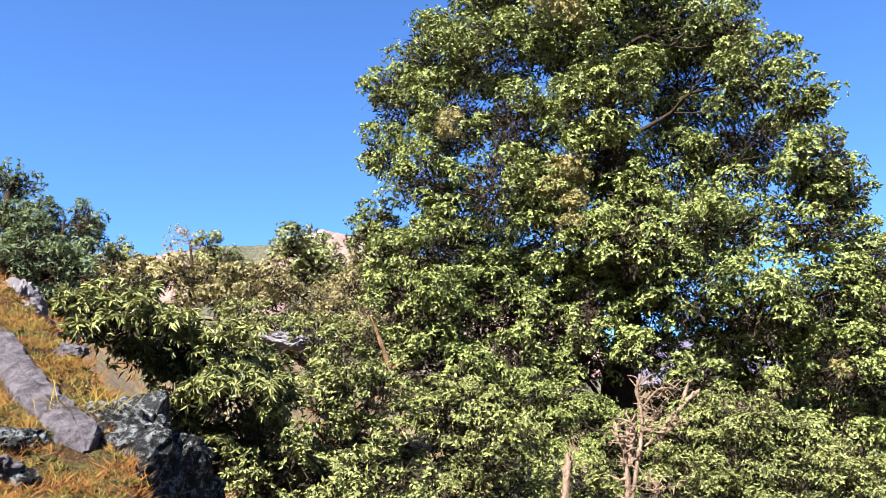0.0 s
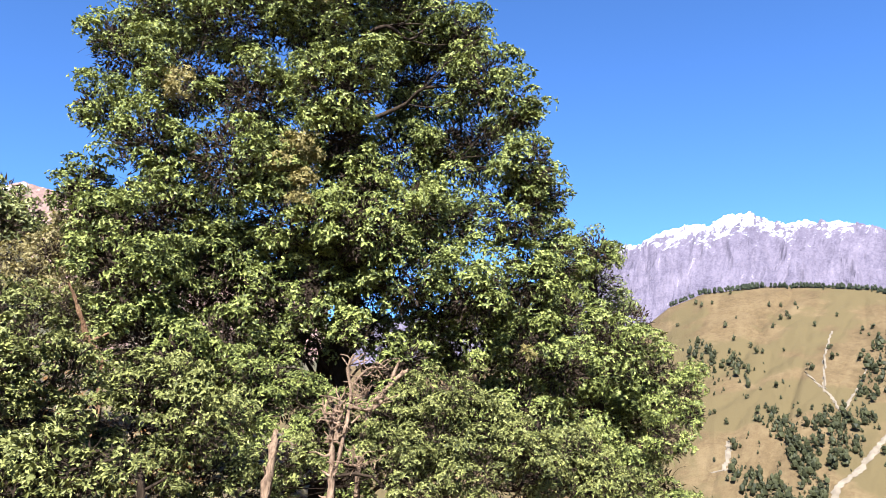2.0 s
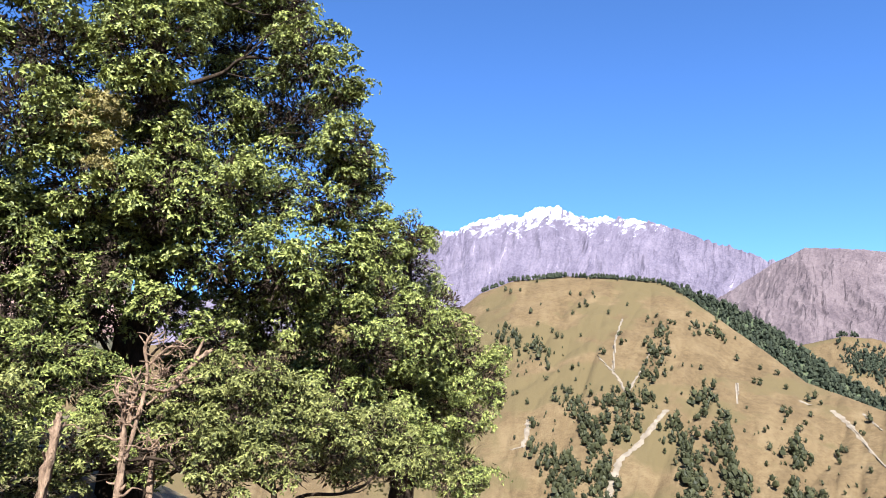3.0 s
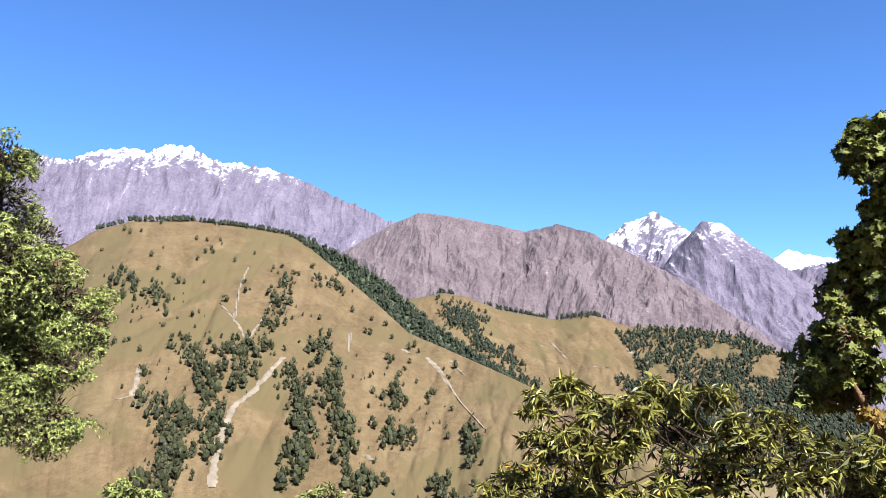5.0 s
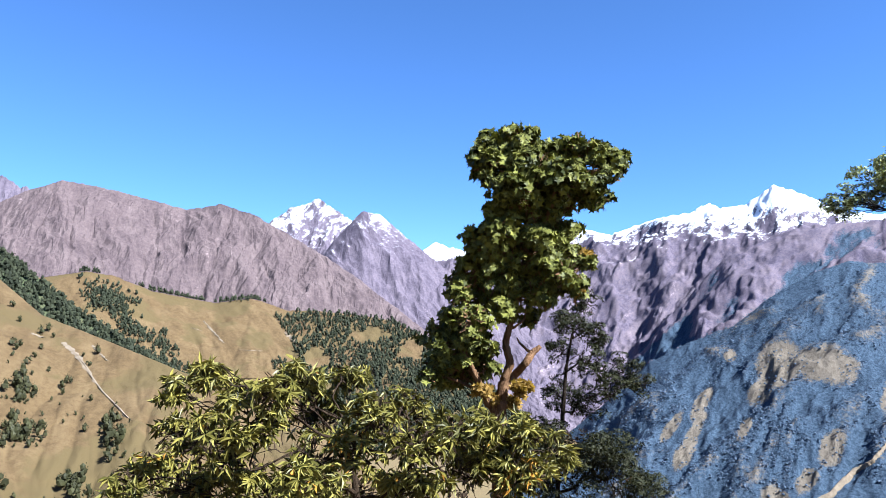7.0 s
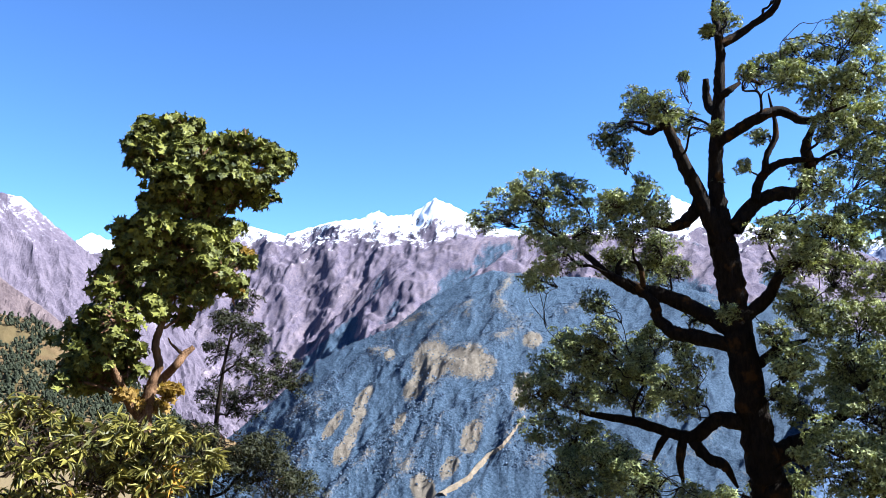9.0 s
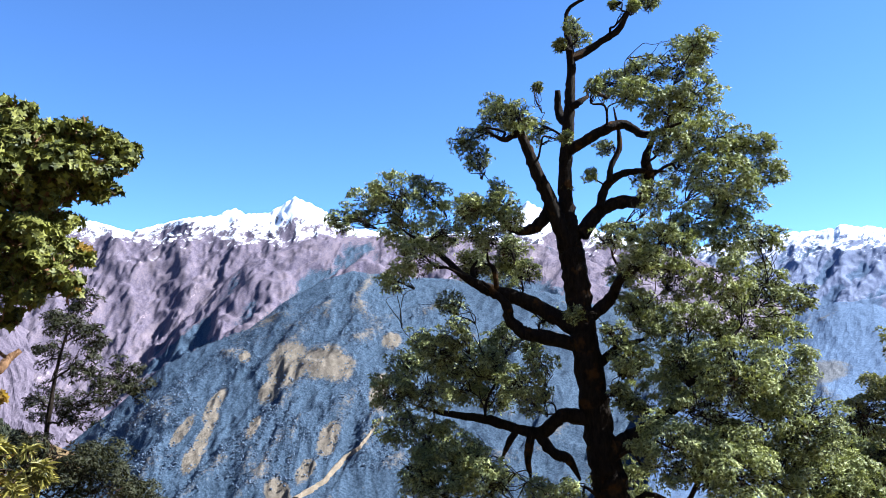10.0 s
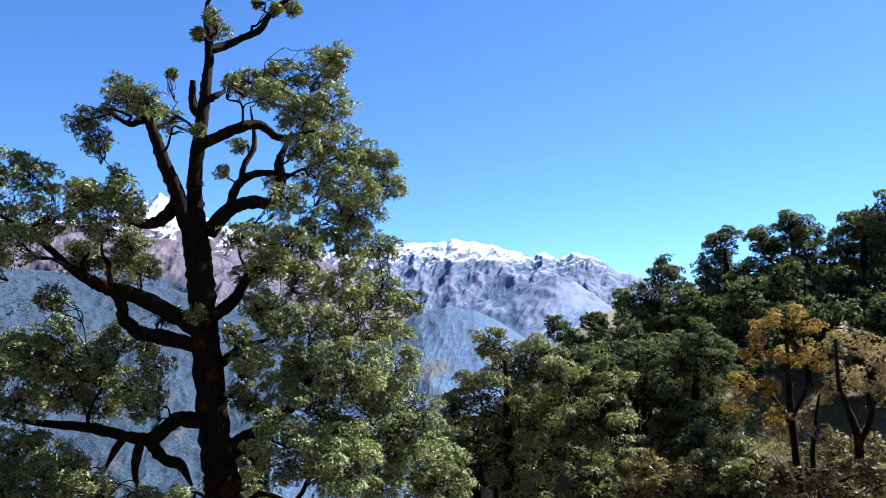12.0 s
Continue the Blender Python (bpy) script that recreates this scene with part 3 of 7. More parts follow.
LEAF_OVAL = (np.array(((0, 0, 0), (0.45, 0.5, 0.12), (1, 0, -0.05), (0.45, -0.5, 0.12))), ((0, 1, 2), (0, 2, 3)))
LEAF_PLAIN = (np.array(((0, -0.3, 0), (0.4, 0.5, 0.06), (1, -0.05, 0))), ((0, 2, 1),))
LEAF_LOBED = (np.array(((0, 0, 0), (0.05, 0.42, 0.05), (0.35, 0.22, 0), (0.5, 0.62, 0.05), (0.62, 0.2, 0), (1, 0, -0.08), (0.62, -0.2, 0), (0.5, -0.62, 0.05), (0.35, -0.22, 0), (0.05, -0.42, 0.05))),
              ((0, 1, 2), (0, 2, 8), (2, 3, 4), (2, 4, 6), (2, 6, 8), (4, 5, 6), (8, 6, 7), (0, 8, 9)))


def foliage(name, clumps, mat, rng, rosettes, leaf, size, per=6, droop=0.0, subs=11, tight=0.37, open_angle=0.5, flat=0.9, top_side=0.35, jitter=0.4, thick=0.75):
    """Leaves in rosettes on leafy pads. clumps: (right, away, up, radius); rosettes: per square metre of a clump's surface."""
    pts, outs = [], []
    for right, away, up, rad in clumps:
        c = np.array((right, away, up))
        d = rng.normal(size=(subs, 3))
        d /= np.linalg.norm(d, axis=1, keepdims=True)
        sub = c + d * rad * rng.uniform(0.5, 0.98, (subs, 1)) * (1, 1, flat)
        n = max(4, int(rosettes * rad * rad * 12.6 / subs))
        for s in sub:
            q = rng.normal(size=(n, 3)) + (0, 0, top_side)
            q /= np.linalg.norm(q, axis=1, keepdims=True)
            reach = rng.uniform(0.7, 1.05, (n, 1)) + np.where(rng.random((n, 1)) < 0.07, 0.3, 0)
            p = s + q * rad * tight * rng.uniform(0.75, 1.2) * reach * (1.15, 1.15, thick)
            pts.append(p)
            outs.append(q + (0, 0, 0.4))
    pts, outs = np.concatenate(pts), np.concatenate(outs)
    outs += rng.normal(size=outs.shape) * 0.28
    base = frames_from(outs, rng.uniform(0, 6.28, len(outs)))
    k = np.arange(per)[None] * 2 * np.pi / per + rng.uniform(0, 6, (len(pts), 1)) + rng.normal(size=(len(pts), per)) * 0.6
    lift = rng.uniform(-0.15, open_angle, (len(pts), per))
    local = np.stack([np.sin(lift), np.cos(lift) * np.cos(k), np.cos(lift) * np.sin(k)], -1)
    way = np.einsum("nij,nkj->nki", base, local)
    way[..., 2] -= droop * rng.uniform(0.5, 1.3, way.shape[:2])
    way = way.reshape(-1, 3)
    way /= np.linalg.norm(way, axis=1, keepdims=True)
    # each blade turns its upper side outwards from the rosette
    face = np.repeat(base[:, :, 0], per, 0) + rng.normal(size=way.shape) * jitter
    face -= way * (face * way).sum(1, keepdims=True)
    face /= np.maximum(np.linalg.norm(face, axis=1, keepdims=True), 1e-6)
    turn_m = np.stack([way, np.cross(face, way), face], -1)
    shape, faces = leaf
    scale = rng.uniform(0.65, 1.2, (len(way), 1, 1)) * np.array((size[0], size[1], size[0]))[None, None]
    v = np.einsum("nij,nkj->nki", turn_m, shape[None] * scale) + np.repeat(pts, per, 0)[:, None]
    idx = ((np.arange(len(way)) * len(shape))[:, None, None] + np.array(faces)[None]).reshape(-1, 3)
    return mesh_from(name, v.reshape(-1, 3), [idx], mat)


def shade_twigs(name, clumps, mat, rng, core, shade):
    """Bark-coloured slivers that stand in for twigs and for the shade inside each leaf mass."""
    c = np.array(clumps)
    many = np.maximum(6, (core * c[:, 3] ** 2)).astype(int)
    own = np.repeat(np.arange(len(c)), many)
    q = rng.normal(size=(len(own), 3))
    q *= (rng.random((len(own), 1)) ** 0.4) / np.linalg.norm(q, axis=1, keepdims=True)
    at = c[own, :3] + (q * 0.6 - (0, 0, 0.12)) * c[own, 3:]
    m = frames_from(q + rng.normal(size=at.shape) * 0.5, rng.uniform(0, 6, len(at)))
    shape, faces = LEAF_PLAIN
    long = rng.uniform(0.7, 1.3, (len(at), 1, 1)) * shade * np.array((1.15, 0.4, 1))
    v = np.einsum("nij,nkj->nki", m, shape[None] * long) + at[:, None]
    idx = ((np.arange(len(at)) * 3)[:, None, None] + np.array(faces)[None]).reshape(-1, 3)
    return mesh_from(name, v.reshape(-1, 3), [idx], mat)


def smooth_line(nodes, step):
    """A curve through the nodes (x, y, z, radius)."""
    n = np.array(nodes, float)
    n = np.vstack([2 * n[0] - n[1], n, 2 * n[-1] - n[-2]])
    out = []
    for i in range(1, len(n) - 2):
        a, c, d, e = n[i - 1:i + 3]
        for t in np.linspace(0, 1, step, endpoint=False):
            out.append(0.5 * ((2 * c) + (-a + d) * t + (2 * a - 5 * c + 4 * d - e) * t * t + (-a + 3 * c - 3 * d + e) * t ** 3))
    out.append(n[-2])
    return np.array(out)


def tube(line, sides, rng, rough=0.1):
    """Verts and quads of a knobbly tapering limb."""
    p, rad = line[:, :3], np.maximum(line[:, 3], 0.004)
    way = np.gradient(p, axis=0)
    way /= np.maximum(np.linalg.norm(way, axis=1, keepdims=True), 1e-6)
    side = np.cross(way, (0.3, 0.9, 0.1))
    side /= np.linalg.norm(side, axis=1, keepdims=True)
    other = np.cross(way, side)
    a = np.arange(sides) * 2 * np.pi / sides
    r = rad[:, None] * (1 + rough * rng.normal(size=(len(p), sides)))
    v = p[:, None] + r[..., None] * (np.cos(a)[None, :, None] * side[:, None] + np.sin(a)[None, :, None] * other[:, None])
    i = np.arange(len(p) * sides).reshape(len(p), sides)
    j = np.roll(i, -1, 1)
    f = np.stack([i[:-1], j[:-1], j[1:], i[1:]], -1).reshape(-1, 4)
    tip = np.array([i[-1]])
    return v.reshape(-1, 3), f, tip


def limb_mesh(name, lines, sides, mat, rng, rough=0.1):
    verts, quads, n = [], [], 0
    for line in lines:
        v, f, _ = tube(line, sides, rng, rough)
        verts.append(v)
        quads.append(f + n)
        n += len(v)
    return mesh_from(name, np.concatenate(verts), [np.concatenate(quads)], mat, True)


def wander(a, c, r0, r1, rng, sag=0.0, n=5, amount=0.08):
    """A limb's nodes from a to c, with a crooked course."""
    a, c = np.array(a, float), np.array(c, float)
    length = np.linalg.norm(c - a)
    out = []
    for t in np.linspace(0, 1, n):
        p = a + (c - a) * t + rng.normal(size=3) * amount * length * math.sin(math.pi * t)
        p[2] += sag * length * math.sin(math.pi * t)
        out.append((*p, r0 + (r1 - r0) * t))
    return out


def stand(name, at_place, label, category, group=""):
    bearing, dist = radians(at_place[0]), at_place[1]
    x, y = dist * math.sin(bearing), dist * math.cos(bearing)
    root = new(name)
    root.matrix_world = pose(x, y, float(ground_z(x, y)), 0, 0, -at_place[0])
    return tagged(root, label, category, group)


def plant(name, at_place, label, clumps, leaf_mat, bark, category="tree", group="", trunk=None, limbs=(), seed=1, back=0.0, twigs=6, branch_base=0.022, twig=0.01, core=150, shade=0.34, **leafing):
    """A tree or bush: trunk, limbs, branches that fork off one another, twigs and a crown of leaves."""
    rng = np.random.default_rng(seed)
    root = stand(name, at_place, label, category, group)
    clumps = [tuple(c) for c in clumps]
    if back:
        clumps += [(c[0] * 0.9, back - c[1], c[2], c[3]) for c in clumps]
    if trunk is None:
        top = sorted(c[2] for c in clumps)[len(clumps) // 2]
        foot = sum(c[0] for c in clumps) / len(clumps)
        trunk = [(foot, -0.3, 0.09), (foot + 0.1, top * 0.5, 0.07), (foot - 0.1, top, 0.03)]
    stem = smooth_line([(a, 0, h, r) for a, h, r in trunk], 9)
    stem[1:-1, :2] += rng.normal(size=(len(stem) - 2, 2)) * 0.05 * stem[1:-1, 3:]
    stem[1:-1, 3] *= 1 + 0.03 * rng.normal(size=len(stem) - 2)
    part("trunk", limb_mesh("trunk", [stem], 18, bark, rng, 0.06), root)
    skeleton = [stem]
    for line in limbs:
        away = np.cumsum(rng.normal(size=len(line)) * 0.16)
        nodes = [(a, 0 if i == 0 else away[i], h, r) for i, (a, h, r) in enumerate(line)]
        curve = smooth_line(nodes, 6)
        skeleton.append(curve)
        part("limb", limb_mesh("limb", [curve], 12, bark, rng, 0.1), root)
    fine = []
    order = sorted(clumps, key=lambda c: math.hypot(c[0], c[1]))
    for right, away, up, rad in order:
        goal = np.array((right, away, up))
        bones = np.concatenate(skeleton)
        gap = goal - bones[:, :3]
        cost = np.linalg.norm(gap, axis=1) + 1.5 * np.clip(0.35 * np.hypot(gap[:, 0], gap[:, 1]) - gap[:, 2], 0, 99)
        cost += np.where(bones[:, 3] < 0.02, 3, 0) + np.where(bones[:, 2] < bones[0, 2] + 0.15 * up, 6, 0)
        j = int(np.argmin(cost))
        length = np.linalg.norm(gap[j])
        r0 = min(bones[j, 3] * 0.7, branch_base + 0.016 * length)
        nodes = wander(bones[j, :3], goal, r0, max(0.012, r0 * 0.35), rng, 0.07, 6, 0.1)
        curve = smooth_line(nodes, 4)
        skeleton.append(curve)
        part("branch", limb_mesh("branch", [curve], 6, bark, rng, 0.08), root)
        for _ in range(twigs):
            d = rng.normal(size=3)
            d /= np.linalg.norm(d)
            start = np.array(nodes[int(rng.integers(2, 6))][:3])
            fine.append(smooth_line(wander(start, goal + d * rad * 0.9, max(twig, r0 * 0.3), 0.006, rng, 0.04, 5, 0.07), 3))
    if fine:
        tagged(part("twig", limb_mesh("twig", fine, 3, bark, rng, 0.05), root), kind="stuff")
    # dark slivers put shade into the crown's inside
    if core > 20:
        tagged(part("shade_twig", shade_twigs("shade_twig", clumps, bark, rng, core, shade), root), kind="stuff")
    tagged(part("crown", foliage("crown", clumps, leaf_mat, rng, **leafing), root), kind="stuff")
    return root


GREAT_AT = (12.8, 24.5)
GREAT_CLUMPS_0 = ((-2.3, 3.0, 23.4, 2.76), (-4.4, 3.6, 21.7, 2.9), (0.2, -0.0, 19.6, 2.64), (-6.4, 2.1, 17.9, 2.09), (-3.5, -1.3, 15.6, 2.12), (-1.3, -0.9, 16.3, 2.18), (1.1, 2.5, 18.1, 2.5), (3.4, 2.9, 18.1, 2.3), (4.2, 1.0, 16.8, 1.34), (-7.8, 2.2, 16.1, 1.84), (-5.0, -0.6, 13.7, 1.94), (-2.6, -1.7, 12.8, 1.84), (-0.1, -3.4, 12.5, 1.89), (3.0, 3.9, 16.2, 2.58), (4.6, -0.8, 14.2, 1.54), (5.7, -1.8, 12.8, 1.07), (-7.7, 0.2, 12.9, 1.29), (-5.8, -0.9, 11.4, 1.67), (-3.1, -3.1, 10.3, 1.69), (-1.0, 4.4, 13.2, 2.31), (2.1, 4.1, 13.1, 2.54), (5.0, 2.8, 13.3, 2.2), (5.8, -2.0, 10.8, 1.29))
GREAT_CLUMPS_1 = ((-8.5, 2.0, 10.8, 1.09), (-5.6, -1.7, 8.9, 1.76), (-4.4, 4.0, 10.0, 2.21), (-1.4, -3.0, 8.6, 1.49), (0.8, -4.3, 8.0, 1.4), (3.2, -0.3, 9.4, 1.9), (5.4, -1.4, 9.5, 1.63), (6.9, -0.3, 10.2, 1.01), (-5.5, -2.8, 6.9, 1.65), (-4.3, 1.5, 7.0, 1.97), (-1.7, -2.2, 6.6, 1.42), (1.8, -3.8, 6.8, 1.33), (3.7, -3.6, 6.5, 1.43), (5.7, -1.2, 7.3, 1.42), (-5.0, -2.5, 5.1, 1.46), (-3.5, -0.5, 4.7, 1.69))
GREAT_CLUMPS_2 = ((-2.0, 1.5, 5.5, 1.23), (3.3, 2.2, 5.4, 1.48), (5.0, 2.1, 5.2, 2.01), (5.7, -2.2, 5.1, 1.15), (-4.7, 2.4, 3.3, 1.87), (2.4, -3.3, 3.2, 1.31), (5.3, -1.4, 3.2, 1.62), (-0.1, -2.9, 7.5, 1.05), (0.2, -2.4, 9.6, 1.28), (-0.7, -3.7, 5.9, 0.74), (1.5, 1.5, 5.9, 0.93), (-0.1, -3.0, 11.2, 1.27), (-2.9, 3.8, 4.1, 1.55), (-0.9, -2.2, 7.4, 1.08), (1.8, 3.5, 4.1, 1.31))
GREAT_CLUMPS_3 = ((-7.1, -1.7, 8.5, 1.02), (-6.8, -1.1, 7.6, 1.12), (-8.3, 0.0, 9.8, 0.8), (-5.9, 3.3, 8.7, 1.57), (-7.2, 2.4, 6.7, 1.49), (7.2, 0.0, 8.1, 1.1), (7.2, -0.0, 6.5, 1.28), (6.8, -1.6, 4.5, 1.18), (7.7, 2.2, 9.6, 0.99), (4.8, 0.9, 6.6, 1.43), (-3.1, -1.8, 7.5, 1.28), (-1.8, -2.2, 10.1, 1.29), (2.2, -3.1, 8.9, 1.24), (-4.9, -0.5, 10.0, 1.38))
GREAT_FRONT = ((0.2, -3.3, 8.0, 1.04), (-0.5, -3.3, 6.6, 0.94), (0.9, -2.8, 6.5, 0.97), (-0.9, -2.5, 5.2, 0.96), (-1.6, -3.2, 3.9, 0.92), (1.8, -3.6, 4.5, 0.91), (0.5, -4.2, 5.2, 0.67), (-0.4, -3.6, 8.4, 0.95), (-1.4, -2.3, 7.4, 1), (1.2, -4.0, 7.7, 0.93), (-2.8, -3.4, 5.3, 0.92), (2.9, -2.5, 6.1, 0.98), (0.7, -3.6, 9.6, 0.97), (-3.9, -4.0, 4.6, 0.89))
GREAT_CLUMPS = GREAT_CLUMPS_0 + GREAT_CLUMPS_1 + GREAT_CLUMPS_2 + GREAT_CLUMPS_3 + GREAT_FRONT
GREAT_TRUNK = ((-0.04, -0.3, 0.78), (0.01, 2.22, 0.52), (-0.08, 4.27, 0.53), (0.33, 6.42, 0.4), (0.46, 8.66, 0.37), (0.41, 10.79, 0.34), (0.15, 13.43, 0.29), (-0.57, 16.4, 0.22), (-1.63, 19.53, 0.12))
FLANK_AT = (31.8, 34.5)
FLANK_CLUMPS = ((0.1, -2.4, 13.6, 1.26), (-0.0, 0.0, 12.3, 2.17), (1.4, -0.7, 10.6, 1.78), (0.4, -1.5, 9.6, 2.35), (2.5, 1.2, 8.7, 2.02), (3.6, 0.2, 7.6, 1.23), (1.7, 1.6, 6.7, 2.52), (-0.7, 1.1, 7.5, 2.85), (2.6, -2.0, 5.8, 1.14), (0.3, 0.5, 4.8, 2.75), (2.2, -0.9, 3.7, 1.84), (-1.5, -2.4, 9.5, 2.3), (-2.1, -1.6, 5.3, 2.6), (3.8, -1.0, 6.8, 0.78), (-3.1, -0.1, 7.7, 2.03), (-3.0, 1.3, 10.9, 1.87), (-1.6, -0.0, 12.6, 1.54), (-4.2, 0.0, 5.8, 2.16))
FLANK_TRUNK = ((-0.28, -0.3, 0.71), (-0.28, 0.62, 0.53), (-0.09, 3.61, 0.49), (-0.01, 7.2, 0.4), (0.06, 10.71, 0.28), (0.13, 13.85, 0.13))
RHODO_L_AT = (-18.3, 13.5)
RHODO_L_CLUMPS_0 = ((-1.2, -0.4, 2.7, 0.4), (-0.7, -0.9, 2.5, 0.5), (-0.1, -0.8, 2.3, 0.56), (0.6, -0.8, 2.0, 0.62), (-0.7, 0.7, 2.1, 0.57), (0.1, 0.7, 1.8, 0.73), (0.8, -1.0, 1.4, 0.69), (0.3, 0.4, 0.9, 0.71), (1.2, -0.6, 0.7, 0.71), (1.6, -0.2, 1.5, 0.55), (1.7, 0.6, 0.1, 0.78), (0.8, 1.1, 0.2, 0.69), (-0.1, -0.3, 1.2, 0.43))
RHODO_L_CLUMPS = RHODO_L_CLUMPS_0 + ((-1.7, 0.0, 2.72, 0.38), (-1.32, 0.7, 3.0, 0.42), (-0.79, -0.6, 2.77, 0.48), (-0.25, 0.7, 2.57, 0.47), (-1.49, -0.3, 2.28, 0.34), (-0.9, -0.1, 2.22, 0.43), (0.05, 0.5, 2.07, 0.47), (0.84, -0.1, 2.3, 0.47), (1.42, 0.1, 1.94, 0.43), (0.72, -0.8, 1.5, 0.47), (0.15, 0.4, 0.99, 0.43), (1.22, 0.1, 0.83, 0.47))
BUSH_MID_AT = (-7.4, 16.0)
BUSH_MID_CLUMPS = ((-0.5, 1.0, 3.2, 0.6), (0.1, -0.8, 2.4, 0.7), (0.8, -0.9, 2.0, 0.58), (-0.3, -0.9, 1.9, 0.75), (0.5, -0.2, 1.3, 0.84), (-0.4, 0.2, 0.9, 0.73), (1.2, 0.7, 0.9, 0.76), (0.3, -0.8, 0.2, 0.79), (-0.8, -0.8, 0.0, 0.56))
BUSH_LIME_AT = (1.2, 17.5)
BUSH_LIME_CLUMPS = ((-0.4, -0.7, 2.4, 0.75), (0.3, -0.4, 2.5, 0.71), (-0.6, 0.2, 1.6, 0.98), (0.6, -1.1, 1.6, 0.92), (1.4, 0.4, 1.9, 0.68), (-0.1, -0.7, 0.7, 0.98), (1.1, 0.3, 0.6, 1.06), (-1.1, -0.5, 0.9, 0.74))
BUSH_LOW_AT = (-9.0, 15.4)
BUSH_LOW_CLUMPS = ((-0.1, -0.0, 0.2, 0.74), (0.7, -0.0, -0.0, 0.65), (-0.6, -0.5, -0.1, 0.7), (1.3, 0.1, -0.2, 0.66), (0.3, -0.5, 0.9, 0.47), (-0.5, -0.7, 0.7, 0.46))
BUSH_FRONT_AT = (23.7, 18.5)
BUSH_FRONT_CLUMPS = ((-1.6, 0.5, 4.4, 0.81), (-0.6, -0.4, 4.7, 0.76), (-1.0, -0.4, 3.6, 1.03), (-2.1, 0.7, 3.2, 1.03), (0.1, -0.1, 4.0, 0.9), (-0.1, -0.7, 2.9, 1.06), (1.0, -1.2, 3.6, 0.84), (1.2, 0.8, 2.7, 1.07), (2.3, 0.8, 3.2, 0.92), (2.7, 0.8, 2.6, 0.91), (3.5, 0.8, 2.5, 0.7), (-1.4, -0.6, 2.5, 0.94), (-4.3, -0.4, 3.1, 0.7), (-5.1, -0.2, 2.4, 0.85))
TREE_L1_AT = (-30.0, 22.4)
TREE_L1_CLUMPS_0 = ((-0.4, 0.4, 2.6, 0.65), (0.1, 0.2, 2.5, 0.49), (-0.1, -0.2, 1.4, 0.79), (-0.9, 0.8, 2.0, 0.98), (0.4, -1.0, 0.4, 0.76), (-0.2, -0.7, 0.1, 0.84), (1.0, -0.3, 0.0, 0.64), (-0.8, -0.7, 0.3, 0.9), (0.9, -0.9, -0.8, 0.61))
TREE_L1_CLUMPS = TREE_L1_CLUMPS_0 + ((0.52, -0.4, 0.78, 0.84), (1.24, -0.3, 0.41, 0.67), (0.36, 0.5, -0.0, 0.7), (1.69, -0.7, -0.01, 0.5), (1.13, 0.2, -0.37, 0.5))
TREE_L1_TRUNK = ((0.17, -0.3, 0.27), (0.01, 0.11, 0.16), (-0.26, 2.21, 0.07))
TREE_L2_AT = (-27.3, 45.4)
TREE_L2_CLUMPS = ((-1.3, 0.3, 2.9, 1.2), (-1.5, 0.5, 1.8, 1.52), (-0.2, 0.8, 1.8, 1.47), (0.9, -0.6, 2.7, 1.13), (1.3, 0.7, 2.1, 1.16), (-0.3, -0.7, 0.1, 1.41), (0.9, -1.4, 0.3, 1.33))
TREE_L2_TRUNK = ((0.36, -0.3, 0.25), (0.01, 0.42, 0.13), (-0.05, 2.66, 0.07))
TREE_L3_AT = (-23.2, 48.4)
TREE_L3_CLUMPS = ((-0.4, 0.0, 2.7, 0.79), (-0.5, 0.1, 1.6, 1.31), (0.8, 0.0, 1.6, 1.24), (-0.8, -1.3, 0.3, 1.35), (2.2, -0.4, 1.8, 0.62), (1.6, -1.6, 0.4, 1.11))
TREE_L3_TRUNK = ((0.41, -0.3, 0.22), (0.17, 0.73, 0.12), (-0.2, 2.61, 0.06))
BARE_L_AT = (-18.6, 40.5)
BARE_L_CLUMPS = ((-0.5, 1.0, 4.6, 1.01), (-0.9, 0.7, 3.5, 0.92), (0.2, 0.7, 3.5, 1.16), (0.2, -0.1, 2.1, 1.05), (-0.5, 0.5, 2.2, 0.91))
BARE_L_TRUNK = ((0.25, -0.3, 0.19), (0.25, 0.89, 0.14), (0.09, 2.21, 0.1), (-0.22, 4.28, 0.05))
TREE_L4_AT = (-17.0, 44.5)
TREE_L4_CLUMPS = ((-0.5, -0.9, 4.4, 0.82), (0.2, 1.0, 4.1, 1.12), (-0.5, -0.4, 3.2, 1.08), (1.3, 0.1, 3.4, 0.85), (0.6, 0.9, 2.7, 1.2), (1.6, 0.7, 2.5, 0.94))
TREE_L4_TRUNK = ((0.26, -0.3, 0.21), (0.26, 0.96, 0.15), (0.15, 2.42, 0.12), (-0.16, 4.39, 0.06))
TREE_L5_AT = (-10.8, 34.5)
TREE_L5_CLUMPS = ((-0.4, -1.3, 5.5, 0.77), (0.4, -0.1, 5.7, 0.87), (-0.9, -0.2, 5.1, 0.73), (0.1, -0.1, 4.8, 1.13), (1.2, -0.0, 5.0, 0.87), (0.7, -1.0, 4.0, 1.04), (1.7, 0.4, 4.6, 0.55))
TREE_L5_TRUNK = ((0.25, -0.3, 0.19), (0.25, 2.67, 0.14), (0.19, 3.97, 0.11), (-0.01, 5.55, 0.05))
SCRUB_L_AT = (-9.7, 27.5)
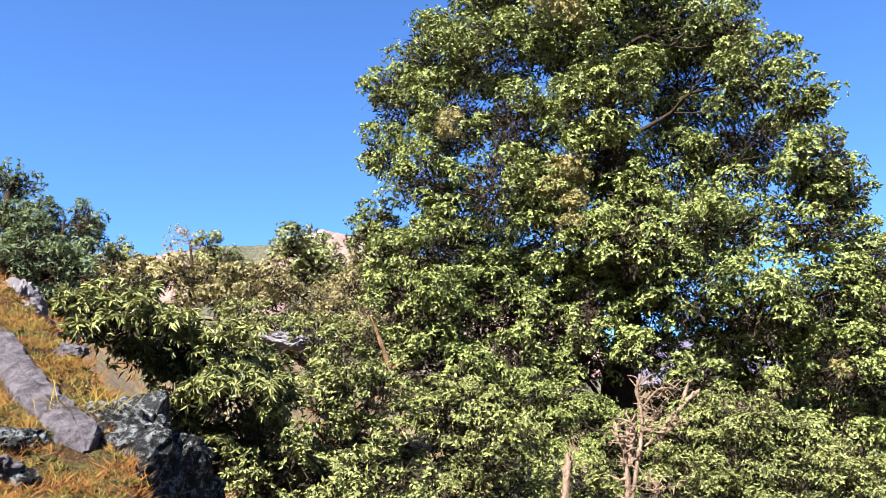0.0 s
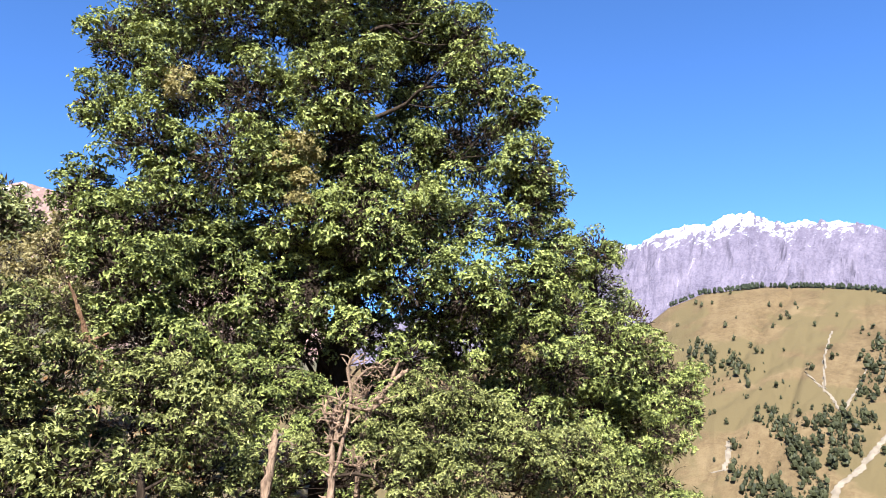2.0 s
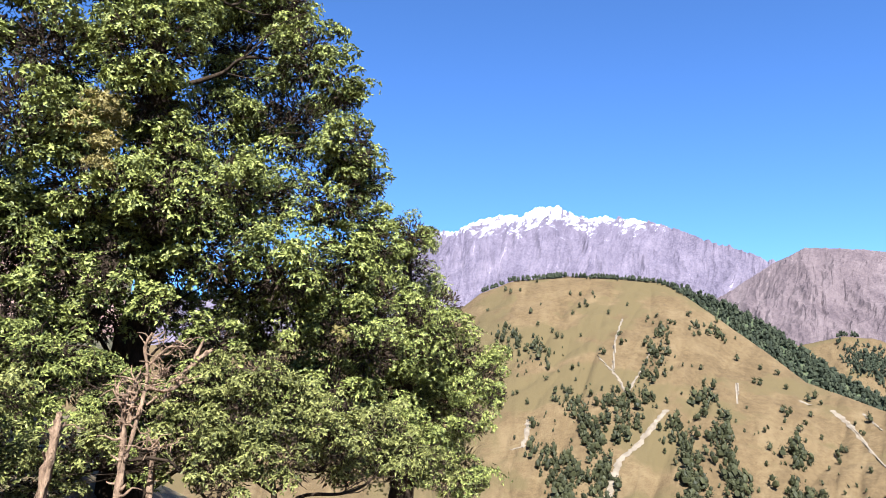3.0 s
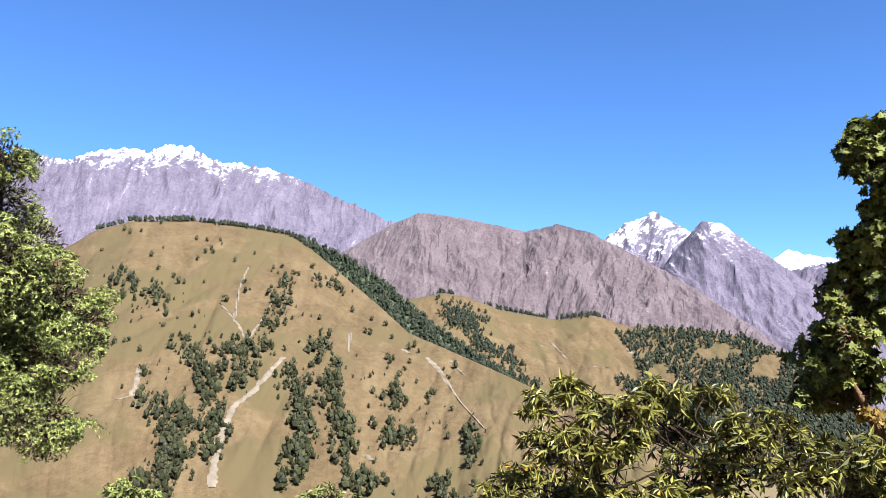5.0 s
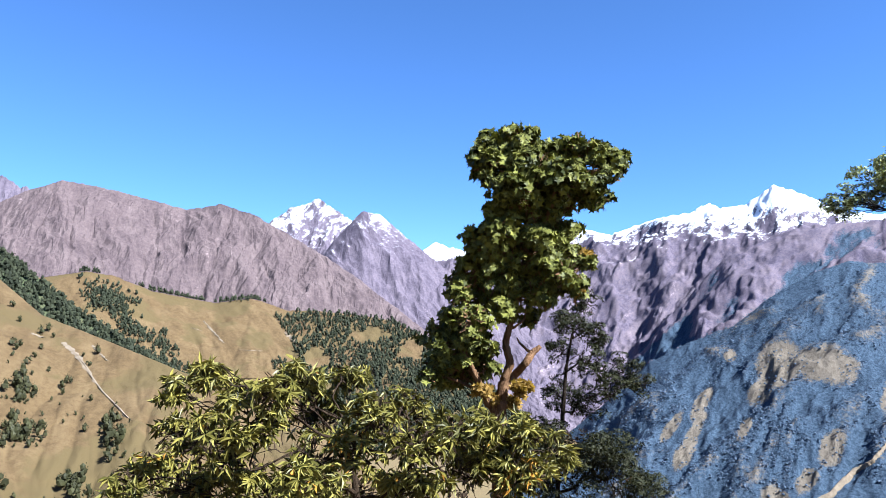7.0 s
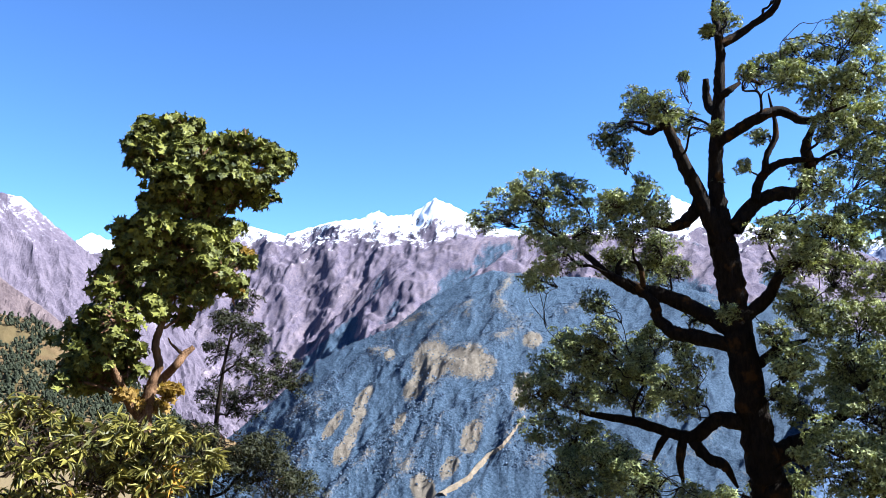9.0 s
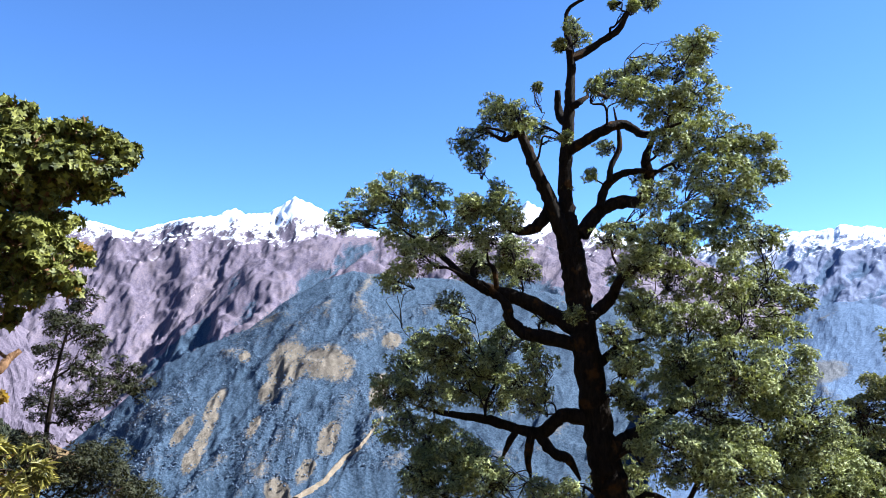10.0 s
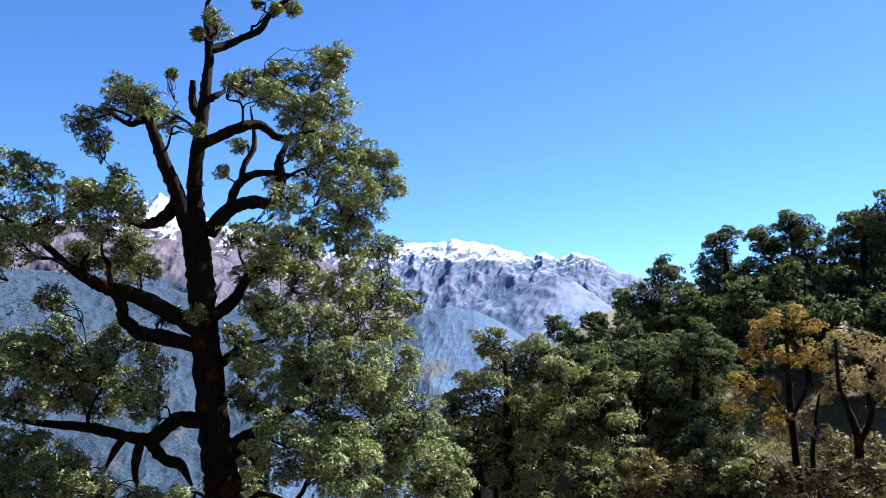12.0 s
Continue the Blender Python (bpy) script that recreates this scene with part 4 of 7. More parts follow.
SCRUB_L_CLUMPS = ((-2.1, 0.0, 3.5, 0.69), (-0.9, 0.2, 3.8, 0.75), (0.3, 1.6, 3.9, 0.84), (1.4, -0.7, 3.7, 0.86), (2.4, -1.1, 3.5, 0.85), (0.9, -0.9, 2.7, 0.85), (-0.3, 0.5, 2.8, 0.71), (2.0, 1.5, 2.9, 0.97), (3.0, 0.7, 2.1, 1.02), (-1.5, -0.6, 4.0, 0.47), (3.4, 0.2, 3.5, 0.9), (2.2, 0.5, 1.5, 0.8))
MAPLE_AT = (90.8, 15.4)
MAPLE_UPPER = ((-0.04, 9.35, 0.25), (0.3, 9.51, 0.32), (0.79, 9.56, 0.3), (1.17, 9.34, 0.32), (0.18, 8.94, 0.3), (0.62, 9.04, 0.39), (1.05, 8.91, 0.37), (1.6, 9.23, 0.3), (1.87, 9.42, 0.23), (2.13, 9.28, 0.19), (2.51, 9.38, 0.16), (2.65, 9.02, 0.23), (2.38, 8.87, 0.28), (2.01, 8.77, 0.32), (1.58, 8.67, 0.34), (2.47, 8.44, 0.16), (2.1, 8.41, 0.18), (1.79, 8.39, 0.21), (0.71, 8.47, 0.39), (1.2, 8.4, 0.39), (0.43, 8.09, 0.27), (0.86, 7.85, 0.38), (1.34, 7.79, 0.39), (0.26, 7.64, 0.25), (-0.16, 7.63, 0.18))
MAPLE_LOWER = ((0.04, 7.43, 0.25), (0.58, 7.36, 0.38), (1.11, 7.24, 0.41), (1.54, 7.34, 0.29), (-0.08, 6.98, 0.29), (-0.45, 6.74, 0.2), (-0.45, 6.46, 0.18), (0.24, 6.81, 0.36), (0.78, 6.7, 0.38), (1.26, 6.8, 0.36), (1.63, 6.79, 0.27), (2.01, 7.06, 0.11), (1.81, 6.52, 0.16), (1.09, 6.45, 0.25), (0.45, 6.26, 0.29), (-0.09, 6.37, 0.25), (0.92, 6.02, 0.16), (-0.21, 5.94, 0.31), (-0.64, 5.86, 0.27), (-0.9, 5.58, 0.25), (-0.49, 5.44, 0.34), (0.0, 5.5, 0.29), (-0.8, 5.12, 0.27), (-0.33, 5.06, 0.31), (0.08, 5.07, 0.2), (-0.66, 4.79, 0.18), (-1.02, 4.86, 0.13))
MAPLE_TRUNK = ((0.34, -0.3, 0.2), (0.34, 2.34, 0.17), (0.34, 3.9, 0.124), (0.36, 4.37, 0.112), (0.42, 4.75, 0.101), (0.53, 5.12, 0.078), (0.45, 5.5, 0.067), (0.57, 5.93, 0.056), (0.72, 6.48, 0.05), (0.85, 7.24, 0.045), (0.92, 8.02, 0.034), (0.83, 8.81, 0.023))
MAPLE_LIMBS = (((0.43, 4.64, 0.079), (0.63, 4.88, 0.078), (0.83, 5.13, 0.073), (0.96, 5.29, 0.067), (1.13, 5.44, 0.045)), ((0.3, 4.11, 0.09), (0.04, 4.48, 0.09), (-0.1, 4.8, 0.067), (-0.27, 5.17, 0.045), (-0.48, 5.61, 0.022)), ((0.81, 6.91, 0.045), (1.12, 7.57, 0.04), (1.46, 8.34, 0.034), (2.01, 8.94, 0.023)), ((0.96, 5.29, 0.034), (0.75, 5.48, 0.022), (0.67, 5.61, 0.011)))
SAPLING_AT = (97.0, 20.5)
SAPLING_CLUMPS = ((0.5, 0.4, 8.3, 0.42), (0.1, -0.6, 7.7, 0.54), (0.7, 0.2, 7.5, 0.48), (-0.2, 0.5, 7.0, 0.38), (0.4, -0.9, 6.8, 0.49), (1.4, -0.1, 6.5, 0.47), (1.8, 0.1, 6.2, 0.4), (1.0, -0.5, 6.1, 0.39), (-0.3, 0.6, 5.9, 0.46), (0.4, 0.3, 5.6, 0.56), (0.1, -0.7, 4.8, 0.81), (0.8, -0.2, 4.5, 0.82), (-0.2, -0.1, 3.9, 1), (1.2, -0.0, 3.9, 0.82), (2.0, 0.2, 3.5, 0.64), (-0.7, 0.2, 4.9, 0.49))
SAPLING_TRUNK = ((-0.33, -0.3, 0.09), (-0.33, 3.16, 0.06), (-0.2, 4.81, 0.06), (-0.05, 6.5, 0.04), (0.22, 7.92, 0.02))
RHODO_R_AT = (78.9, 12.5)
RHODO_R_CLUMPS_0 = ((-2.2, 1.0, 3.8, 0.33), (-1.5, -0.8, 4.1, 0.27), (-1.3, 0.5, 3.7, 0.38), (-0.6, -1.1, 3.9, 0.33), (-0.2, -0.6, 4.0, 0.38), (0.5, 1.0, 4.0, 0.33), (0.0, 1.2, 3.3, 0.58), (-0.8, -0.9, 3.4, 0.48), (-1.4, -1.2, 3.3, 0.47), (-2.2, 0.9, 3.1, 0.43), (0.8, -1.5, 3.7, 0.35), (1.6, 1.5, 3.4, 0.43), (0.7, -1.0, 3.1, 0.48), (-0.1, -1.3, 2.9, 0.55), (-1.3, 0.5, 2.6, 0.64), (-2.5, 0.7, 2.6, 0.42), (-2.7, -0.2, 2.5, 0.33))
RHODO_R_CLUMPS_1 = ((1.4, -1.4, 3.2, 0.47), (2.0, -0.9, 3.3, 0.37), (2.3, 0.1, 2.5, 0.53), (3.1, 0.8, 2.7, 0.43), (3.1, 0.0, 2.3, 0.44), (1.4, -0.3, 2.4, 0.51), (-1.9, 0.1, 2.4, 0.52), (0.6, 0.4, 2.2, 0.54), (3.3, -0.2, 3.1, 0.21), (-0.7, 1.0, 1.9, 0.61))
RHODO_R_CLUMPS_2 = ((2.3, 1.4, 3.0, 0.41), (2.7, 0.1, 3.2, 0.39), (3.3, 0.5, 3.1, 0.38), (3.9, 0.5, 2.7, 0.42), (2.7, 0.6, 2.7, 0.45), (3.3, -0.1, 2.5, 0.45))
RHODO_R_CLUMPS = RHODO_R_CLUMPS_0 + RHODO_R_CLUMPS_1 + RHODO_R_CLUMPS_2
SHRUB_FAR_AT = (40.8, 15.4)
SHRUB_FAR_CLUMPS = ((0.2, -0.0, 1.9, 0.35), (-0.1, 0.3, 1.8, 0.31), (0.5, -0.2, 1.7, 0.31))
SHRUB_FAR2_AT = (54.2, 15.5)
SHRUB_FAR2_CLUMPS = ((0.1, -0.1, 2.6, 0.27), (-0.3, 0.1, 2.4, 0.27), (0.5, -0.1, 2.4, 0.25))
OAK_AT = (134.6, 24.5)
OAK_CLUMPS_0 = ((-8.6, 0.5, 12.8, 0.6), (-7.9, 1.1, 13.4, 0.82), (-6.5, -0.6, 13.5, 0.77), (-5.8, 1.0, 13.6, 0.87), (-6.7, 1.8, 12.7, 1), (-5.1, 0.9, 12.4, 0.96), (-5.5, -1.6, 11.2, 0.81), (-6.8, 0.9, 10.7, 0.65), (-3.8, -0.5, 12.7, 0.71), (-2.9, -1.4, 12.8, 0.59), (-3.4, -1.3, 11.9, 0.73), (-4.2, 1.4, 11.2, 0.71), (-2.9, 1.7, 11.7, 0.67))
OAK_CLUMPS_1 = ((-4.5, -1.1, 9.8, 0.5), (-3.2, 2.5, 10.9, 0.58), (-4.5, 1.5, 15.6, 0.57), (-4.1, 1.6, 15.0, 0.57), (-3.3, 1.7, 16.3, 0.84), (-2.3, -1.1, 15.6, 0.61), (-2.1, 1.3, 15.8, 0.56), (-3.6, 2.3, 17.1, 0.49), (-2.0, 2.5, 17.7, 0.24), (-0.5, 1.7, 19.1, 0.42), (-1.1, 0.3, 18.3, 0.2), (1.9, 1.8, 20.3, 0.45), (0.7, 0.6, 19.7, 0.18))
OAK_CLUMPS_2 = ((0.6, 1.8, 17.4, 0.68), (1.8, 2.3, 17.7, 0.96), (2.9, 2.1, 18.2, 0.89), (3.3, -0.5, 17.7, 0.57), (1.9, -1.4, 15.6, 0.82), (2.9, -1.7, 15.8, 0.8), (2.7, 0.7, 15.4, 0.89), (3.9, 1.9, 15.3, 1.03), (5.0, 1.9, 14.8, 0.87), (5.6, 1.8, 14.1, 0.61), (3.5, -2.0, 13.3, 0.87), (3.0, 2.4, 14.4, 0.89), (1.6, -2.2, 12.8, 0.61), (5.4, 1.4, 15.0, 0.4), (4.6, 1.7, 13.3, 1.01))
OAK_CLUMPS_3 = ((3.0, 1.3, 12.5, 1), (4.2, 1.6, 12.1, 1), (5.1, 0.4, 11.8, 0.62), (1.7, -1.7, 11.7, 0.66), (1.3, -1.5, 10.9, 0.71), (2.5, 0.3, 10.7, 0.95), (3.5, -1.3, 10.4, 0.93), (5.0, 0.6, 10.4, 0.86), (5.5, -1.2, 9.9, 0.53), (5.6, 1.3, 9.1, 0.78), (4.3, 1.9, 9.1, 1.1), (2.9, 2.3, 9.3, 1.02), (1.5, 2.4, 9.7, 0.77), (0.9, -0.4, 8.1, 0.69), (-0.2, 0.1, 13.9, 0.24))
OAK_CLUMPS_4 = ((2.8, 1.8, 7.6, 1.37), (3.6, -2.0, 7.8, 1.16), (5.1, -0.2, 7.9, 1.05), (3.0, -0.5, 6.4, 1.46), (4.8, 1.0, 6.2, 1.55), (5.7, -0.1, 6.4, 1.24), (1.8, -2.2, 5.8, 1.15), (3.2, -2.1, 5.2, 1.35), (5.1, 0.3, 4.8, 1.49), (6.7, 1.1, 4.7, 1.29), (1.0, 1.1, 6.8, 0.73), (0.7, 2.0, 3.9, 1.14), (6.9, 0.1, 4.0, 1.12))
OAK_CLUMPS_5 = ((-4.7, -1.6, 8.4, 0.71), (-6.1, 1.7, 8.7, 0.56), (-6.3, 0.3, 7.8, 0.77), (-6.2, -1.5, 7.1, 0.8), (-5.2, -1.2, 7.2, 0.9), (-4.6, 1.2, 7.3, 0.99), (-3.8, 1.3, 8.0, 0.9), (-3.1, 1.5, 8.7, 0.65), (-4.2, -2.0, 8.9, 0.57), (-3.5, 1.6, 6.9, 0.85), (-6.5, 0.5, 5.8, 0.77), (-5.4, 0.1, 5.5, 0.95), (-4.0, -1.6, 5.3, 0.88), (-5.5, -1.2, 4.6, 0.89), (-3.3, -2.1, 4.7, 0.85), (-4.6, -1.5, 4.3, 0.88), (-2.4, -1.4, 7.4, 0.66), (-1.7, -2.1, 8.0, 0.52), (-2.1, -0.8, 6.8, 0.54), (-1.2, -2.4, 4.4, 0.66))
OAK_CLUMPS = OAK_CLUMPS_0 + OAK_CLUMPS_1 + OAK_CLUMPS_2 + OAK_CLUMPS_3 + OAK_CLUMPS_4 + OAK_CLUMPS_5
OAK_FILL_A = ((-3.05, 13.4, 0.37), (-3.79, 12.7, 0.55), (-2.53, 12.28, 0.51), (-3.08, 11.4, 0.62), (-4.17, 11.06, 0.55), (-2.21, 10.84, 0.47), (-1.72, 9.42, 0.43), (-2.26, 8.37, 0.47), (-3.31, 8.01, 0.62), (-4.57, 8.0, 0.66), (-5.67, 8.52, 0.41), (0.36, 11.65, 0.54), (1.03, 12.15, 0.51), (0.66, 10.78, 0.54), (1.64, 11.27, 0.62), (2.45, 11.75, 0.62), (1.1, 9.75, 0.61), (0.43, 8.9, 0.47), (1.71, 9.07, 0.65), (0.89, 8.07, 0.54))
OAK_FILL_B = ((0.53, 7.06, 0.47), (2.3, 8.08, 0.72), (-0.7, 9.42, 0.32), (-1.77, 7.0, 0.36), (-5.51, 5.13, 0.67), (-4.42, 4.67, 0.74), (-5.88, 4.06, 0.57), (-3.37, 4.04, 0.56), (-2.01, 4.12, 0.48), (0.29, 14.83, 0.33), (-0.01, 16.31, 0.3), (0.99, 16.04, 0.56), (-0.64, 18.4, 0.31), (-1.0, 17.88, 0.19), (1.26, 18.92, 0.2), (1.41, 13.87, 0.37), (2.08, 14.53, 0.56), (-0.94, 13.47, 0.18), (-0.9, 14.74, 0.22))
OAK_TRUNK = ((0.32, -0.3, 0.77), (0.32, 2.58, 0.57), (0.23, 4.25, 0.53), (0.01, 5.27, 0.48), (-0.23, 7, 0.43), (-0.48, 8.75, 0.41), (-0.69, 10.54, 0.4), (-0.86, 11.81, 0.39), (-0.93, 12.73, 0.26), (-0.98, 13.66, 0.22), (-0.91, 14.78, 0.2), (-0.83, 15.72, 0.19), (-0.75, 16.66, 0.16), (-0.71, 17.81, 0.13), (-0.81, 18.59, 0.11), (-0.84, 19.08, 0.07), (-0.69, 19.52, 0.06), (0.19, 19.96, 0.04))
OAK_LIMBS_A = (((-0.67, 17.77, 0.13), (-0.2, 18.07, 0.13), (0.27, 18.36, 0.11), (0.83, 18.72, 0.11), (1.17, 19.25, 0.08), (1.67, 19.62, 0.06), (2.23, 19.91, 0.01)), ((-0.83, 15.62, 0.14), (-1.13, 16.01, 0.14), (-1.18, 16.83, 0.09)), ((-0.78, 16.09, 0.11), (-0.53, 16.18, 0.11), (-0.2, 16.46, 0.06)), ((-0.87, 11.63, 0.31), (-1.26, 12.52, 0.25), (-1.53, 13.3, 0.22), (-1.8, 13.86, 0.19), (-2.08, 14.61, 0.16), (-2.35, 15.15, 0.13), (-2.82, 14.97, 0.08), (-3.32, 15.21, 0.02)), ((-1.44, 12.89, 0.22), (-1.81, 12.34, 0.19), (-2.36, 12.11, 0.14), (-3, 12.3, 0.03)), ((-0.92, 14.68, 0.19), (-0.33, 14.91, 0.17), (0.32, 15.22, 0.16), (0.92, 15.37, 0.14), (1.58, 14.98, 0.11), (2.58, 15.25, 0.03)), ((-0.54, 11.99, 0.26), (0.1, 12.77, 0.22), (0.74, 13.03, 0.2), (1.39, 13.1, 0.18), (1.65, 13.75, 0.17), (1.57, 14.44, 0.14), (1.95, 15.36, 0.03)), ((0.1, 12.83, 0.15), (0.29, 13.52, 0.14), (0.75, 13.9, 0.12), (1.33, 13.95, 0.09), (2.19, 13.96, 0.02)),)
OAK_LIMBS_B = (((0.42, 13.63, 0.11), (0.48, 14.18, 0.09), (0.77, 14.89, 0.08), (0.6, 16.06, 0.02)), ((-0.53, 8.9, 0.27), (-1.82, 9.69, 0.24), (-2.54, 10.01, 0.23), (-3.18, 10.2, 0.22), (-3.64, 10.38, 0.19), (-4.28, 10.75, 0.12), (-5.13, 11.5, 0.09), (-6.26, 12.25, 0.03)), ((-0.36, 8.49, 0.24), (-1.82, 8.79, 0.21), (-2.36, 8.93, 0.2), (-2.79, 9.33, 0.17), (-2.9, 9.83, 0.14), (-3.64, 10.57, 0.03)), ((0.02, 6.22, 0.28), (-0.94, 6.38, 0.23), (-1.3, 6.3, 0.21), (-1.83, 5.84, 0.2), (-2.27, 5.85, 0.17), (-2.9, 6.02, 0.15), (-3.62, 6.19, 0.14), (-4.88, 6.36, 0.09), (-5.98, 6.62, 0.02)), ((-1.92, 5.81, 0.17), (-1.48, 5.26, 0.16), (-1.02, 5.06, 0.15), (-0.68, 4.41, 0.04)), ((-2.15, 5.77, 0.14), (-2.26, 5.08, 0.12), (-2.19, 4.39, 0.03)), ((-2.63, 5.85, 0.11), (-2.9, 5.41, 0.09), (-3.07, 4.98, 0.03)), ((-0.29, 9.37, 0.21), (0.34, 9.96, 0.18), (0.67, 10.53, 0.14), (1.33, 11.06, 0.11), (2.15, 11.96, 0.03)),)
OAK_LIMBS_C = (((-0.13, 7.87, 0.15), (0.58, 8.43, 0.14), (1.47, 8.75, 0.03)), ((0.13, 5.27, 0.33), (0.8, 5.66, 0.28), (1.29, 5.97, 0.24), (1.86, 6.4, 0.18), (3.08, 7.19, 0.04)), ((2.57, 7.36, 0.09), (3.28, 7.96, 0.09), (3.6, 8.54, 0.09), (4.09, 9.1, 0.02)), ((-3.82, 10.35, 0.09), (-4.01, 10.93, 0.08), (-3.83, 11.26, 0.02)), ((-3.18, 10.16, 0.08), (-3.24, 10.93, 0.08), (-3.55, 11.11, 0.02)),)
WOOD_1_AT = (156.7, 40.5)
WOOD_1_CLUMPS = ((-1.7, -1.2, 10.0, 1.15), (-0.8, 2.8, 8.7, 1.81), (-2.4, 0.0, 7.5, 1.69), (0.7, 2.3, 8.9, 1.62), (2.0, -0.8, 7.9, 1.78), (-0.0, 1.2, 6.3, 2.06), (4.6, -1.0, 7.7, 1.2), (3.5, -2.1, 6.4, 1.7), (-2.1, 0.9, 4.8, 2.05), (1.6, -0.9, 4.8, 1.94), (4.7, 1.5, 4.3, 1.7), (-0.1, -1.0, 3.1, 1.93), (3.3, -0.2, 2.8, 1.63), (-3.6, -1.0, 6.7, 1.15), (-4.2, 0.4, 4.2, 1.11))
WOOD_1_TRUNK = ((-0.8, -0.3, 0.37), (-0.8, 0.97, 0.28), (-0.93, 4.35, 0.25), (-1.06, 8.98, 0.11))
WOOD_2_AT = (161.0, 70.5)
WOOD_2_CLUMPS = ((-2.3, -1.3, 6.9, 1.39), (0.9, 0.2, 7.7, 1.53), (1.4, -3.0, 5.9, 1.46), (-0.6, 1.3, 5.6, 1.56), (0.3, -2.7, 4.2, 1.83), (-1.7, 3.1, 4.5, 1.6))
WOOD_2_TRUNK = ((0.32, -0.3, 0.55), (0.32, 1.58, 0.41), (0.47, 5.11, 0.31), (0.91, 7.4, 0.15))
WOOD_3_AT = (166.5, 70.5)
WOOD_3_CLUMPS = ((0.3, -1.6, 10.7, 1.72), (-1.3, -3.7, 8.3, 2.15), (1.4, 2.2, 8.3, 2.31), (-2.9, -0.9, 7.2, 1.5), (-0.4, 3.7, 5.8, 3.03), (2.1, -1.9, 5.5, 2.16), (-2.4, 0.5, 4.0, 2.53), (0.7, 2.8, 2.9, 3.22))
WOOD_3_TRUNK = ((-0.34, -0.3, 0.67), (-0.2, 5, 0.4), (0.18, 10.53, 0.15))
WOOD_4_AT = (171.7, 85.5)
WOOD_4_CLUMPS = ((-1.2, 3.9, 11.7, 2.35), (-2.3, 3.5, 8.9, 2.49), (-0.7, 1.3, 6.2, 3.01), (1.0, -2.8, 8.3, 2.14), (-2.6, 3.4, 3.9, 3.41), (0.8, -1.3, 2.6, 3.31))
WOOD_4_TRUNK = ((-0.96, -0.3, 0.8), (-0.85, 5.57, 0.48), (-1.01, 10.97, 0.18))
WOOD_5_AT = (175.1, 88.5)
WOOD_5_CLUMPS = ((-2.5, 0.9, 10.9, 2.3), (0.4, -1.9, 12.0, 2.06), (1.8, 1.9, 11.8, 2.13), (-1.2, 3.1, 8.9, 2.96), (2.1, -1.6, 8.4, 2.47), (0.1, 0.2, 5.6, 3.13), (-2.7, -1.3, 4.4, 2.67))
WOOD_5_TRUNK = ((0.1, -0.3, 0.8), (0.35, 4.97, 0.48), (0.63, 11.6, 0.18))
WOOD_6_AT = (179.7, 82.4)
WOOD_6_CLUMPS = ((-0.1, 1.6, 12.3, 2.33), (1.5, -1.8, 12.6, 2.22), (-2.0, 1.8, 9.4, 2.5), (0.7, 3.8, 9.4, 2.79), (-1.6, -0.8, 5.9, 2.8), (1.2, 2.3, 5.4, 3.12), (-4.1, -1.4, 3.7, 2.42), (3.3, 1.3, 10.2, 2.93))
WOOD_6_TRUNK = ((-0.53, -0.3, 0.86), (-0.21, 5.34, 0.48), (0.11, 11.82, 0.16))
WOOD_7_AT = (168.8, 54.5)
WOOD_7_CLUMPS = ((-0.0, -1.2, 7.8, 1.58), (1.0, -0.8, 6.7, 1.76), (-1.1, -1.8, 6.5, 1.56), (-0.1, 2.6, 4.4, 2.47), (-1.7, -0.5, 3.4, 1.97), (1.1, -0.9, 2.8, 2.11), (-2.1, 1.6, 0.5, 2.24), (0.1, -2.0, 0.8, 2.06))
WOOD_7_TRUNK = ((-0.3, -0.3, 0.61), (-0.15, 2.7, 0.34), (0.05, 7.2, 0.15))
AUTUMN_1_AT = (175.2, 42.5)
AUTUMN_1_CLUMPS = ((-0.4, -0.4, 9.9, 0.86), (-1.4, -0.7, 9.4, 0.8), (0.6, 0.2, 9.6, 0.74), (-1.9, -1.6, 8.2, 0.78), (-0.2, 0.4, 8.2, 0.99), (-2.6, -0.5, 6.6, 0.8), (-1.5, -1.2, 6.4, 0.78), (-2.9, -1.0, 5.3, 0.73), (0.8, -0.6, 7.8, 0.78), (-0.9, -0.5, 5.0, 0.73))
AUTUMN_1_TRUNK = ((0.09, -0.3, 0.29), (0.09, 0.35, 0.22), (-0.16, 2.21, 0.18), (-0.32, 4.39, 0.17), (-0.41, 6.6, 0.14), (-0.42, 9.42, 0.05))
AUTUMN_1_LIMBS = (((-0.32, 4.39, 0.12), (-0.84, 5.47, 0.09), (-1.59, 6.56, 0.05)), ((-0.35, 4.94, 0.1), (0.35, 6.35, 0.08), (0.81, 8.3, 0.05)),)
AUTUMN_2_AT = (179.2, 40.4)
AUTUMN_2_CLUMPS = ((-0.8, 1.1, 6.5, 0.87), (0.4, 0.4, 8.1, 0.96), (0.6, -1.1, 6.1, 0.97), (-1.2, 1.8, 8.2, 0.78), (-1.5, 0.2, 6.0, 0.63), (1.3, -1.2, 7.4, 1.07), (-2.0, -1.2, 4.3, 0.61))
AUTUMN_2_TRUNK = ((-0.49, -0.3, 0.31), (-0.43, 2.73, 0.2), (-0.46, 3.99, 0.19), (-0.81, 5.24, 0.13), (-1.11, 6.26, 0.09), (-1.13, 8.35, 0.05))
AUTUMN_2_LIMBS = (((-0.44, 3.49, 0.14), (0.12, 4.79, 0.12), (0.4, 6.83, 0.08), (0.7, 8.36, 0.05)), ((-2.38, 1.54, 0.11), (-2.29, 3.61, 0.1), (-1.96, 5.71, 0.05)),)
WOOD_BUSH_AT = (171.1, 36.5)
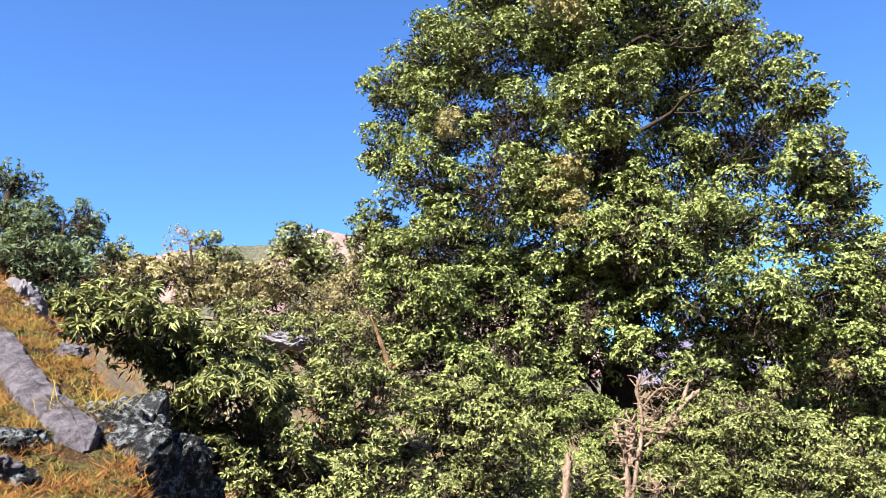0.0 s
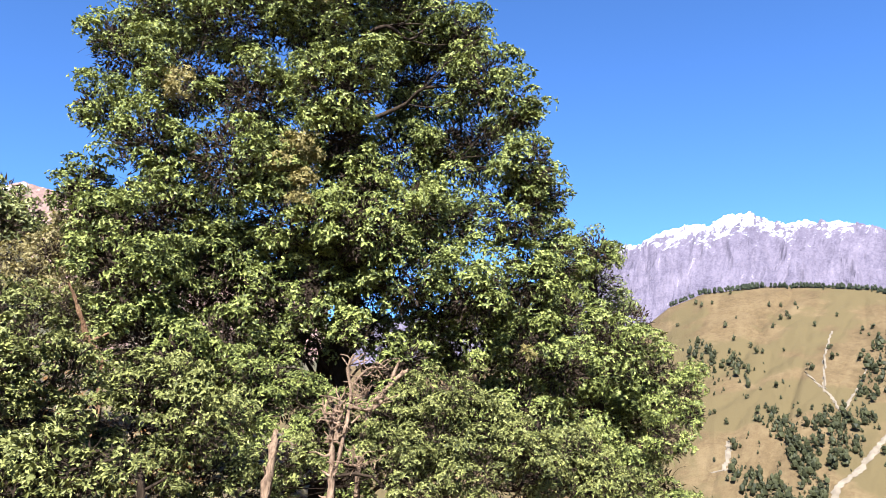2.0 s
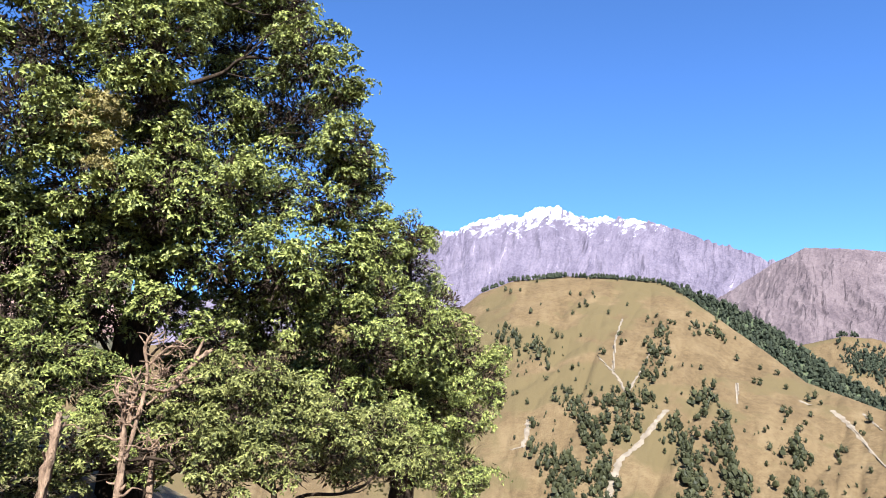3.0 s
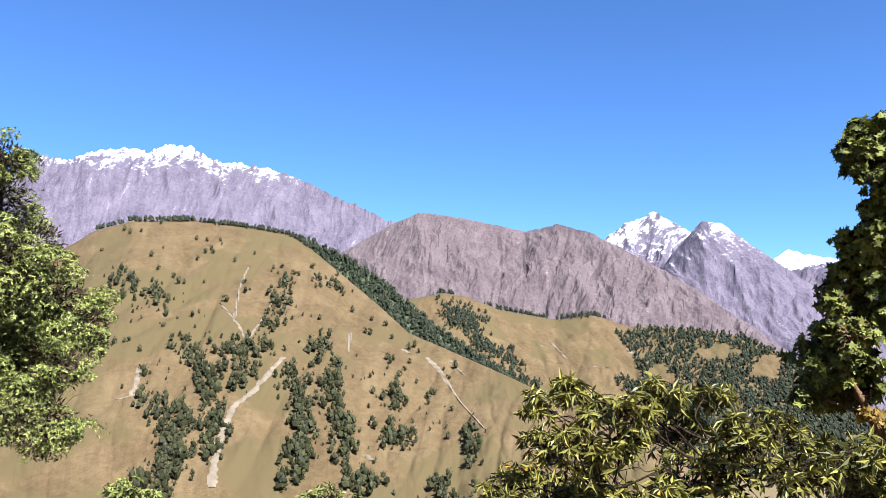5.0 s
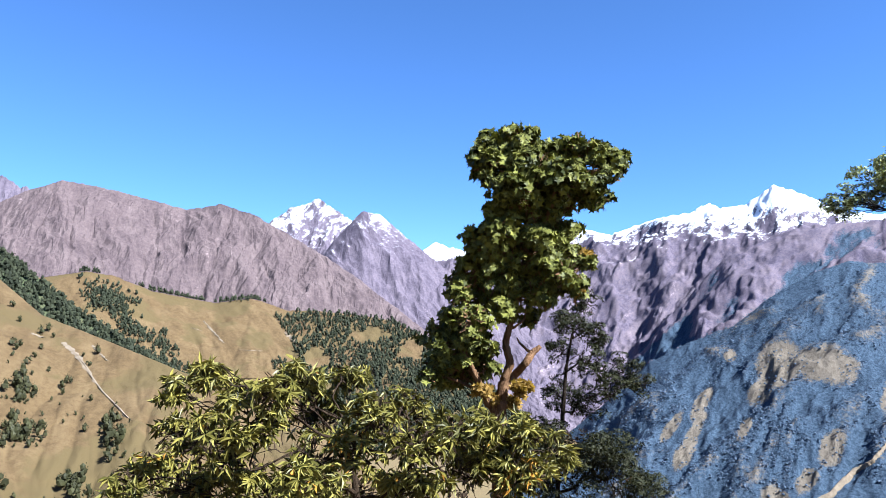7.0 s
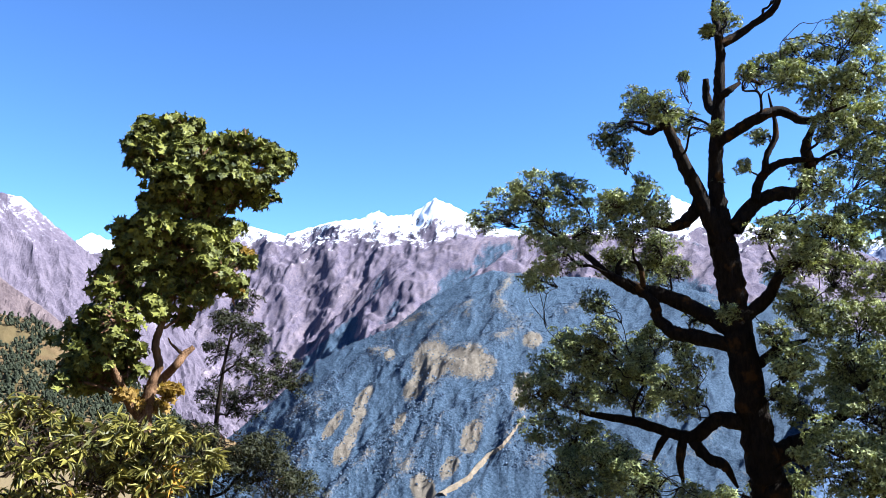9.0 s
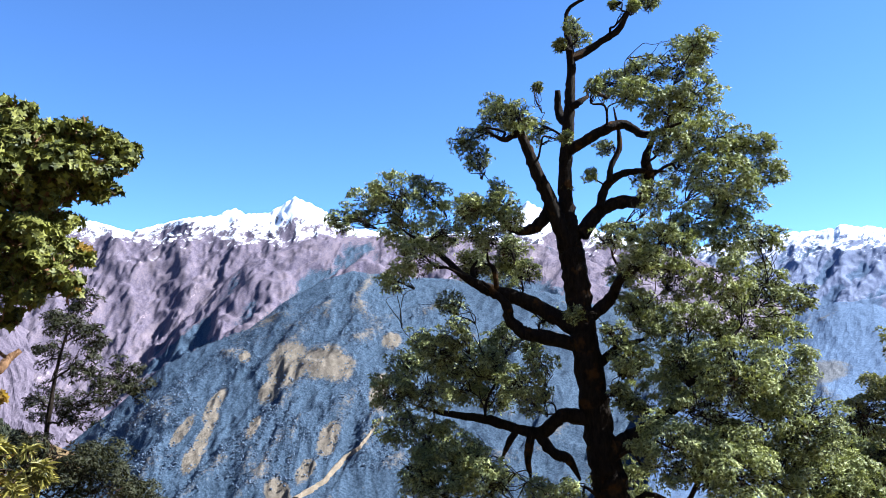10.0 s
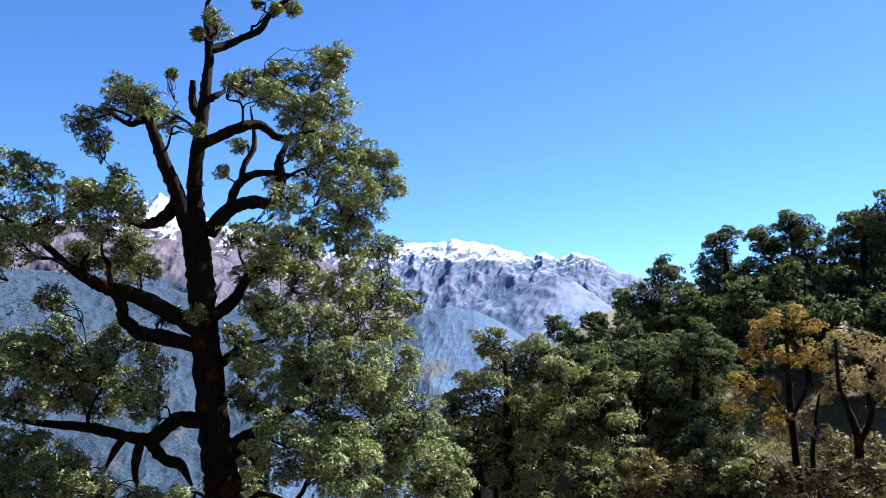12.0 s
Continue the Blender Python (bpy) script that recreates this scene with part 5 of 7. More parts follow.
WOOD_BUSH_CLUMPS = ((-0.3, 0.9, 3.1, 1.09), (-1.3, 0.3, 2.5, 0.98), (0.5, -0.7, 2.5, 0.93), (-0.4, -0.3, 1.4, 1.31), (-2.2, -0.3, 1.5, 0.97))
WOOD_BUSH2_AT = (165.8, 36.5)
WOOD_BUSH2_CLUMPS = ((-0.5, 0.1, 2.9, 0.88), (0.2, -0.4, 2.0, 0.97), (-1.2, -0.6, 1.5, 0.97), (6.7, 0.3, 1.6, 0.83), (7.5, -0.3, 2.4, 0.56))
SNAG_AT = (13.8, 16.0)
SNAG_TRUNK = ((-0.29, -0.3, 0.09), (-0.29, 1.13, 0.07), (-0.25, 1.94, 0.06), (-0.29, 2.77, 0.05), (-0.22, 3.25, 0.04))
SNAG_LIMBS_A = (((-0.19, 1.94, 0.03), (-0.02, 2.77, 0.04), (0.08, 3.41, 0.03), (0, 3.95, 0.03), (0.11, 4.24, 0.02)), ((0.1, 3.63, 0.02), (0.41, 3.95, 0.02), (0.71, 3.97, 0.01)), ((0.1, 2.88, 0.02), (0.27, 3.04, 0.02)), ((0.03, 3.09, 0.02), (0.27, 3.41, 0.01), (0.43, 3.43, 0.01)),)
SNAG_LIMBS_B = (((-0.29, 2.77, 0.02), (-0.43, 3.09, 0.02), (-0.49, 3.39, 0.01)), ((-0.15, 2.15, 0.02), (0.19, 2.07, 0.02), (0.71, 2.18, 0.01)), ((0.06, 3.95, 0.02), (-0.12, 4.2, 0.01)), ((0.06, 4.06, 0.02), (0.32, 4.26, 0.01)),)
SNAG_LIMBS_C = (((-0.21, 2.56, 0.05), (-0.14, 2.98, 0.04), (-0.14, 3.36, 0.03)), ((0.12, 3.2, 0.04), (0.46, 3.14, 0.03), (0.79, 3.36, 0.02)),)
SNAG2_AT = (17.0, 19.5)
SNAG2_TRUNK = ((-0.8, -0.3, 0.09), (-0.8, 2.02, 0.06), (-0.65, 3.29, 0.07), (-0.42, 4, 0.07))
SNAG2_LIMBS = (((-0.53, 3.8, 0.07), (-0.15, 4.19, 0.07), (0.2, 4.58, 0.06), (0.4, 4.71, 0.03)), ((-0.08, 4.26, 0.05), (0.08, 4.71, 0.04), (0.19, 4.95, 0.02)),)
STUMP_AT = (9.2, 16.5)
STUMP_TRUNK = ((-0.27, -0.3, 0.12), (-0.27, 0.5, 0.09), (-0.18, 1.35, 0.08), (-0.12, 1.89, 0.08), (-0.08, 2.22, 0.04))
STUMP_LIMBS = (((-0.13, 1.84, 0.05), (-0.03, 1.95, 0.05), (0.04, 2.02, 0.02)),)
STEM_A_AT = (0.3, 15.5)
STEM_A_TRUNK = ((0.12, -0.3, 0.09), (0.01, 0.84, 0.05), (-0.12, 1.35, 0.04))
STEM_A_LIMBS = (((-0.05, 1.14, 0.03), (-0.23, 1.27, 0.02)), ((0.1, 0.63, 0.04), (0.44, 0.84, 0.02)),)
STEM_B_AT = (-4.5, 20.5)
STEM_B_TRUNK = ((0.56, -0.3, 0.1), (0.56, 2.14, 0.07), (0.22, 2.86, 0.07), (-0.06, 3.6, 0.04), (-0.33, 4.21, 0.03))
STEM_B_LIMBS = (((0.22, 2.79, 0.04), (0.67, 3.02, 0.03)),)
STRAW_CLUMPS = ((-1.3, 0.6, 10.4, 0.74), (-1.6, 0.9, 9.8, 0.59), (-0.9, -1.1, 8.9, 0.42), (-1.1, 0.4, 8.7, 0.5), (-1.1, 0.8, 16.1, 0.98), (-0.5, -1.3, 15.2, 0.71), (-4.6, 1.0, 12.4, 0.5), (-4.7, 0.5, 11.8, 0.33), (5.2, 0.1, 4.7, 0.24))
BUSH_DARK_AT = (13.4, 20.5)
BUSH_DARK_CLUMPS = ((-2.2, -0.2, 3.3, 0.93), (-1.4, 0.4, 3.6, 0.88), (-3.2, 0.5, 2.7, 0.97), (-0.8, 0.4, 2.9, 0.79), (0.8, -0.3, 2.8, 0.89), (1.4, -0.9, 3.2, 0.79), (2.4, 1.2, 2.8, 0.94), (-1.6, -0.9, 2.1, 0.88), (0.3, -0.1, 1.7, 0.89), (1.7, 0.0, 2.0, 0.89), (2.8, -1.0, 2.4, 0.97), (-2.5, -0.3, 4.3, 0.79), (4.0, 0.5, 2.8, 0.89), (4.5, -0.4, 2.3, 0.84), (-0.6, 0.6, 1.9, 0.78), (-0.8, 0.6, 3.7, 0.67), (-0.1, -0.8, 3.3, 0.59), (0.3, -0.0, 2.6, 0.63))
SCRUB_UP_AT = (-14.7, 33.5)
SCRUB_UP_CLUMPS = ((-5.4, -0.0, 3.0, 0.86), (-4.0, -0.0, 2.8, 0.92), (-2.9, -0.9, 2.9, 0.8), (-1.8, 0.3, 2.8, 0.95), (-0.4, -0.8, 2.8, 0.92), (0.8, -1.1, 3.0, 0.82), (2.1, 0.8, 3.2, 0.88), (3.6, 1.0, 3.6, 0.78), (4.9, -0.4, 3.7, 0.92), (6.4, 0.5, 4.1, 1.02), (-4.2, 0.5, 2.1, 0.82), (-0.8, -0.8, 1.9, 0.81), (-2.3, -1.1, 1.8, 0.75), (4.6, 0.3, 2.6, 1.1), (1.1, 1.2, 2.4, 0.82))
SCRUB_GREEN_AT = (-11.3, 24.5)
SCRUB_GREEN_CLUMPS = ((-1.6, 0.2, 2.4, 0.69), (-0.7, -0.4, 2.2, 0.67), (0.3, -0.2, 1.7, 0.8), (1.5, -0.8, 1.7, 0.75), (2.6, -0.1, 1.8, 0.82), (3.8, 0.8, 1.6, 0.93), (0.9, 1.3, 1.2, 0.8), (3.1, -0.7, 0.7, 0.86), (4.2, 0.6, 0.1, 0.91), (-0.3, -0.2, 1.3, 0.6))
MAPLE_GOLD = ((-0.02, 4.58, 0.18), (0.2, 4.4, 0.13), (0.73, 4.64, 0.17), (0.57, 4.38, 0.11), (2.04, 7.14, 0.14), (1.89, 6.6, 0.1))
WOOD_BUSH3_AT = (176.9, 37.4)
WOOD_BUSH3_CLUMPS = ((-2.0, -0.4, 1.9, 0.79), (-0.6, -1.7, 2.4, 0.75), (0.7, 1.8, 2.3, 0.76), (1.6, -0.9, 2.3, 0.85), (-2.7, -0.9, 1.2, 0.95), (0.2, 1.7, 1.0, 1.09), (-1.4, 0.8, 0.8, 0.97), (-2.9, 0.2, 2.4, 0.65), (1.9, -0.1, 3.3, 0.61))
BUSH_EDGE_AT = (-8.2, 12.5)
BUSH_EDGE_CLUMPS = ((-1.2, -0.1, 1.0, 0.41), (-0.7, 0.5, 1.2, 0.44), (-0.1, 0.6, 1.0, 0.48), (0.6, -0.1, 1.1, 0.46), (1.1, -0.2, 0.9, 0.49), (-0.8, 0.1, 0.6, 0.51), (0.2, -0.7, 0.6, 0.48), (1.6, -0.2, 0.9, 0.42), (-0.4, -0.2, 1.5, 0.33), (0.9, 0.1, 1.4, 0.34))
HILL_BANDS = ((50.8, 4.7, 49.3, 0.8, 0.8), (46.6, -0.4, 49.7, -0.2, 1.3), (47.9, -1.5, 46.9, -3.5, 0.9), (53.2, 0.0, 54.5, -4.0, 1.1), (54.7, -4.0, 55.4, -8.4, 1.1), (50.9, -2.0, 52.5, -4.8, 1.1), (52.4, -4.8, 51.6, -9.4, 1.3), (38.9, 4.8, 40.0, 3.9, 1.0), (41.4, 4.2, 42.5, 2.9, 0.6), (43.5, 0.4, 45.4, -2.3, 0.9), (45.4, -2.3, 46.0, -7.6, 1.1), (41.4, -3.7, 43.9, -6.0, 1.4), (43.9, -6.0, 42.1, -9.8, 1.5), (58.5, -3.7, 59.5, -4.7, 1.0), (57.7, -6.5, 60.2, -6.9, 1.0), (64.5, -6.2, 64.7, -8.2, 0.9), (61.9, -10.1, 63.1, -10.9, 0.8), (55.4, -9.5, 57.4, -10.4, 0.9), (53.2, 5.4, 54.6, 4.1, 0.6))
FAR_BANDS = ((62.5, 3.0, 65.5, 1.7, 0.7), (63.8, 2.6, 65.5, 0.0, 0.8), (65.1, 0.4, 68.5, -1.7, 0.5), (62.1, 4.3, 63.3, 4.6, 0.25), (65.5, 3.6, 70.2, 2.4, 0.25), (71.1, 2.1, 74.5, 2.4, 0.25), (67.6, 0.0, 67.8, -0.4, 0.3), (62.7, 2.3, 63.4, 1.7, 0.5), (65.9, -1.7, 69.8, -2.9, 0.3), (75.5, -2.5, 79.0, -3.7, 0.5))
GLADES = ((83.1, -0.4, 1.7, 0.55), (85.6, -1.4, 1.1, 0.8), (78.4, -2.0, 0.9, 0.9))
SCAR_A = ((50.66, -0.78, 3.2), (49.75, -1.77, 3.2), (48.69, -3.12, 3.6), (47.28, -4.24, 3.6), (46.47, -6.11, 3.2), (46.04, -8.31, 3.6), (45.94, -9.76, 3.2))
SCAR_B = ((47.93, 5.79, 1.1), (47.27, 3.97, 1.4), (47.14, 1.99, 1.8))
SCAR_C = ((46.03, 3.15, 0.7), (47.38, 1.60, 1.8), (47.98, 0.42, 2.2), (49.21, 2.22, 0.7), (50.10, 3.85, 0.7))
SCAR_D = ((40.76, -1.46, 2.5), (40.66, -2.56, 2.9), (40.32, -3.46, 1.8))
SCAR_E = ((61.30, -0.82, 3.6), (62.15, -1.65, 2.9), (63.86, -4.15, 1.4), (65.55, -6.01, 1.1))
SCAR_F = ((63.06, -1.03, 1.4), (64.04, -2.08, 1.1))
SCAR_G = ((55.51, 1.05, 2.2), (55.47, -0.39, 0.7))
SCAR_H = ((39.44, -3.61, 2.2), (40.70, -3.29, 1.1))
SCAR_I = ((59.42, -0.19, 2.2), (60.05, -0.48, 2.2))
SCAR_K = ((56.76, -7.85, 2.9), (57.37, -8.26, 2.9))
FAR_SCARS = (((70.3, 0.7, 1.5), (71.1, -0.2, 3), (71.8, -0.9, 1.5)), ((76.1, -0.1, 2), (76.5, -0.5, 7), (77.1, -1.0, 2)), ((72.8, -1.4, 3), (74.6, -1.5, 4)), ((69.5, 0.2, 1), (70.2, 0.0, 2)))
RIVER = ((118.6, -6.3, 3), (117.6, -7.6, 4), (116.9, -8.5, 5), (115.9, -9.1, 8), (114.3, -10.8, 10), (112.3, -11.9, 14))
ROCK_TOP_AT = (-6.13, 11.03, 3.31)
ROCK_DARK_AT = (-2.77, 7.13, 1.42)
ROCK_DARK2_AT = (-2.49, 7.45, 1.27)
ROCK_UP_AT = (-4.71, 23.00, 4.54)
ROCK_LOW_AT = (-2.69, 6.95, 1.16)
SLAB_LINE = ((-29.9, 7.0), (-28.3, 4.8), (-26.3, 2.6), (-24.0, 0.6), (-22.9, -0.7))
STONES = ((-24.88, 5.52), (-26.70, -0.14), (-29.20, 1.63), (-27.81, -1.73), (-25.76, -2.47), (-29.94, 3.58))
HANGING = (-23.79, 1.35)

def in_depth(masses, spread, seed, full=1.0):
    """Gives leaf masses (right, up, radius) their place in the crown's depth."""
    r = np.random.default_rng(seed)
    return [(right, float(r.uniform(-spread, spread)), up, full * rad) for right, up, rad in masses]


OVAL = dict(leaf=LEAF_OVAL, jitter=0.6, size=(0.135, 0.072), rosettes=40, per=4, subs=22, tight=0.27, top_side=0.7, thick=0.7, core=420, shade=0.2)
great = plant("oak_tree", GREAT_AT, "tall broad evergreen oak with dense sunlit green foliage", GREAT_CLUMPS, LEAF_OAK, BARK_BROWN,
      trunk=GREAT_TRUNK, seed=11, **OVAL)
dead = part("dead_spray", foliage("dead_spray", STRAW_CLUMPS, LEAF_STRAW, np.random.default_rng(13), rosettes=75, leaf=LEAF_PLAIN, size=(0.11, 0.06), per=5), great, "spray of straw-coloured dead leaves")
tagged(dead, kind="stuff")
dead.location = (0, -4.2, 0)
plant("oak_tree", FLANK_AT, "dense dark green evergreen oak on the slope", FLANK_CLUMPS, LEAF_OAK, BARK_BROWN, trunk=FLANK_TRUNK, seed=12,
      leaf=LEAF_PLAIN, size=(0.15, 0.085), rosettes=32, per=5, subs=20, tight=0.28, thick=0.7, top_side=0.6, core=260, shade=0.22)
LANCE = dict(leaf=LEAF_OVAL, size=(0.2, 0.048), rosettes=22, per=8, droop=0.5, core=420, shade=0.14)
plant("rhododendron_bush", RHODO_L_AT, "large rhododendron bush with long glossy green leaves", RHODO_L_CLUMPS, LEAF_RHODO, BARK_BROWN, "bush", seed=21, flat=0.6, tight=0.3, top_side=0.9, **dict(LANCE, size=(0.165, 0.042), rosettes=36))
plant("rhododendron_bush", RHODO_R_AT, "broad rhododendron bush with drooping yellow-green leaves", RHODO_R_CLUMPS, LEAF_RHODO_DRY, BARK_BROWN, "bush", seed=22, flat=0.75, tight=0.31, **LANCE)
BUSH = dict(jitter=0.6, leaf=LEAF_OVAL, size=(0.1, 0.048), rosettes=58, per=5, droop=0.25, top_side=0.7, tight=0.29, subs=18, thick=0.7, core=450, shade=0.14)
plant("bush", BUSH_MID_AT, "yellowish green leafy bush on the slope", BUSH_MID_CLUMPS, LEAF_LIME, BARK_BROWN, "bush", seed=31, **BUSH)
plant("bush", BUSH_EDGE_AT, "sunlit yellowish thicket beside the bank", BUSH_EDGE_CLUMPS, LEAF_LIME, BARK_BROWN, "bush", seed=36, **BUSH)
plant("bush", BUSH_LIME_AT, "bright light-green bush below the oak", BUSH_LIME_CLUMPS, LEAF_LIME, BARK_BROWN, "bush", seed=32, **BUSH)
plant("bush", BUSH_LOW_AT, "low bush with brownish green leaves", BUSH_LOW_CLUMPS, LEAF_LIME, BARK_BROWN, "bush", seed=33, **BUSH)
plant("bush", BUSH_FRONT_AT, "sunlit yellow-green thicket before the oak", BUSH_FRONT_CLUMPS, LEAF_LIME, BARK_BROWN, "bush", seed=34, **BUSH)
plant("bush", BUSH_DARK_AT, "shaded green thicket under the oak", BUSH_DARK_CLUMPS, LEAF_OAK, BARK_BROWN, "bush", seed=35, **BUSH)
MID = dict(leaf=LEAF_PLAIN, size=(0.11, 0.065), rosettes=50, per=4, core=600, shade=0.14)
plant("tree", TREE_L1_AT, "dark leafy tree above the rocky bank", TREE_L1_CLUMPS, LEAF_DARK, BARK_BROWN, trunk=TREE_L1_TRUNK, seed=41, **MID)
FAR = dict(leaf=LEAF_PLAIN, size=(0.2, 0.12), rosettes=16, per=6, core=120, shade=0.3)
plant("tree", TREE_L2_AT, "dark green tree on the upper slope", TREE_L2_CLUMPS, LEAF_DARK, BARK_BROWN, trunk=TREE_L2_TRUNK, seed=42, **FAR)
plant("tree", TREE_L3_AT, "small green tree on the upper slope", TREE_L3_CLUMPS, LEAF_GREY, BARK_BROWN, trunk=TREE_L3_TRUNK, seed=43, **FAR)
plant("bare_tree", BARE_L_AT, "almost bare reddish-brown small tree", BARE_L_CLUMPS, LEAF_BROWN, BARK_BROWN, trunk=BARE_L_TRUNK, seed=44, leaf=LEAF_OVAL, size=(0.14, 0.08), rosettes=6, per=5, core=1)
plant("tree", TREE_L4_AT, "small dark green tree among dry scrub", TREE_L4_CLUMPS, LEAF_GREY, BARK_BROWN, trunk=TREE_L4_TRUNK, seed=45, **FAR)
plant("tree", TREE_L5_AT, "small leafy tree on the ridge line", TREE_L5_CLUMPS, LEAF_GREY, BARK_BROWN, trunk=TREE_L5_TRUNK, seed=46, **FAR)
plant("scrub", SCRUB_L_AT, "brownish mixed scrub on the slope", SCRUB_L_CLUMPS, LEAF_SCRUB, BARK_BROWN, "bush", seed=47, **MID)
plant("scrub", SCRUB_UP_AT, "dry mixed scrub covering the upper slope", SCRUB_UP_CLUMPS, LEAF_SCRUB, BARK_BROWN, "bush", seed=48, **FAR)
plant("scrub", SCRUB_GREEN_AT, "green scrub covering the slope", SCRUB_GREEN_CLUMPS, LEAF_LIME, BARK_BROWN, "bush", seed=49, **MID)
maple = plant("maple_tree", MAPLE_AT, "leaning maple with yellowing lobed leaves", in_depth(MAPLE_UPPER + MAPLE_LOWER, 0.55, 50, 1.2), LEAF_MAPLE, BARK_GREY, trunk=MAPLE_TRUNK, limbs=MAPLE_LIMBS, seed=51, twigs=3,
              leaf=LEAF_LOBED, size=(0.14, 0.14), rosettes=80, per=5, droop=0.5, tight=0.5, subs=12, core=500, shade=0.16)
gold = part("low_shoot", foliage("low_shoot", in_depth(MAPLE_GOLD, 0.3, 54), LEAF_AUTUMN, np.random.default_rng(55), rosettes=42, leaf=LEAF_LOBED, size=(0.13, 0.13), per=5, droop=0.3), maple, "golden yellow leaves on the low shoots")
tagged(gold, kind="stuff")
plant("young_tree", SAPLING_AT, "slender young tree below the maple, coloured dark as backlit", SAPLING_CLUMPS, LEAF_SAPLING, BARK_OAK, trunk=SAPLING_TRUNK, seed=52, leaf=LEAF_PLAIN, size=(0.085, 0.042), rosettes=105, per=5, droop=0.3, core=220, shade=0.12, twig=0.014, twigs=9)
plant("bush", SHRUB_FAR_AT, "low leafy bush on the slope below", SHRUB_FAR_CLUMPS, LEAF_OAK, BARK_BROWN, "bush", seed=53, **BUSH)
plant("bush", SHRUB_FAR2_AT, "low leafy bush on the slope below", SHRUB_FAR2_CLUMPS, LEAF_LIME, BARK_BROWN, "bush", seed=54, **BUSH)
plant("old_oak_tree", OAK_AT, "gnarled old oak with a shade-darkened trunk and open crown", OAK_CLUMPS + tuple(in_depth(OAK_FILL_A + OAK_FILL_B, 1.8, 60)), LEAF_OLD_OAK, BARK_OAK,
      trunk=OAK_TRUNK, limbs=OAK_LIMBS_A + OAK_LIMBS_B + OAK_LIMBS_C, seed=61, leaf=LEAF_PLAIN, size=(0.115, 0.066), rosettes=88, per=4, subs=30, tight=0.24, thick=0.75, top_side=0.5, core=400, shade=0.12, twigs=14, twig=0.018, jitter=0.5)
WOOD = dict(top_side=0.8, tight=0.3, leaf=LEAF_PLAIN, size=(0.17, 0.09), rosettes=30, per=5, subs=18, thick=0.6, core=260, shade=0.22)
WOOD_FAR = dict(leaf=LEAF_PLAIN, size=(0.32, 0.2), rosettes=11, per=5, subs=16, tight=0.3, thick=0.6, top_side=0.6, core=110, shade=0.4)
GROUP = "trees of the shaded wood"
plant("forest_tree", WOOD_1_AT, "dense green forest tree at the wood's edge", WOOD_1_CLUMPS, LEAF_GREY, BARK_OAK, group=GROUP, trunk=WOOD_1_TRUNK, seed=71, **WOOD)
plant("forest_tree", WOOD_2_AT, "dark forest tree on the shaded hill", WOOD_2_CLUMPS, LEAF_DARK, BARK_OAK, group=GROUP, trunk=WOOD_2_TRUNK, seed=72, **WOOD_FAR)
plant("forest_tree", WOOD_3_AT, "dark forest tree on the shaded hill", WOOD_3_CLUMPS, LEAF_DARK, BARK_OAK, group=GROUP, trunk=WOOD_3_TRUNK, seed=73, **WOOD_FAR)
plant("forest_tree", WOOD_4_AT, "tall dark forest tree on the hill crest", WOOD_4_CLUMPS, LEAF_DARK, BARK_OAK, group=GROUP, trunk=WOOD_4_TRUNK, seed=74, **WOOD_FAR)
plant("forest_tree", WOOD_5_AT, "tall dark forest tree on the hill crest", WOOD_5_CLUMPS, LEAF_DARK, BARK_OAK, group=GROUP, trunk=WOOD_5_TRUNK, seed=75, **WOOD_FAR)
plant("forest_tree", WOOD_6_AT, "tall dark forest tree on the hill crest", WOOD_6_CLUMPS, LEAF_DARK, BARK_OAK, group=GROUP, trunk=WOOD_6_TRUNK, seed=76, **WOOD_FAR)
plant("forest_tree", WOOD_7_AT, "deep green forest tree inside the wood", WOOD_7_CLUMPS, LEAF_DARK, BARK_OAK, group=GROUP, trunk=WOOD_7_TRUNK, seed=77, **WOOD)
plant("autumn_tree", AUTUMN_1_AT, "autumn tree with golden orange leaves", AUTUMN_1_CLUMPS, LEAF_AUTUMN, BARK_OAK, trunk=AUTUMN_1_TRUNK, limbs=AUTUMN_1_LIMBS, seed=78, leaf=LEAF_PLAIN, size=(0.115, 0.07), rosettes=46, per=5, core=40, shade=0.14, twigs=11)
plant("autumn_tree", AUTUMN_2_AT, "half-bare autumn tree with brown leaves", AUTUMN_2_CLUMPS, LEAF_BROWN, BARK_OAK, trunk=AUTUMN_2_TRUNK, limbs=AUTUMN_2_LIMBS, seed=79, leaf=LEAF_PLAIN, size=(0.105, 0.06), rosettes=38, per=5, core=40, shade=0.14, twigs=11)
plant("bush", WOOD_BUSH_AT, "rounded grey-green bush at the wood's edge", WOOD_BUSH_CLUMPS, LEAF_GREY, BARK_BROWN, "bush", seed=80, **WOOD)
plant("bush", WOOD_BUSH3_AT, "low reddish undergrowth below the autumn trees", WOOD_BUSH3_CLUMPS, LEAF_SCRUB, BARK_BROWN, "bush", seed=82, **WOOD)
plant("bush", WOOD_BUSH2_AT, "brownish undergrowth at the wood's edge", WOOD_BUSH2_CLUMPS, LEAF_SCRUB, BARK_BROWN, "bush", seed=81, **WOOD)

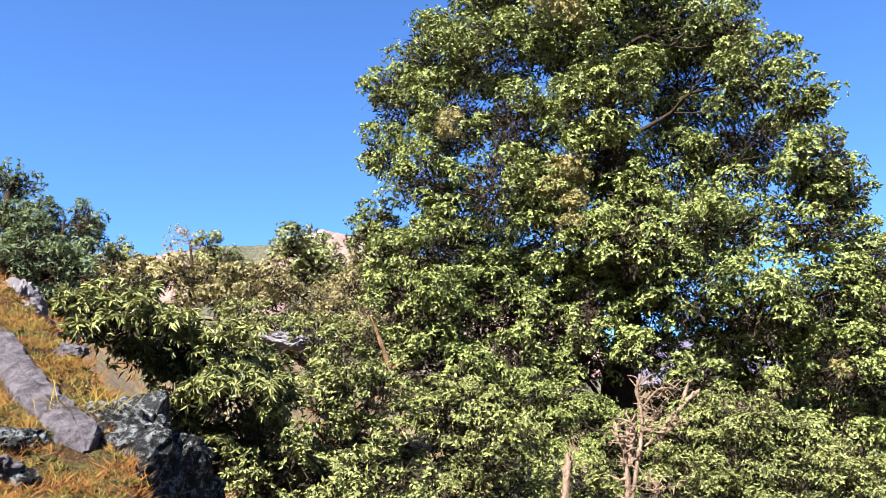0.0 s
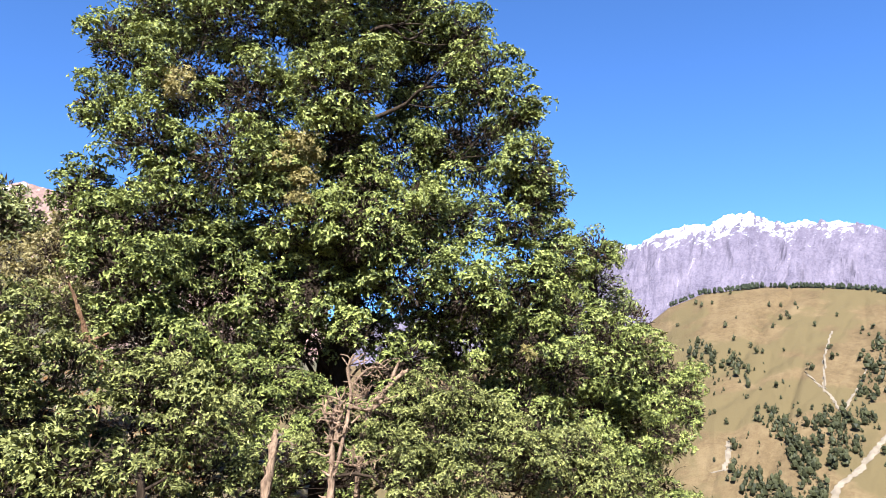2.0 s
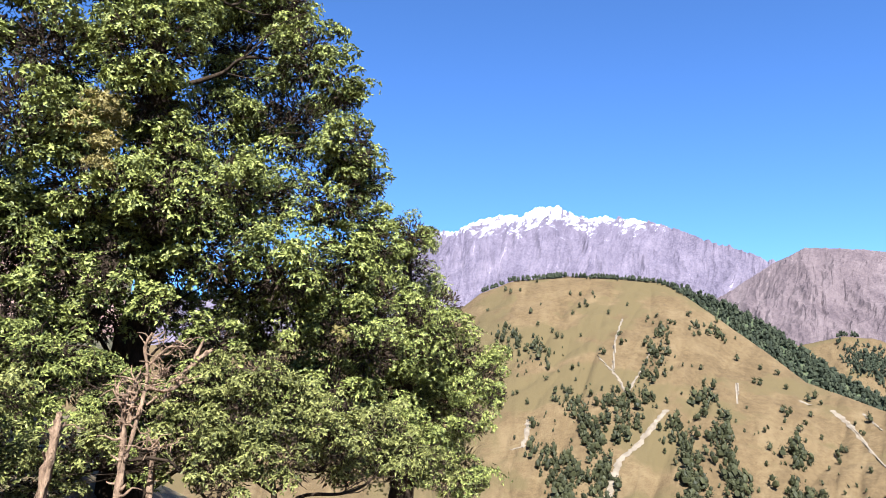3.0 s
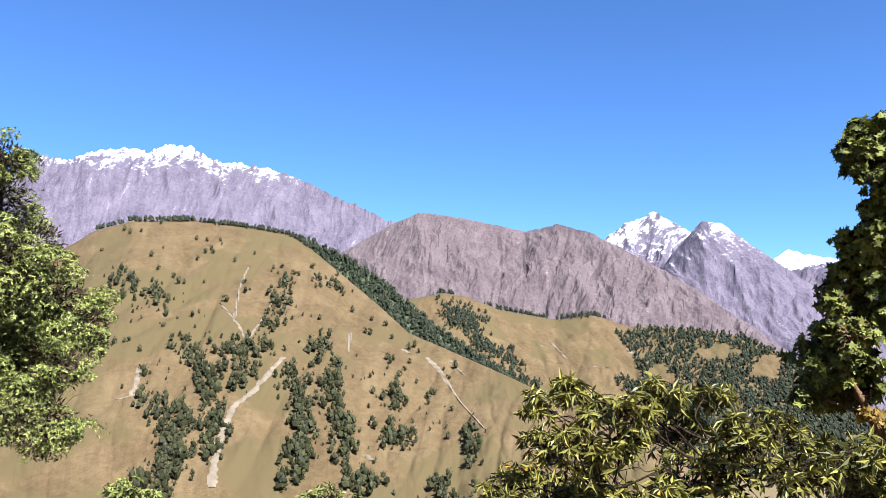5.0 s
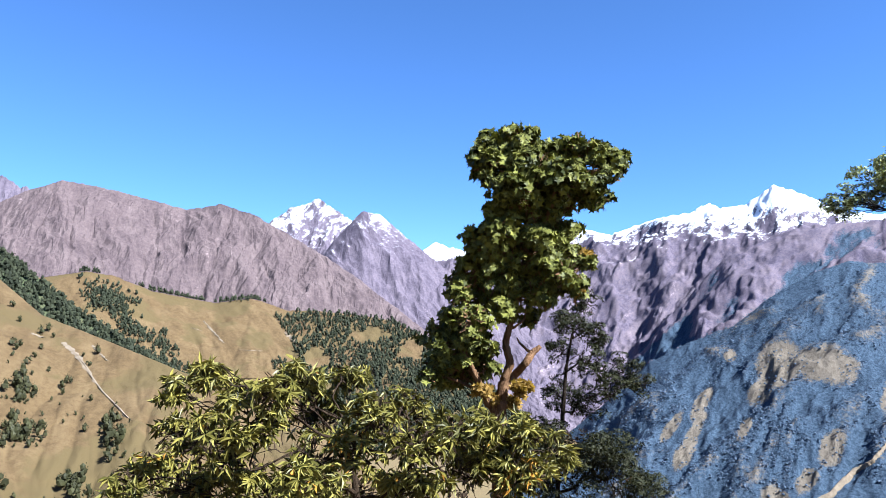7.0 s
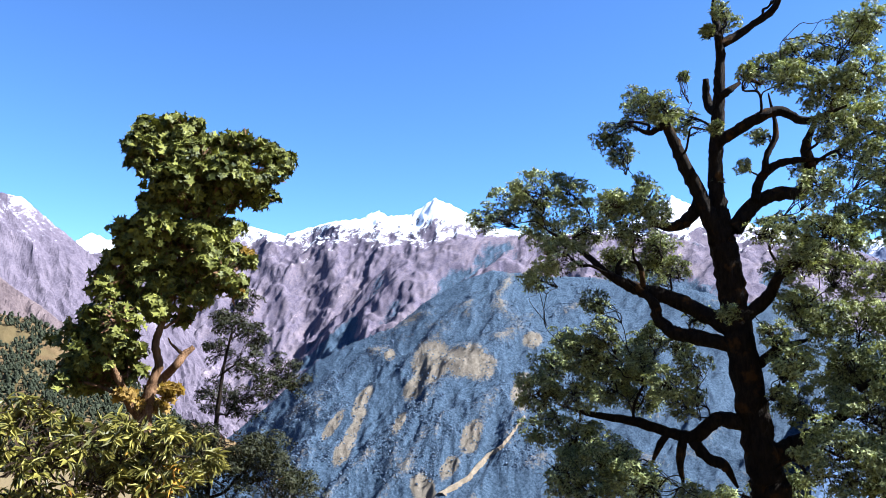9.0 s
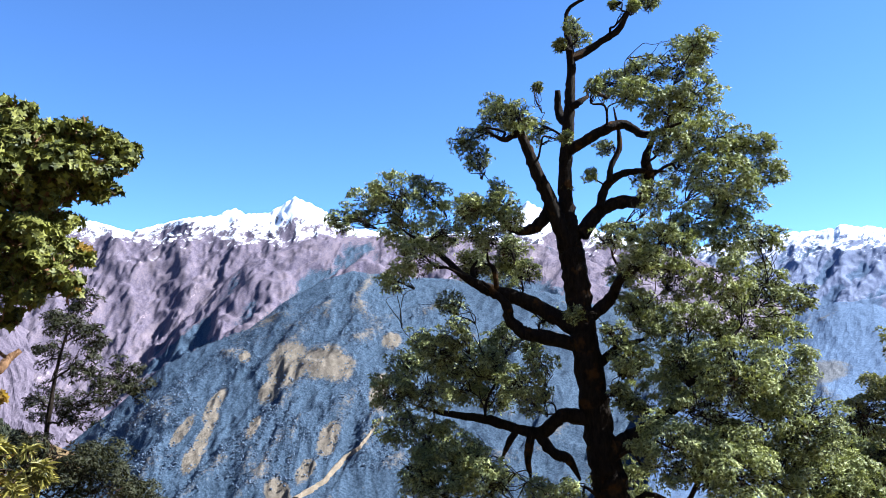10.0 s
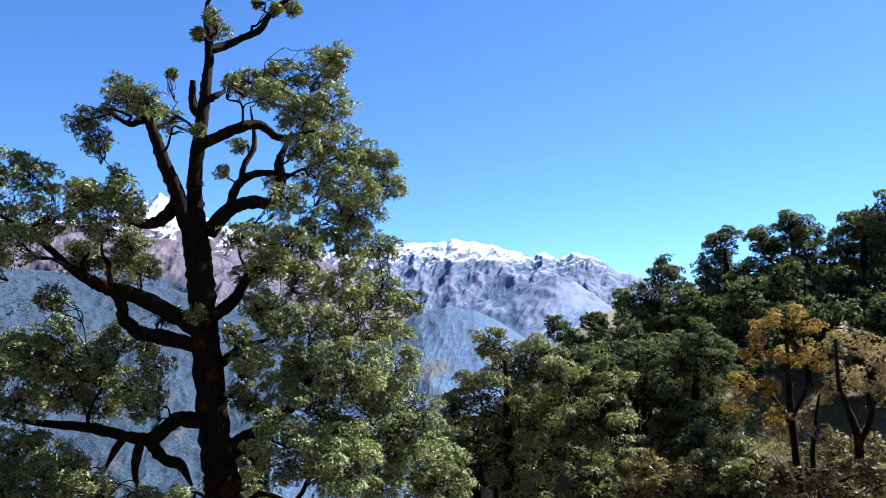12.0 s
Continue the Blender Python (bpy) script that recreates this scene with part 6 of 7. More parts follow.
brush = plant("bush", (173.5, 38.5), "reddish-brown leafless brush on the forest floor", ((-0.6, 0.2, 0.7, 0.7), (0.5, -0.3, 0.9, 0.75), (0.0, 0.4, 1.4, 0.6), (1.2, 0.1, 0.6, 0.6)), LEAF_SCRUB, BARK_BROWN, "bush", "brush under the trees", seed=83,
              leaf=LEAF_PLAIN, size=(0.12, 0.06), rosettes=24, per=4, core=160, shade=0.2, twigs=9, twig=0.016)
brush_rng = np.random.default_rng(84)
for k in range(40):
    bearing, dist = brush_rng.uniform(161, 184), brush_rng.uniform(34, 52)
    x, y = dist * math.sin(radians(bearing)), dist * math.cos(radians(bearing))
    copy = copy_thing(brush, pose(x, y, float(ground_z(x, y)) - 0.1, 0, 0, brush_rng.uniform(0, 360)))
    copy.scale = (brush_rng.uniform(0.8, 1.6),) * 3


# ---- trees on the far hills ----
BALL = bmesh.new()
bmesh.ops.create_icosphere(BALL, subdivisions=1, radius=1)
BALL_V, BALL_F = np.array([v.co for v in BALL.verts]), np.array([[v.index for v in f.verts] for f in BALL.faces])
BALL.free()


def far_tree(rng, leaves, tall, wide, lumps=2):
    """Verts and triangles of a small far tree: lumpy leaf masses with loose sprays round them."""
    verts, faces, n = [], [], 0
    for lump in range(lumps):
        v = BALL_V * rng.uniform(0.6, 1.25, (len(BALL_V), 1)) * (wide * 0.38, wide * 0.38, tall * 0.29)
        v = v + (rng.normal() * wide * 0.14, rng.normal() * wide * 0.14, tall * ((0.38, 0.66)[lump] if lumps > 1 else 0.42))
        verts.append(v * (1 - 0.2 * lump) + (0, 0, 0.2 * lump * tall * 0.66))
        faces.append(BALL_F + n)
        n += len(v)
    way = rng.normal(size=(leaves, 3))
    way /= np.linalg.norm(way, axis=1, keepdims=True)
    at = way * (wide * 0.38, wide * 0.38, tall * 0.4) * rng.uniform(0.7, 1.1, (leaves, 1)) + (0, 0, tall * 0.52)
    m = frames_from(way + rng.normal(size=way.shape) * 0.7, rng.uniform(0, 6, leaves))
    shape, tri = LEAF_PLAIN
    v = np.einsum("nij,nkj->nki", m, shape[None] * rng.uniform(0.14, 0.27, (leaves, 1, 1)) * wide * np.array((1, 0.75, 1))) + at[:, None]
    verts.append(v.reshape(-1, 3))
    faces.append(((np.arange(leaves) * 3)[:, None, None] + np.array(tri)[None]).reshape(-1, 3) + n)
    return np.concatenate(verts), np.concatenate(faces)


def wood_of(name, places, sizes, mat, label, rng, leaves=24, slim=0.62, lumps=2):
    """Many far trees as one wood."""
    kinds = [far_tree(rng, leaves, 1.0, slim * rng.uniform(0.8, 1.25), lumps) for _ in range(8)]
    verts, faces, n = [], [], 0
    for p, s in zip(places, sizes):
        v, f = kinds[int(rng.integers(8))]
        a = rng.uniform(0, 6.28)
        turn_z = np.array(((math.cos(a), -math.sin(a), 0), (math.sin(a), math.cos(a), 0), (0, 0, 1)))
        verts.append(v @ turn_z.T * s + p)
        faces.append(f + n)
        n += len(v)
    ob = new(name, mesh_from(name, np.concatenate(verts), [np.concatenate(faces)], mat))
    return tagged(ob, label, "wood", kind="stuff")


LEAF_FAR = leaf_material("far_tree_leaf", (0.015, 0.0155, 0.0065), (0.042, 0.041, 0.0165), (0.0461, 0.0364, 0.0147), 0.1, 0.6, 0.1)
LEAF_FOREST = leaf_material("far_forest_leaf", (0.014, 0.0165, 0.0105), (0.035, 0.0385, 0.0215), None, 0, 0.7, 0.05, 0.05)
# leaf tone paled to blue: valley haze laid into the colour
LEAF_SPUR_HAZED = leaf_material("hazed_valley_forest_leaf", (0.045, 0.063, 0.094), (0.07, 0.094, 0.13), None, 0, 0.7, 0.05)
rng = np.random.default_rng(5)


def band(face, spots, sizes, course, count, low, high):
    """Trees along a gully from one bearing and angle to another, thinning out sideways."""
    b0, e0, b1, e1, wide = course
    for _ in range(int(count * wide * (0.6 + math.hypot(b1 - b0, e1 - e0)))):
        t = rng.random()
        spots.append(face.place(b0 + (b1 - b0) * t + rng.normal() * wide * 0.47, e0 + (e1 - e0) * t + rng.normal() * wide * 0.47))
        sizes.append(low + (high - low) * rng.random() ** 1.4)


spots, sizes = [], []
for course in HILL_BANDS:
    band(HILL, spots, sizes, course, 17, 3, 12)
for _ in range(260):
    b0, up = rng.uniform(37, 66), rng.uniform(0.03, 0.62)
    p = HILL.spot(b0, up)
    if fractal(p[0] / 60, p[1] / 60, 71, 3) > 0.47:
        spots.append(p)
        sizes.append(rng.uniform(2.0, 5.5))
wood_of("hillside_wood", spots, sizes, LEAF_FAR, "clumps of dark green trees in the hill's gullies", rng)
spots, sizes = [], []
for _ in range(420):
    b0 = 37.5 + 34 * rng.random() ** 1.1
    spots.append(HILL_BACK.spot(b0, rng.uniform(0.6, 1.0)) if b0 > 44 else HILL.spot(b0, 1.0))
    sizes.append(rng.uniform(6, 12) if b0 > 44 else rng.uniform(4, 9))
for _ in range(190):
    spots.append(HILL.spot(rng.uniform(40, 52.5), rng.uniform(0.99, 1.0)))
    sizes.append(rng.uniform(4, 9))
for _ in range(2400):
    spots.append(HILL_BACK.spot(rng.uniform(45, 73), 1 - 0.3 * rng.random() ** 1.3))
    sizes.append(rng.uniform(6, 13))
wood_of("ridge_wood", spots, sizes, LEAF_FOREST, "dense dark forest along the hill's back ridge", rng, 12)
spots, sizes = [], []
for course in FAR_BANDS:
    band(HILL2, spots, sizes, course, 62, 5, 12)
for _ in range(5600):
    b0, up = rng.uniform(74.5, 95), rng.random()
    p = HILL2.spot(b0, up)
    el = math.degrees(math.atan2(p[2] - EYE_Z, math.hypot(p[0], p[1])))
    glade = min(math.hypot((b0 - gb) / gw, (el - ge) / gh) for gb, ge, gw, gh in GLADES)
    ragged = fractal(p[0] / 45, p[1] / 45, 77, 4)
    if glade + 1.6 * (ragged - 0.5) > 0.95 and b0 + 0.45 * el + 6 * (ragged - 0.5) > 75.9:
        spots.append(p)
        sizes.append(rng.uniform(6, 12))
wood_of("far_hill_wood", spots, sizes, LEAF_FOREST, "dark forest on the flank of the farther hill", rng, 8)
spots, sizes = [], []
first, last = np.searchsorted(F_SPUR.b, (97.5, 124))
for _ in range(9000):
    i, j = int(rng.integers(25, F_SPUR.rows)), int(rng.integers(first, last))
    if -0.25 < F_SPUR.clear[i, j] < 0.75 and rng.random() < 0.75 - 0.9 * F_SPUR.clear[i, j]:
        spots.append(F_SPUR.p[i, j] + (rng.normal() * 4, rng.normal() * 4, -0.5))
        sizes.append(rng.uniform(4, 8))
wood_of("valley_forest", spots, sizes, LEAF_SPUR_HAZED, "trees along the meadows across the valley, tinted blue for haze", rng, 2, 1.0, 1)

# single trees standing apart on the grass
solo = []
for k in range(3):
    root = new("hill_tree")
    tagged(root, "small dark green tree alone on the dry hill", "tree", "single trees on the grassy hill")
    v, f = far_tree(rng, 60, 7.0, 5.0)
    part("crown", mesh_from("hill_tree_crown", v, [f], LEAF_FAR), root)
    part("trunk", limb_mesh("hill_tree_trunk", [smooth_line([(0, 0, -0.8, 0.3), (0.1, 0, 2, 0.22), (0, 0.1, 5, 0.08)], 3)], 6, BARK_BROWN, rng), root)
    solo.append(root)
for k in range(95):
    b0 = rng.uniform(38, 64)
    p = HILL.spot(b0, rng.uniform(0.35, 0.97))
    m = Matrix.Translation(p) @ Matrix.Rotation(rng.uniform(0, 6.28), 4, "Z")
    if k < 3:
        solo[k].matrix_world = m
    else:
        copy = copy_thing(solo[k % 3], m)
        copy.scale = (rng.uniform(0.5, 1.25),) * 3

# landslide scars and the river bed
for scar in (SCAR_A, SCAR_B, SCAR_C, SCAR_D, SCAR_E, SCAR_F, SCAR_G, SCAR_H, SCAR_I, SCAR_K):
    HILL.strip("landslide_scar", scar, M_SCREE, "pale bare landslide scar on the grass slope", 0.8)
for scar in FAR_SCARS:
    HILL2.strip("landslide_scar", scar, M_SCREE, "pale bare earth slip on the farther hill", 0.8)
F_SPUR.strip("river_bed", RIVER, M_SCREE, "pale stony river bed in the valley", 7.0)

# ---- the shaded wood ----
def skyline(bearing):
    return np.interp(bearing, (148, 155, 160, 164, 168, 172, 182), (-8, -4.5, -1.5, 0.0, 2.2, 4.5, 5.5))


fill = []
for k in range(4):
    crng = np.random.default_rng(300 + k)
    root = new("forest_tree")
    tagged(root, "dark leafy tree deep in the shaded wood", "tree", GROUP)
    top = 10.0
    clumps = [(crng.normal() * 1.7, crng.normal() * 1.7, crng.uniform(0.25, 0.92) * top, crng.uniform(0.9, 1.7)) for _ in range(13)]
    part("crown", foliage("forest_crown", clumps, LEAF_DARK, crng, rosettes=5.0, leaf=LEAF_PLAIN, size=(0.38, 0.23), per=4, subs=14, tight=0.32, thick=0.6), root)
    # the same dark slivers, added as shade within the crown
    part("shade_twig", shade_twigs("forest_shade_twig", clumps, BARK_OAK, crng, 60, 0.5), root)
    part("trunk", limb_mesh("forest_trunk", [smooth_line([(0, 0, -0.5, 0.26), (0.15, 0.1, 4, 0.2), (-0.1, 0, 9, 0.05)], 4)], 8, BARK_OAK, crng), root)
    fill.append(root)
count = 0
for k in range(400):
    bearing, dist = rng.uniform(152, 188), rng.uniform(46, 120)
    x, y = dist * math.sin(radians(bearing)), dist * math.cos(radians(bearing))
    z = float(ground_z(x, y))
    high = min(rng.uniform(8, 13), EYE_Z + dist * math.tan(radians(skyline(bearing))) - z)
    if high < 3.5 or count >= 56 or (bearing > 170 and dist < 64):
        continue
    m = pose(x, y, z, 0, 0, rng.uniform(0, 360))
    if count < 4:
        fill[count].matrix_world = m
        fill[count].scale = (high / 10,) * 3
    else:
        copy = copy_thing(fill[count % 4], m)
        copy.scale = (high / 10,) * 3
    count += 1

# ---- the rocky bank ----
ROCK, tree, bsdf = material("lichened_rock")
tone = ramp(tree, noise_at(tree, 3, 8, 0.65), (0.3, (0.0504, 0.042, 0.0403)), (0.55, (0.126, 0.105, 0.101)), (0.75, (0.21, 0.185, 0.176)))
tone = mix(tree, ramp(tree, noise_at(tree, 11, 5, 0.6), (0.6, (0, 0, 0)), (0.66, (0.84, 0.84, 0.84))), tone, (0.252, 0.252, 0.227))
tree.links.new(tone, bsdf.inputs["Base Color"])
bsdf.inputs["Roughness"].default_value = 0.92
bsdf.inputs["Specular IOR Level"].default_value = 0.06
bump(tree, bsdf, noise_at(tree, 9, 9, 0.7), 1.0, 0.06)
# near-black base paints the face's shade in; the pale spots are lichen
ROCK_BLACK, tree, bsdf = material("shaded_black_rock")
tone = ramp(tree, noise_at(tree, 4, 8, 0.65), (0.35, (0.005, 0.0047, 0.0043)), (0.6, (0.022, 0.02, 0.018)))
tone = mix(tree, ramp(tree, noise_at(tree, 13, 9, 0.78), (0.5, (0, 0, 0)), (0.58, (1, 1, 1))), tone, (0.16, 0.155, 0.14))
tree.links.new(tone, bsdf.inputs["Base Color"])
bsdf.inputs["Roughness"].default_value = 0.8
bsdf.inputs["Specular IOR Level"].default_value = 0.06
bump(tree, bsdf, noise_at(tree, 9, 9, 0.75), 1.0, 0.08)


def rock(name, place, size, turn_deg, seed, mat, label, rough=0.26):
    """A weathered boulder, split along flat planes."""
    bm = bmesh.new()
    bmesh.ops.create_icosphere(bm, subdivisions=5, radius=1)
    r = random.Random(seed)
    cuts = [(Vector((r.uniform(-1, 1), r.uniform(-1, 1), r.uniform(-0.6, 1))).normalized(), r.uniform(0.45, 0.8)) for _ in range(9)]
    for v in bm.verts:
        p = v.co * 1.0
        for n, d in cuts:
            over = p.dot(n) - d
            if over > 0:
                p = p - n * over * 0.8
        p = p + v.co * (noise.fractal(v.co * 1.8 + Vector((seed, 0, 0)), 0.8, 2.1, 7) * rough)
        v.co = Vector((p.x * size[0], p.y * size[1], p.z * size[2]))
    me = bpy.data.meshes.new(name)
    bm.to_mesh(me)
    bm.free()
    me.materials.append(mat)
    ob = new(name, me)
    ob.matrix_world = pose(*place, *turn_deg)
    return tagged(ob, label, "rock")


BANK, tree, bsdf = material("bank_moss_and_litter")
litter = ramp(tree, noise_at(tree, 2.3, 9, 0.7), (0.34, (0.0168, 0.0109, 0.00672)), (0.46, (0.084, 0.042, 0.0151)), (0.55, (0.109, 0.084, 0.0252)), (0.68, (0.063, 0.0672, 0.0168)))
tree.links.new(mix(tree, ramp(tree, noise_at(tree, 30, 6, 0.7), (0.38, (0.2, 0.2, 0.2)), (0.6, (1, 1, 1))), (0.015, 0.01, 0.006), litter), bsdf.inputs["Base Color"])
bsdf.inputs["Roughness"].default_value = 0.95
bsdf.inputs["Specular IOR Level"].default_value = 0.06
bump(tree, bsdf, noise_at(tree, 20, 9, 0.75), 1.0, 0.1)


def bank_edge(r):
    return np.interp(r, (4, 6.5, 8, 10, 12, 14), (-16, -18, -20.5, -24.5, -27.5, -30))


def bank_z(bearing, r):
    x, y = r * np.sin(np.radians(bearing)), r * np.cos(np.radians(bearing))
    top = 1.1 + (r - 6) * 0.4 + 0.35 * (fractal(x * 0.9, y * 0.9, 33, 5, 0.55) - 0.5)
    base = ground_z(x, y) - 0.3
    k = np.clip((bank_edge(r) - bearing) / 1.6, 0, 1) * np.clip((r - 4.2) / 1.6, 0, 1) * np.clip((15 - r) / 1.5, 0, 1)
    k = k * k * (3 - 2 * k)
    return base + np.maximum(top - base, 0) * k


bb, rr = np.meshgrid(np.linspace(-62, -14, 200), np.linspace(4, 15.5, 110))
bz = bank_z(bb, rr)
bank = new("grassy_bank", mesh_from("grassy_bank", np.stack([rr * np.sin(np.radians(bb)), rr * np.cos(np.radians(bb)), bz], -1).reshape(-1, 3), [grid_faces(110, 200)], BANK, True))
tagged(bank, "rocky bank overgrown with dry grass", "bank", kind="structure")
rock("rock", ROCK_TOP_AT, (0.75, 0.6, 0.55), (8, 6, 20), 3, ROCK, "grey weathered boulder on top of the bank")


def on_face(bearing, el, lift=0.0):
    """Where a line of sight meets the bank."""
    r = np.linspace(5, 14, 400)
    hit = bank_z(bearing + 0 * r, r) >= EYE_Z + r * math.tan(radians(el))
    r0 = float(r[int(np.argmax(hit))]) if hit.any() else 9.0
    return Vector((r0 * math.sin(radians(bearing)), r0 * math.cos(radians(bearing)), EYE_Z + r0 * math.tan(radians(el)) + lift))


SLAB, tree, bsdf = material("pale_lilac_rock")
tone = ramp(tree, noise_at(tree, 5, 8, 0.7), (0.36, (0.035, 0.028, 0.027)), (0.5, (0.085, 0.068, 0.067)), (0.66, (0.14, 0.116, 0.112)))
tree.links.new(tone, bsdf.inputs["Base Color"])
bsdf.inputs["Roughness"].default_value = 0.92
bsdf.inputs["Specular IOR Level"].default_value = 0.06
bump(tree, bsdf, noise_at(tree, 9, 9, 0.75), 1.0, 0.09)


def bedded_slab(course, half, thick, seed):
    """A long flat-topped slab that follows a line down the bank, with broken edges and bedding steps."""
    line = smooth_line([(*on_face(*p), 1.0) for p in course], 24)[:, :3]
    n = len(line)
    way = np.gradient(line, axis=0)
    way /= np.linalg.norm(way, axis=1, keepdims=True)
    side = np.cross(way, (0.0, -0.35, 1.0))
    side /= np.linalg.norm(side, axis=1, keepdims=True)
    upward = np.cross(side, way)
    upward *= np.sign(upward[:, 2:])
    t = np.arange(n) * 0.12
    taper = np.clip(np.minimum(np.arange(n), np.arange(n)[::-1]) / 14.0, 0.04, 1) ** 0.6
    verts = []
    for k, (u, h) in enumerate(((-1.0, -0.6), (-1.0, 0.55), (-0.86, 0.92), (-0.45, 1.0), (-0.05, 1.05), (0.0, 0.86), (0.4, 0.9), (0.8, 0.82), (1.0, 0.45), (1.0, -0.6))):
        edge = half * taper * (1 + 0.9 * (fractal(t * 1.6, t * 0 + (3 if u < 0 else 9), seed, 5, 0.62) - 0.5))
        lift = thick * taper * (h + 0.9 * (fractal(t * 2.3, t * 0 + k * 0.37, seed + 5, 4, 0.6) - 0.5))
        verts.append(line + side * (u * edge)[:, None] + upward * lift[:, None])
    ob = new("rock", mesh_from("rock", np.stack(verts, 1).reshape(-1, 3), [grid_faces(n, 10)], SLAB))
    return tagged(ob, "long pale lilac-grey rock slab bedded in the bank", "rock")


bedded_slab(SLAB_LINE, 0.15, 0.12, 5)
for k, (bearing, el) in enumerate(STONES):
    s = (0.16, 0.22, 0.13, 0.2, 0.12, 0.15)[k % 6]
    rock("rock", on_face(bearing, el), (s * 1.3, s, s * 0.8), (0, 8, 40 * k), 60 + k, (SLAB, ROCK_BLACK, ROCK)[k % 3], "small weathered rock showing through the bank's grass")
rock("rock", ROCK_DARK_AT, (0.75, 0.6, 0.62), (0, 10, 30), 8, ROCK_BLACK, "lichen-spotted rock face below the bank, coloured dark as shaded")
rock("rock", ROCK_DARK2_AT, (0.6, 0.5, 0.6), (0, 0, 70), 9, ROCK_BLACK, "lichen-spotted rock face below the bank, coloured dark as shaded")
rock("rock", ROCK_LOW_AT, (0.4, 0.4, 0.3), (0, 0, 10), 12, ROCK, "grey rock at the foot of the bank")
rock("rock", ROCK_UP_AT, (0.8, 0.6, 0.3), (0, 8, 20), 11, ROCK, "flat grey rock among scrub on the slope")


def tufts(name, spots, mat, rng, blades, length, width, lean, label):
    """Dry grass or fern tufts."""
    n = len(spots) * blades
    base = np.repeat(np.array(spots), blades, 0) + rng.normal(size=(n, 3)) * (0.4 * length, 0.4 * length, 0.01)
    way = rng.normal(size=(n, 3)) * (lean, lean, 0.15) + (0, 0, 0.8)
    m = frames_from(way, rng.uniform(0, 6, n))
    shape, faces = LEAF_OVAL
    bow = shape * (1, 1, 2)
    v = np.einsum("nij,nkj->nki", m, bow[None] * rng.uniform(0.5, 1.2, (n, 1, 1)) * np.array((length, width, width))) + base[:, None]
    f = (np.arange(n) * len(shape))[:, None, None] + np.array(faces)[None]
    return tagged(new(name, mesh_from(name, v.reshape(-1, 3), [f.reshape(-1, 3)], mat)), label, "grass", kind="stuff")


FERN = leaf_material("dry_fern", (0.125, 0.0476, 0.00979), (0.236, 0.105, 0.0224), (0.224, 0.142, 0.0197), 0.3, 0.6)
GRASS = leaf_material("yellow_grass", (0.16, 0.109, 0.0156), (0.288, 0.206, 0.0389), (0.127, 0.126, 0.0156), 0.3, 0.6)


slab_course = [on_face(*SLAB_LINE[k]).lerp(on_face(*SLAB_LINE[k + 1]), t / 6) for k in range(len(SLAB_LINE) - 1) for t in range(7)]


def on_bank(n, seed_rng, over=0.4):
    out = []
    while len(out) < n:
        r0 = seed_rng.uniform(5.2, 14)
        b0 = seed_rng.uniform(-38, -15)
        x, y = r0 * math.sin(radians(b0)), r0 * math.cos(radians(b0))
        bare = min(math.hypot(x - q.x, y - q.y) for q in slab_course)
        if b0 < bank_edge(r0) + over and bare > 0.2:
            out.append((r0 * math.sin(radians(b0)), r0 * math.cos(radians(b0)), float(bank_z(np.array(b0), np.array(r0))) - 0.02))
    return out


tufts("dry_fern", on_bank(1700, rng, 2.2), FERN, rng, 26, 0.12, 0.007, 1.1, "orange-brown dry ferns on the bank")
slope = []
for _ in range(4200):
    b0, r0 = rng.uniform(-36, 4), 11 + 39 * rng.random() ** 1.6
    x, y = r0 * math.sin(radians(b0)), r0 * math.cos(radians(b0))
    slope.append((x, y, float(ground_z(x, y))))
floor = []
for _ in range(5200):
    b0, r0 = rng.uniform(152, 190), 30 + 60 * rng.random()
    x, y = r0 * math.sin(radians(b0)), r0 * math.cos(radians(b0))
    floor.append((x, y, float(ground_z(x, y))))
tufts("forest_undergrowth", floor, LEAF_SCRUB, rng, 12, 0.7, 0.05, 0.8, "brownish undergrowth on the forest floor")
tufts("dry_undergrowth", slope, FERN, rng, 11, 0.26, 0.014, 0.8, "dry brown undergrowth on the slope")
tufts("dry_grass", on_bank(1300, rng), GRASS, rng, 22, 0.09, 0.005, 0.8, "short yellow dry grass on the bank")
MOSS = leaf_material("low_green_herb", (0.0282, 0.0315, 0.00504), (0.0941, 0.0924, 0.0134), (0.188, 0.139, 0.0168), 0.2, 0.6)
tufts("green_herb", on_bank(1600, rng), MOSS, rng, 16, 0.05, 0.026, 1.3, "low green and yellow herbs on the bank")
hang = [tuple(on_face(*HANGING, 0.04) + Vector((0.04 * k, 0.02 * k, 0))) for k in range(5)]
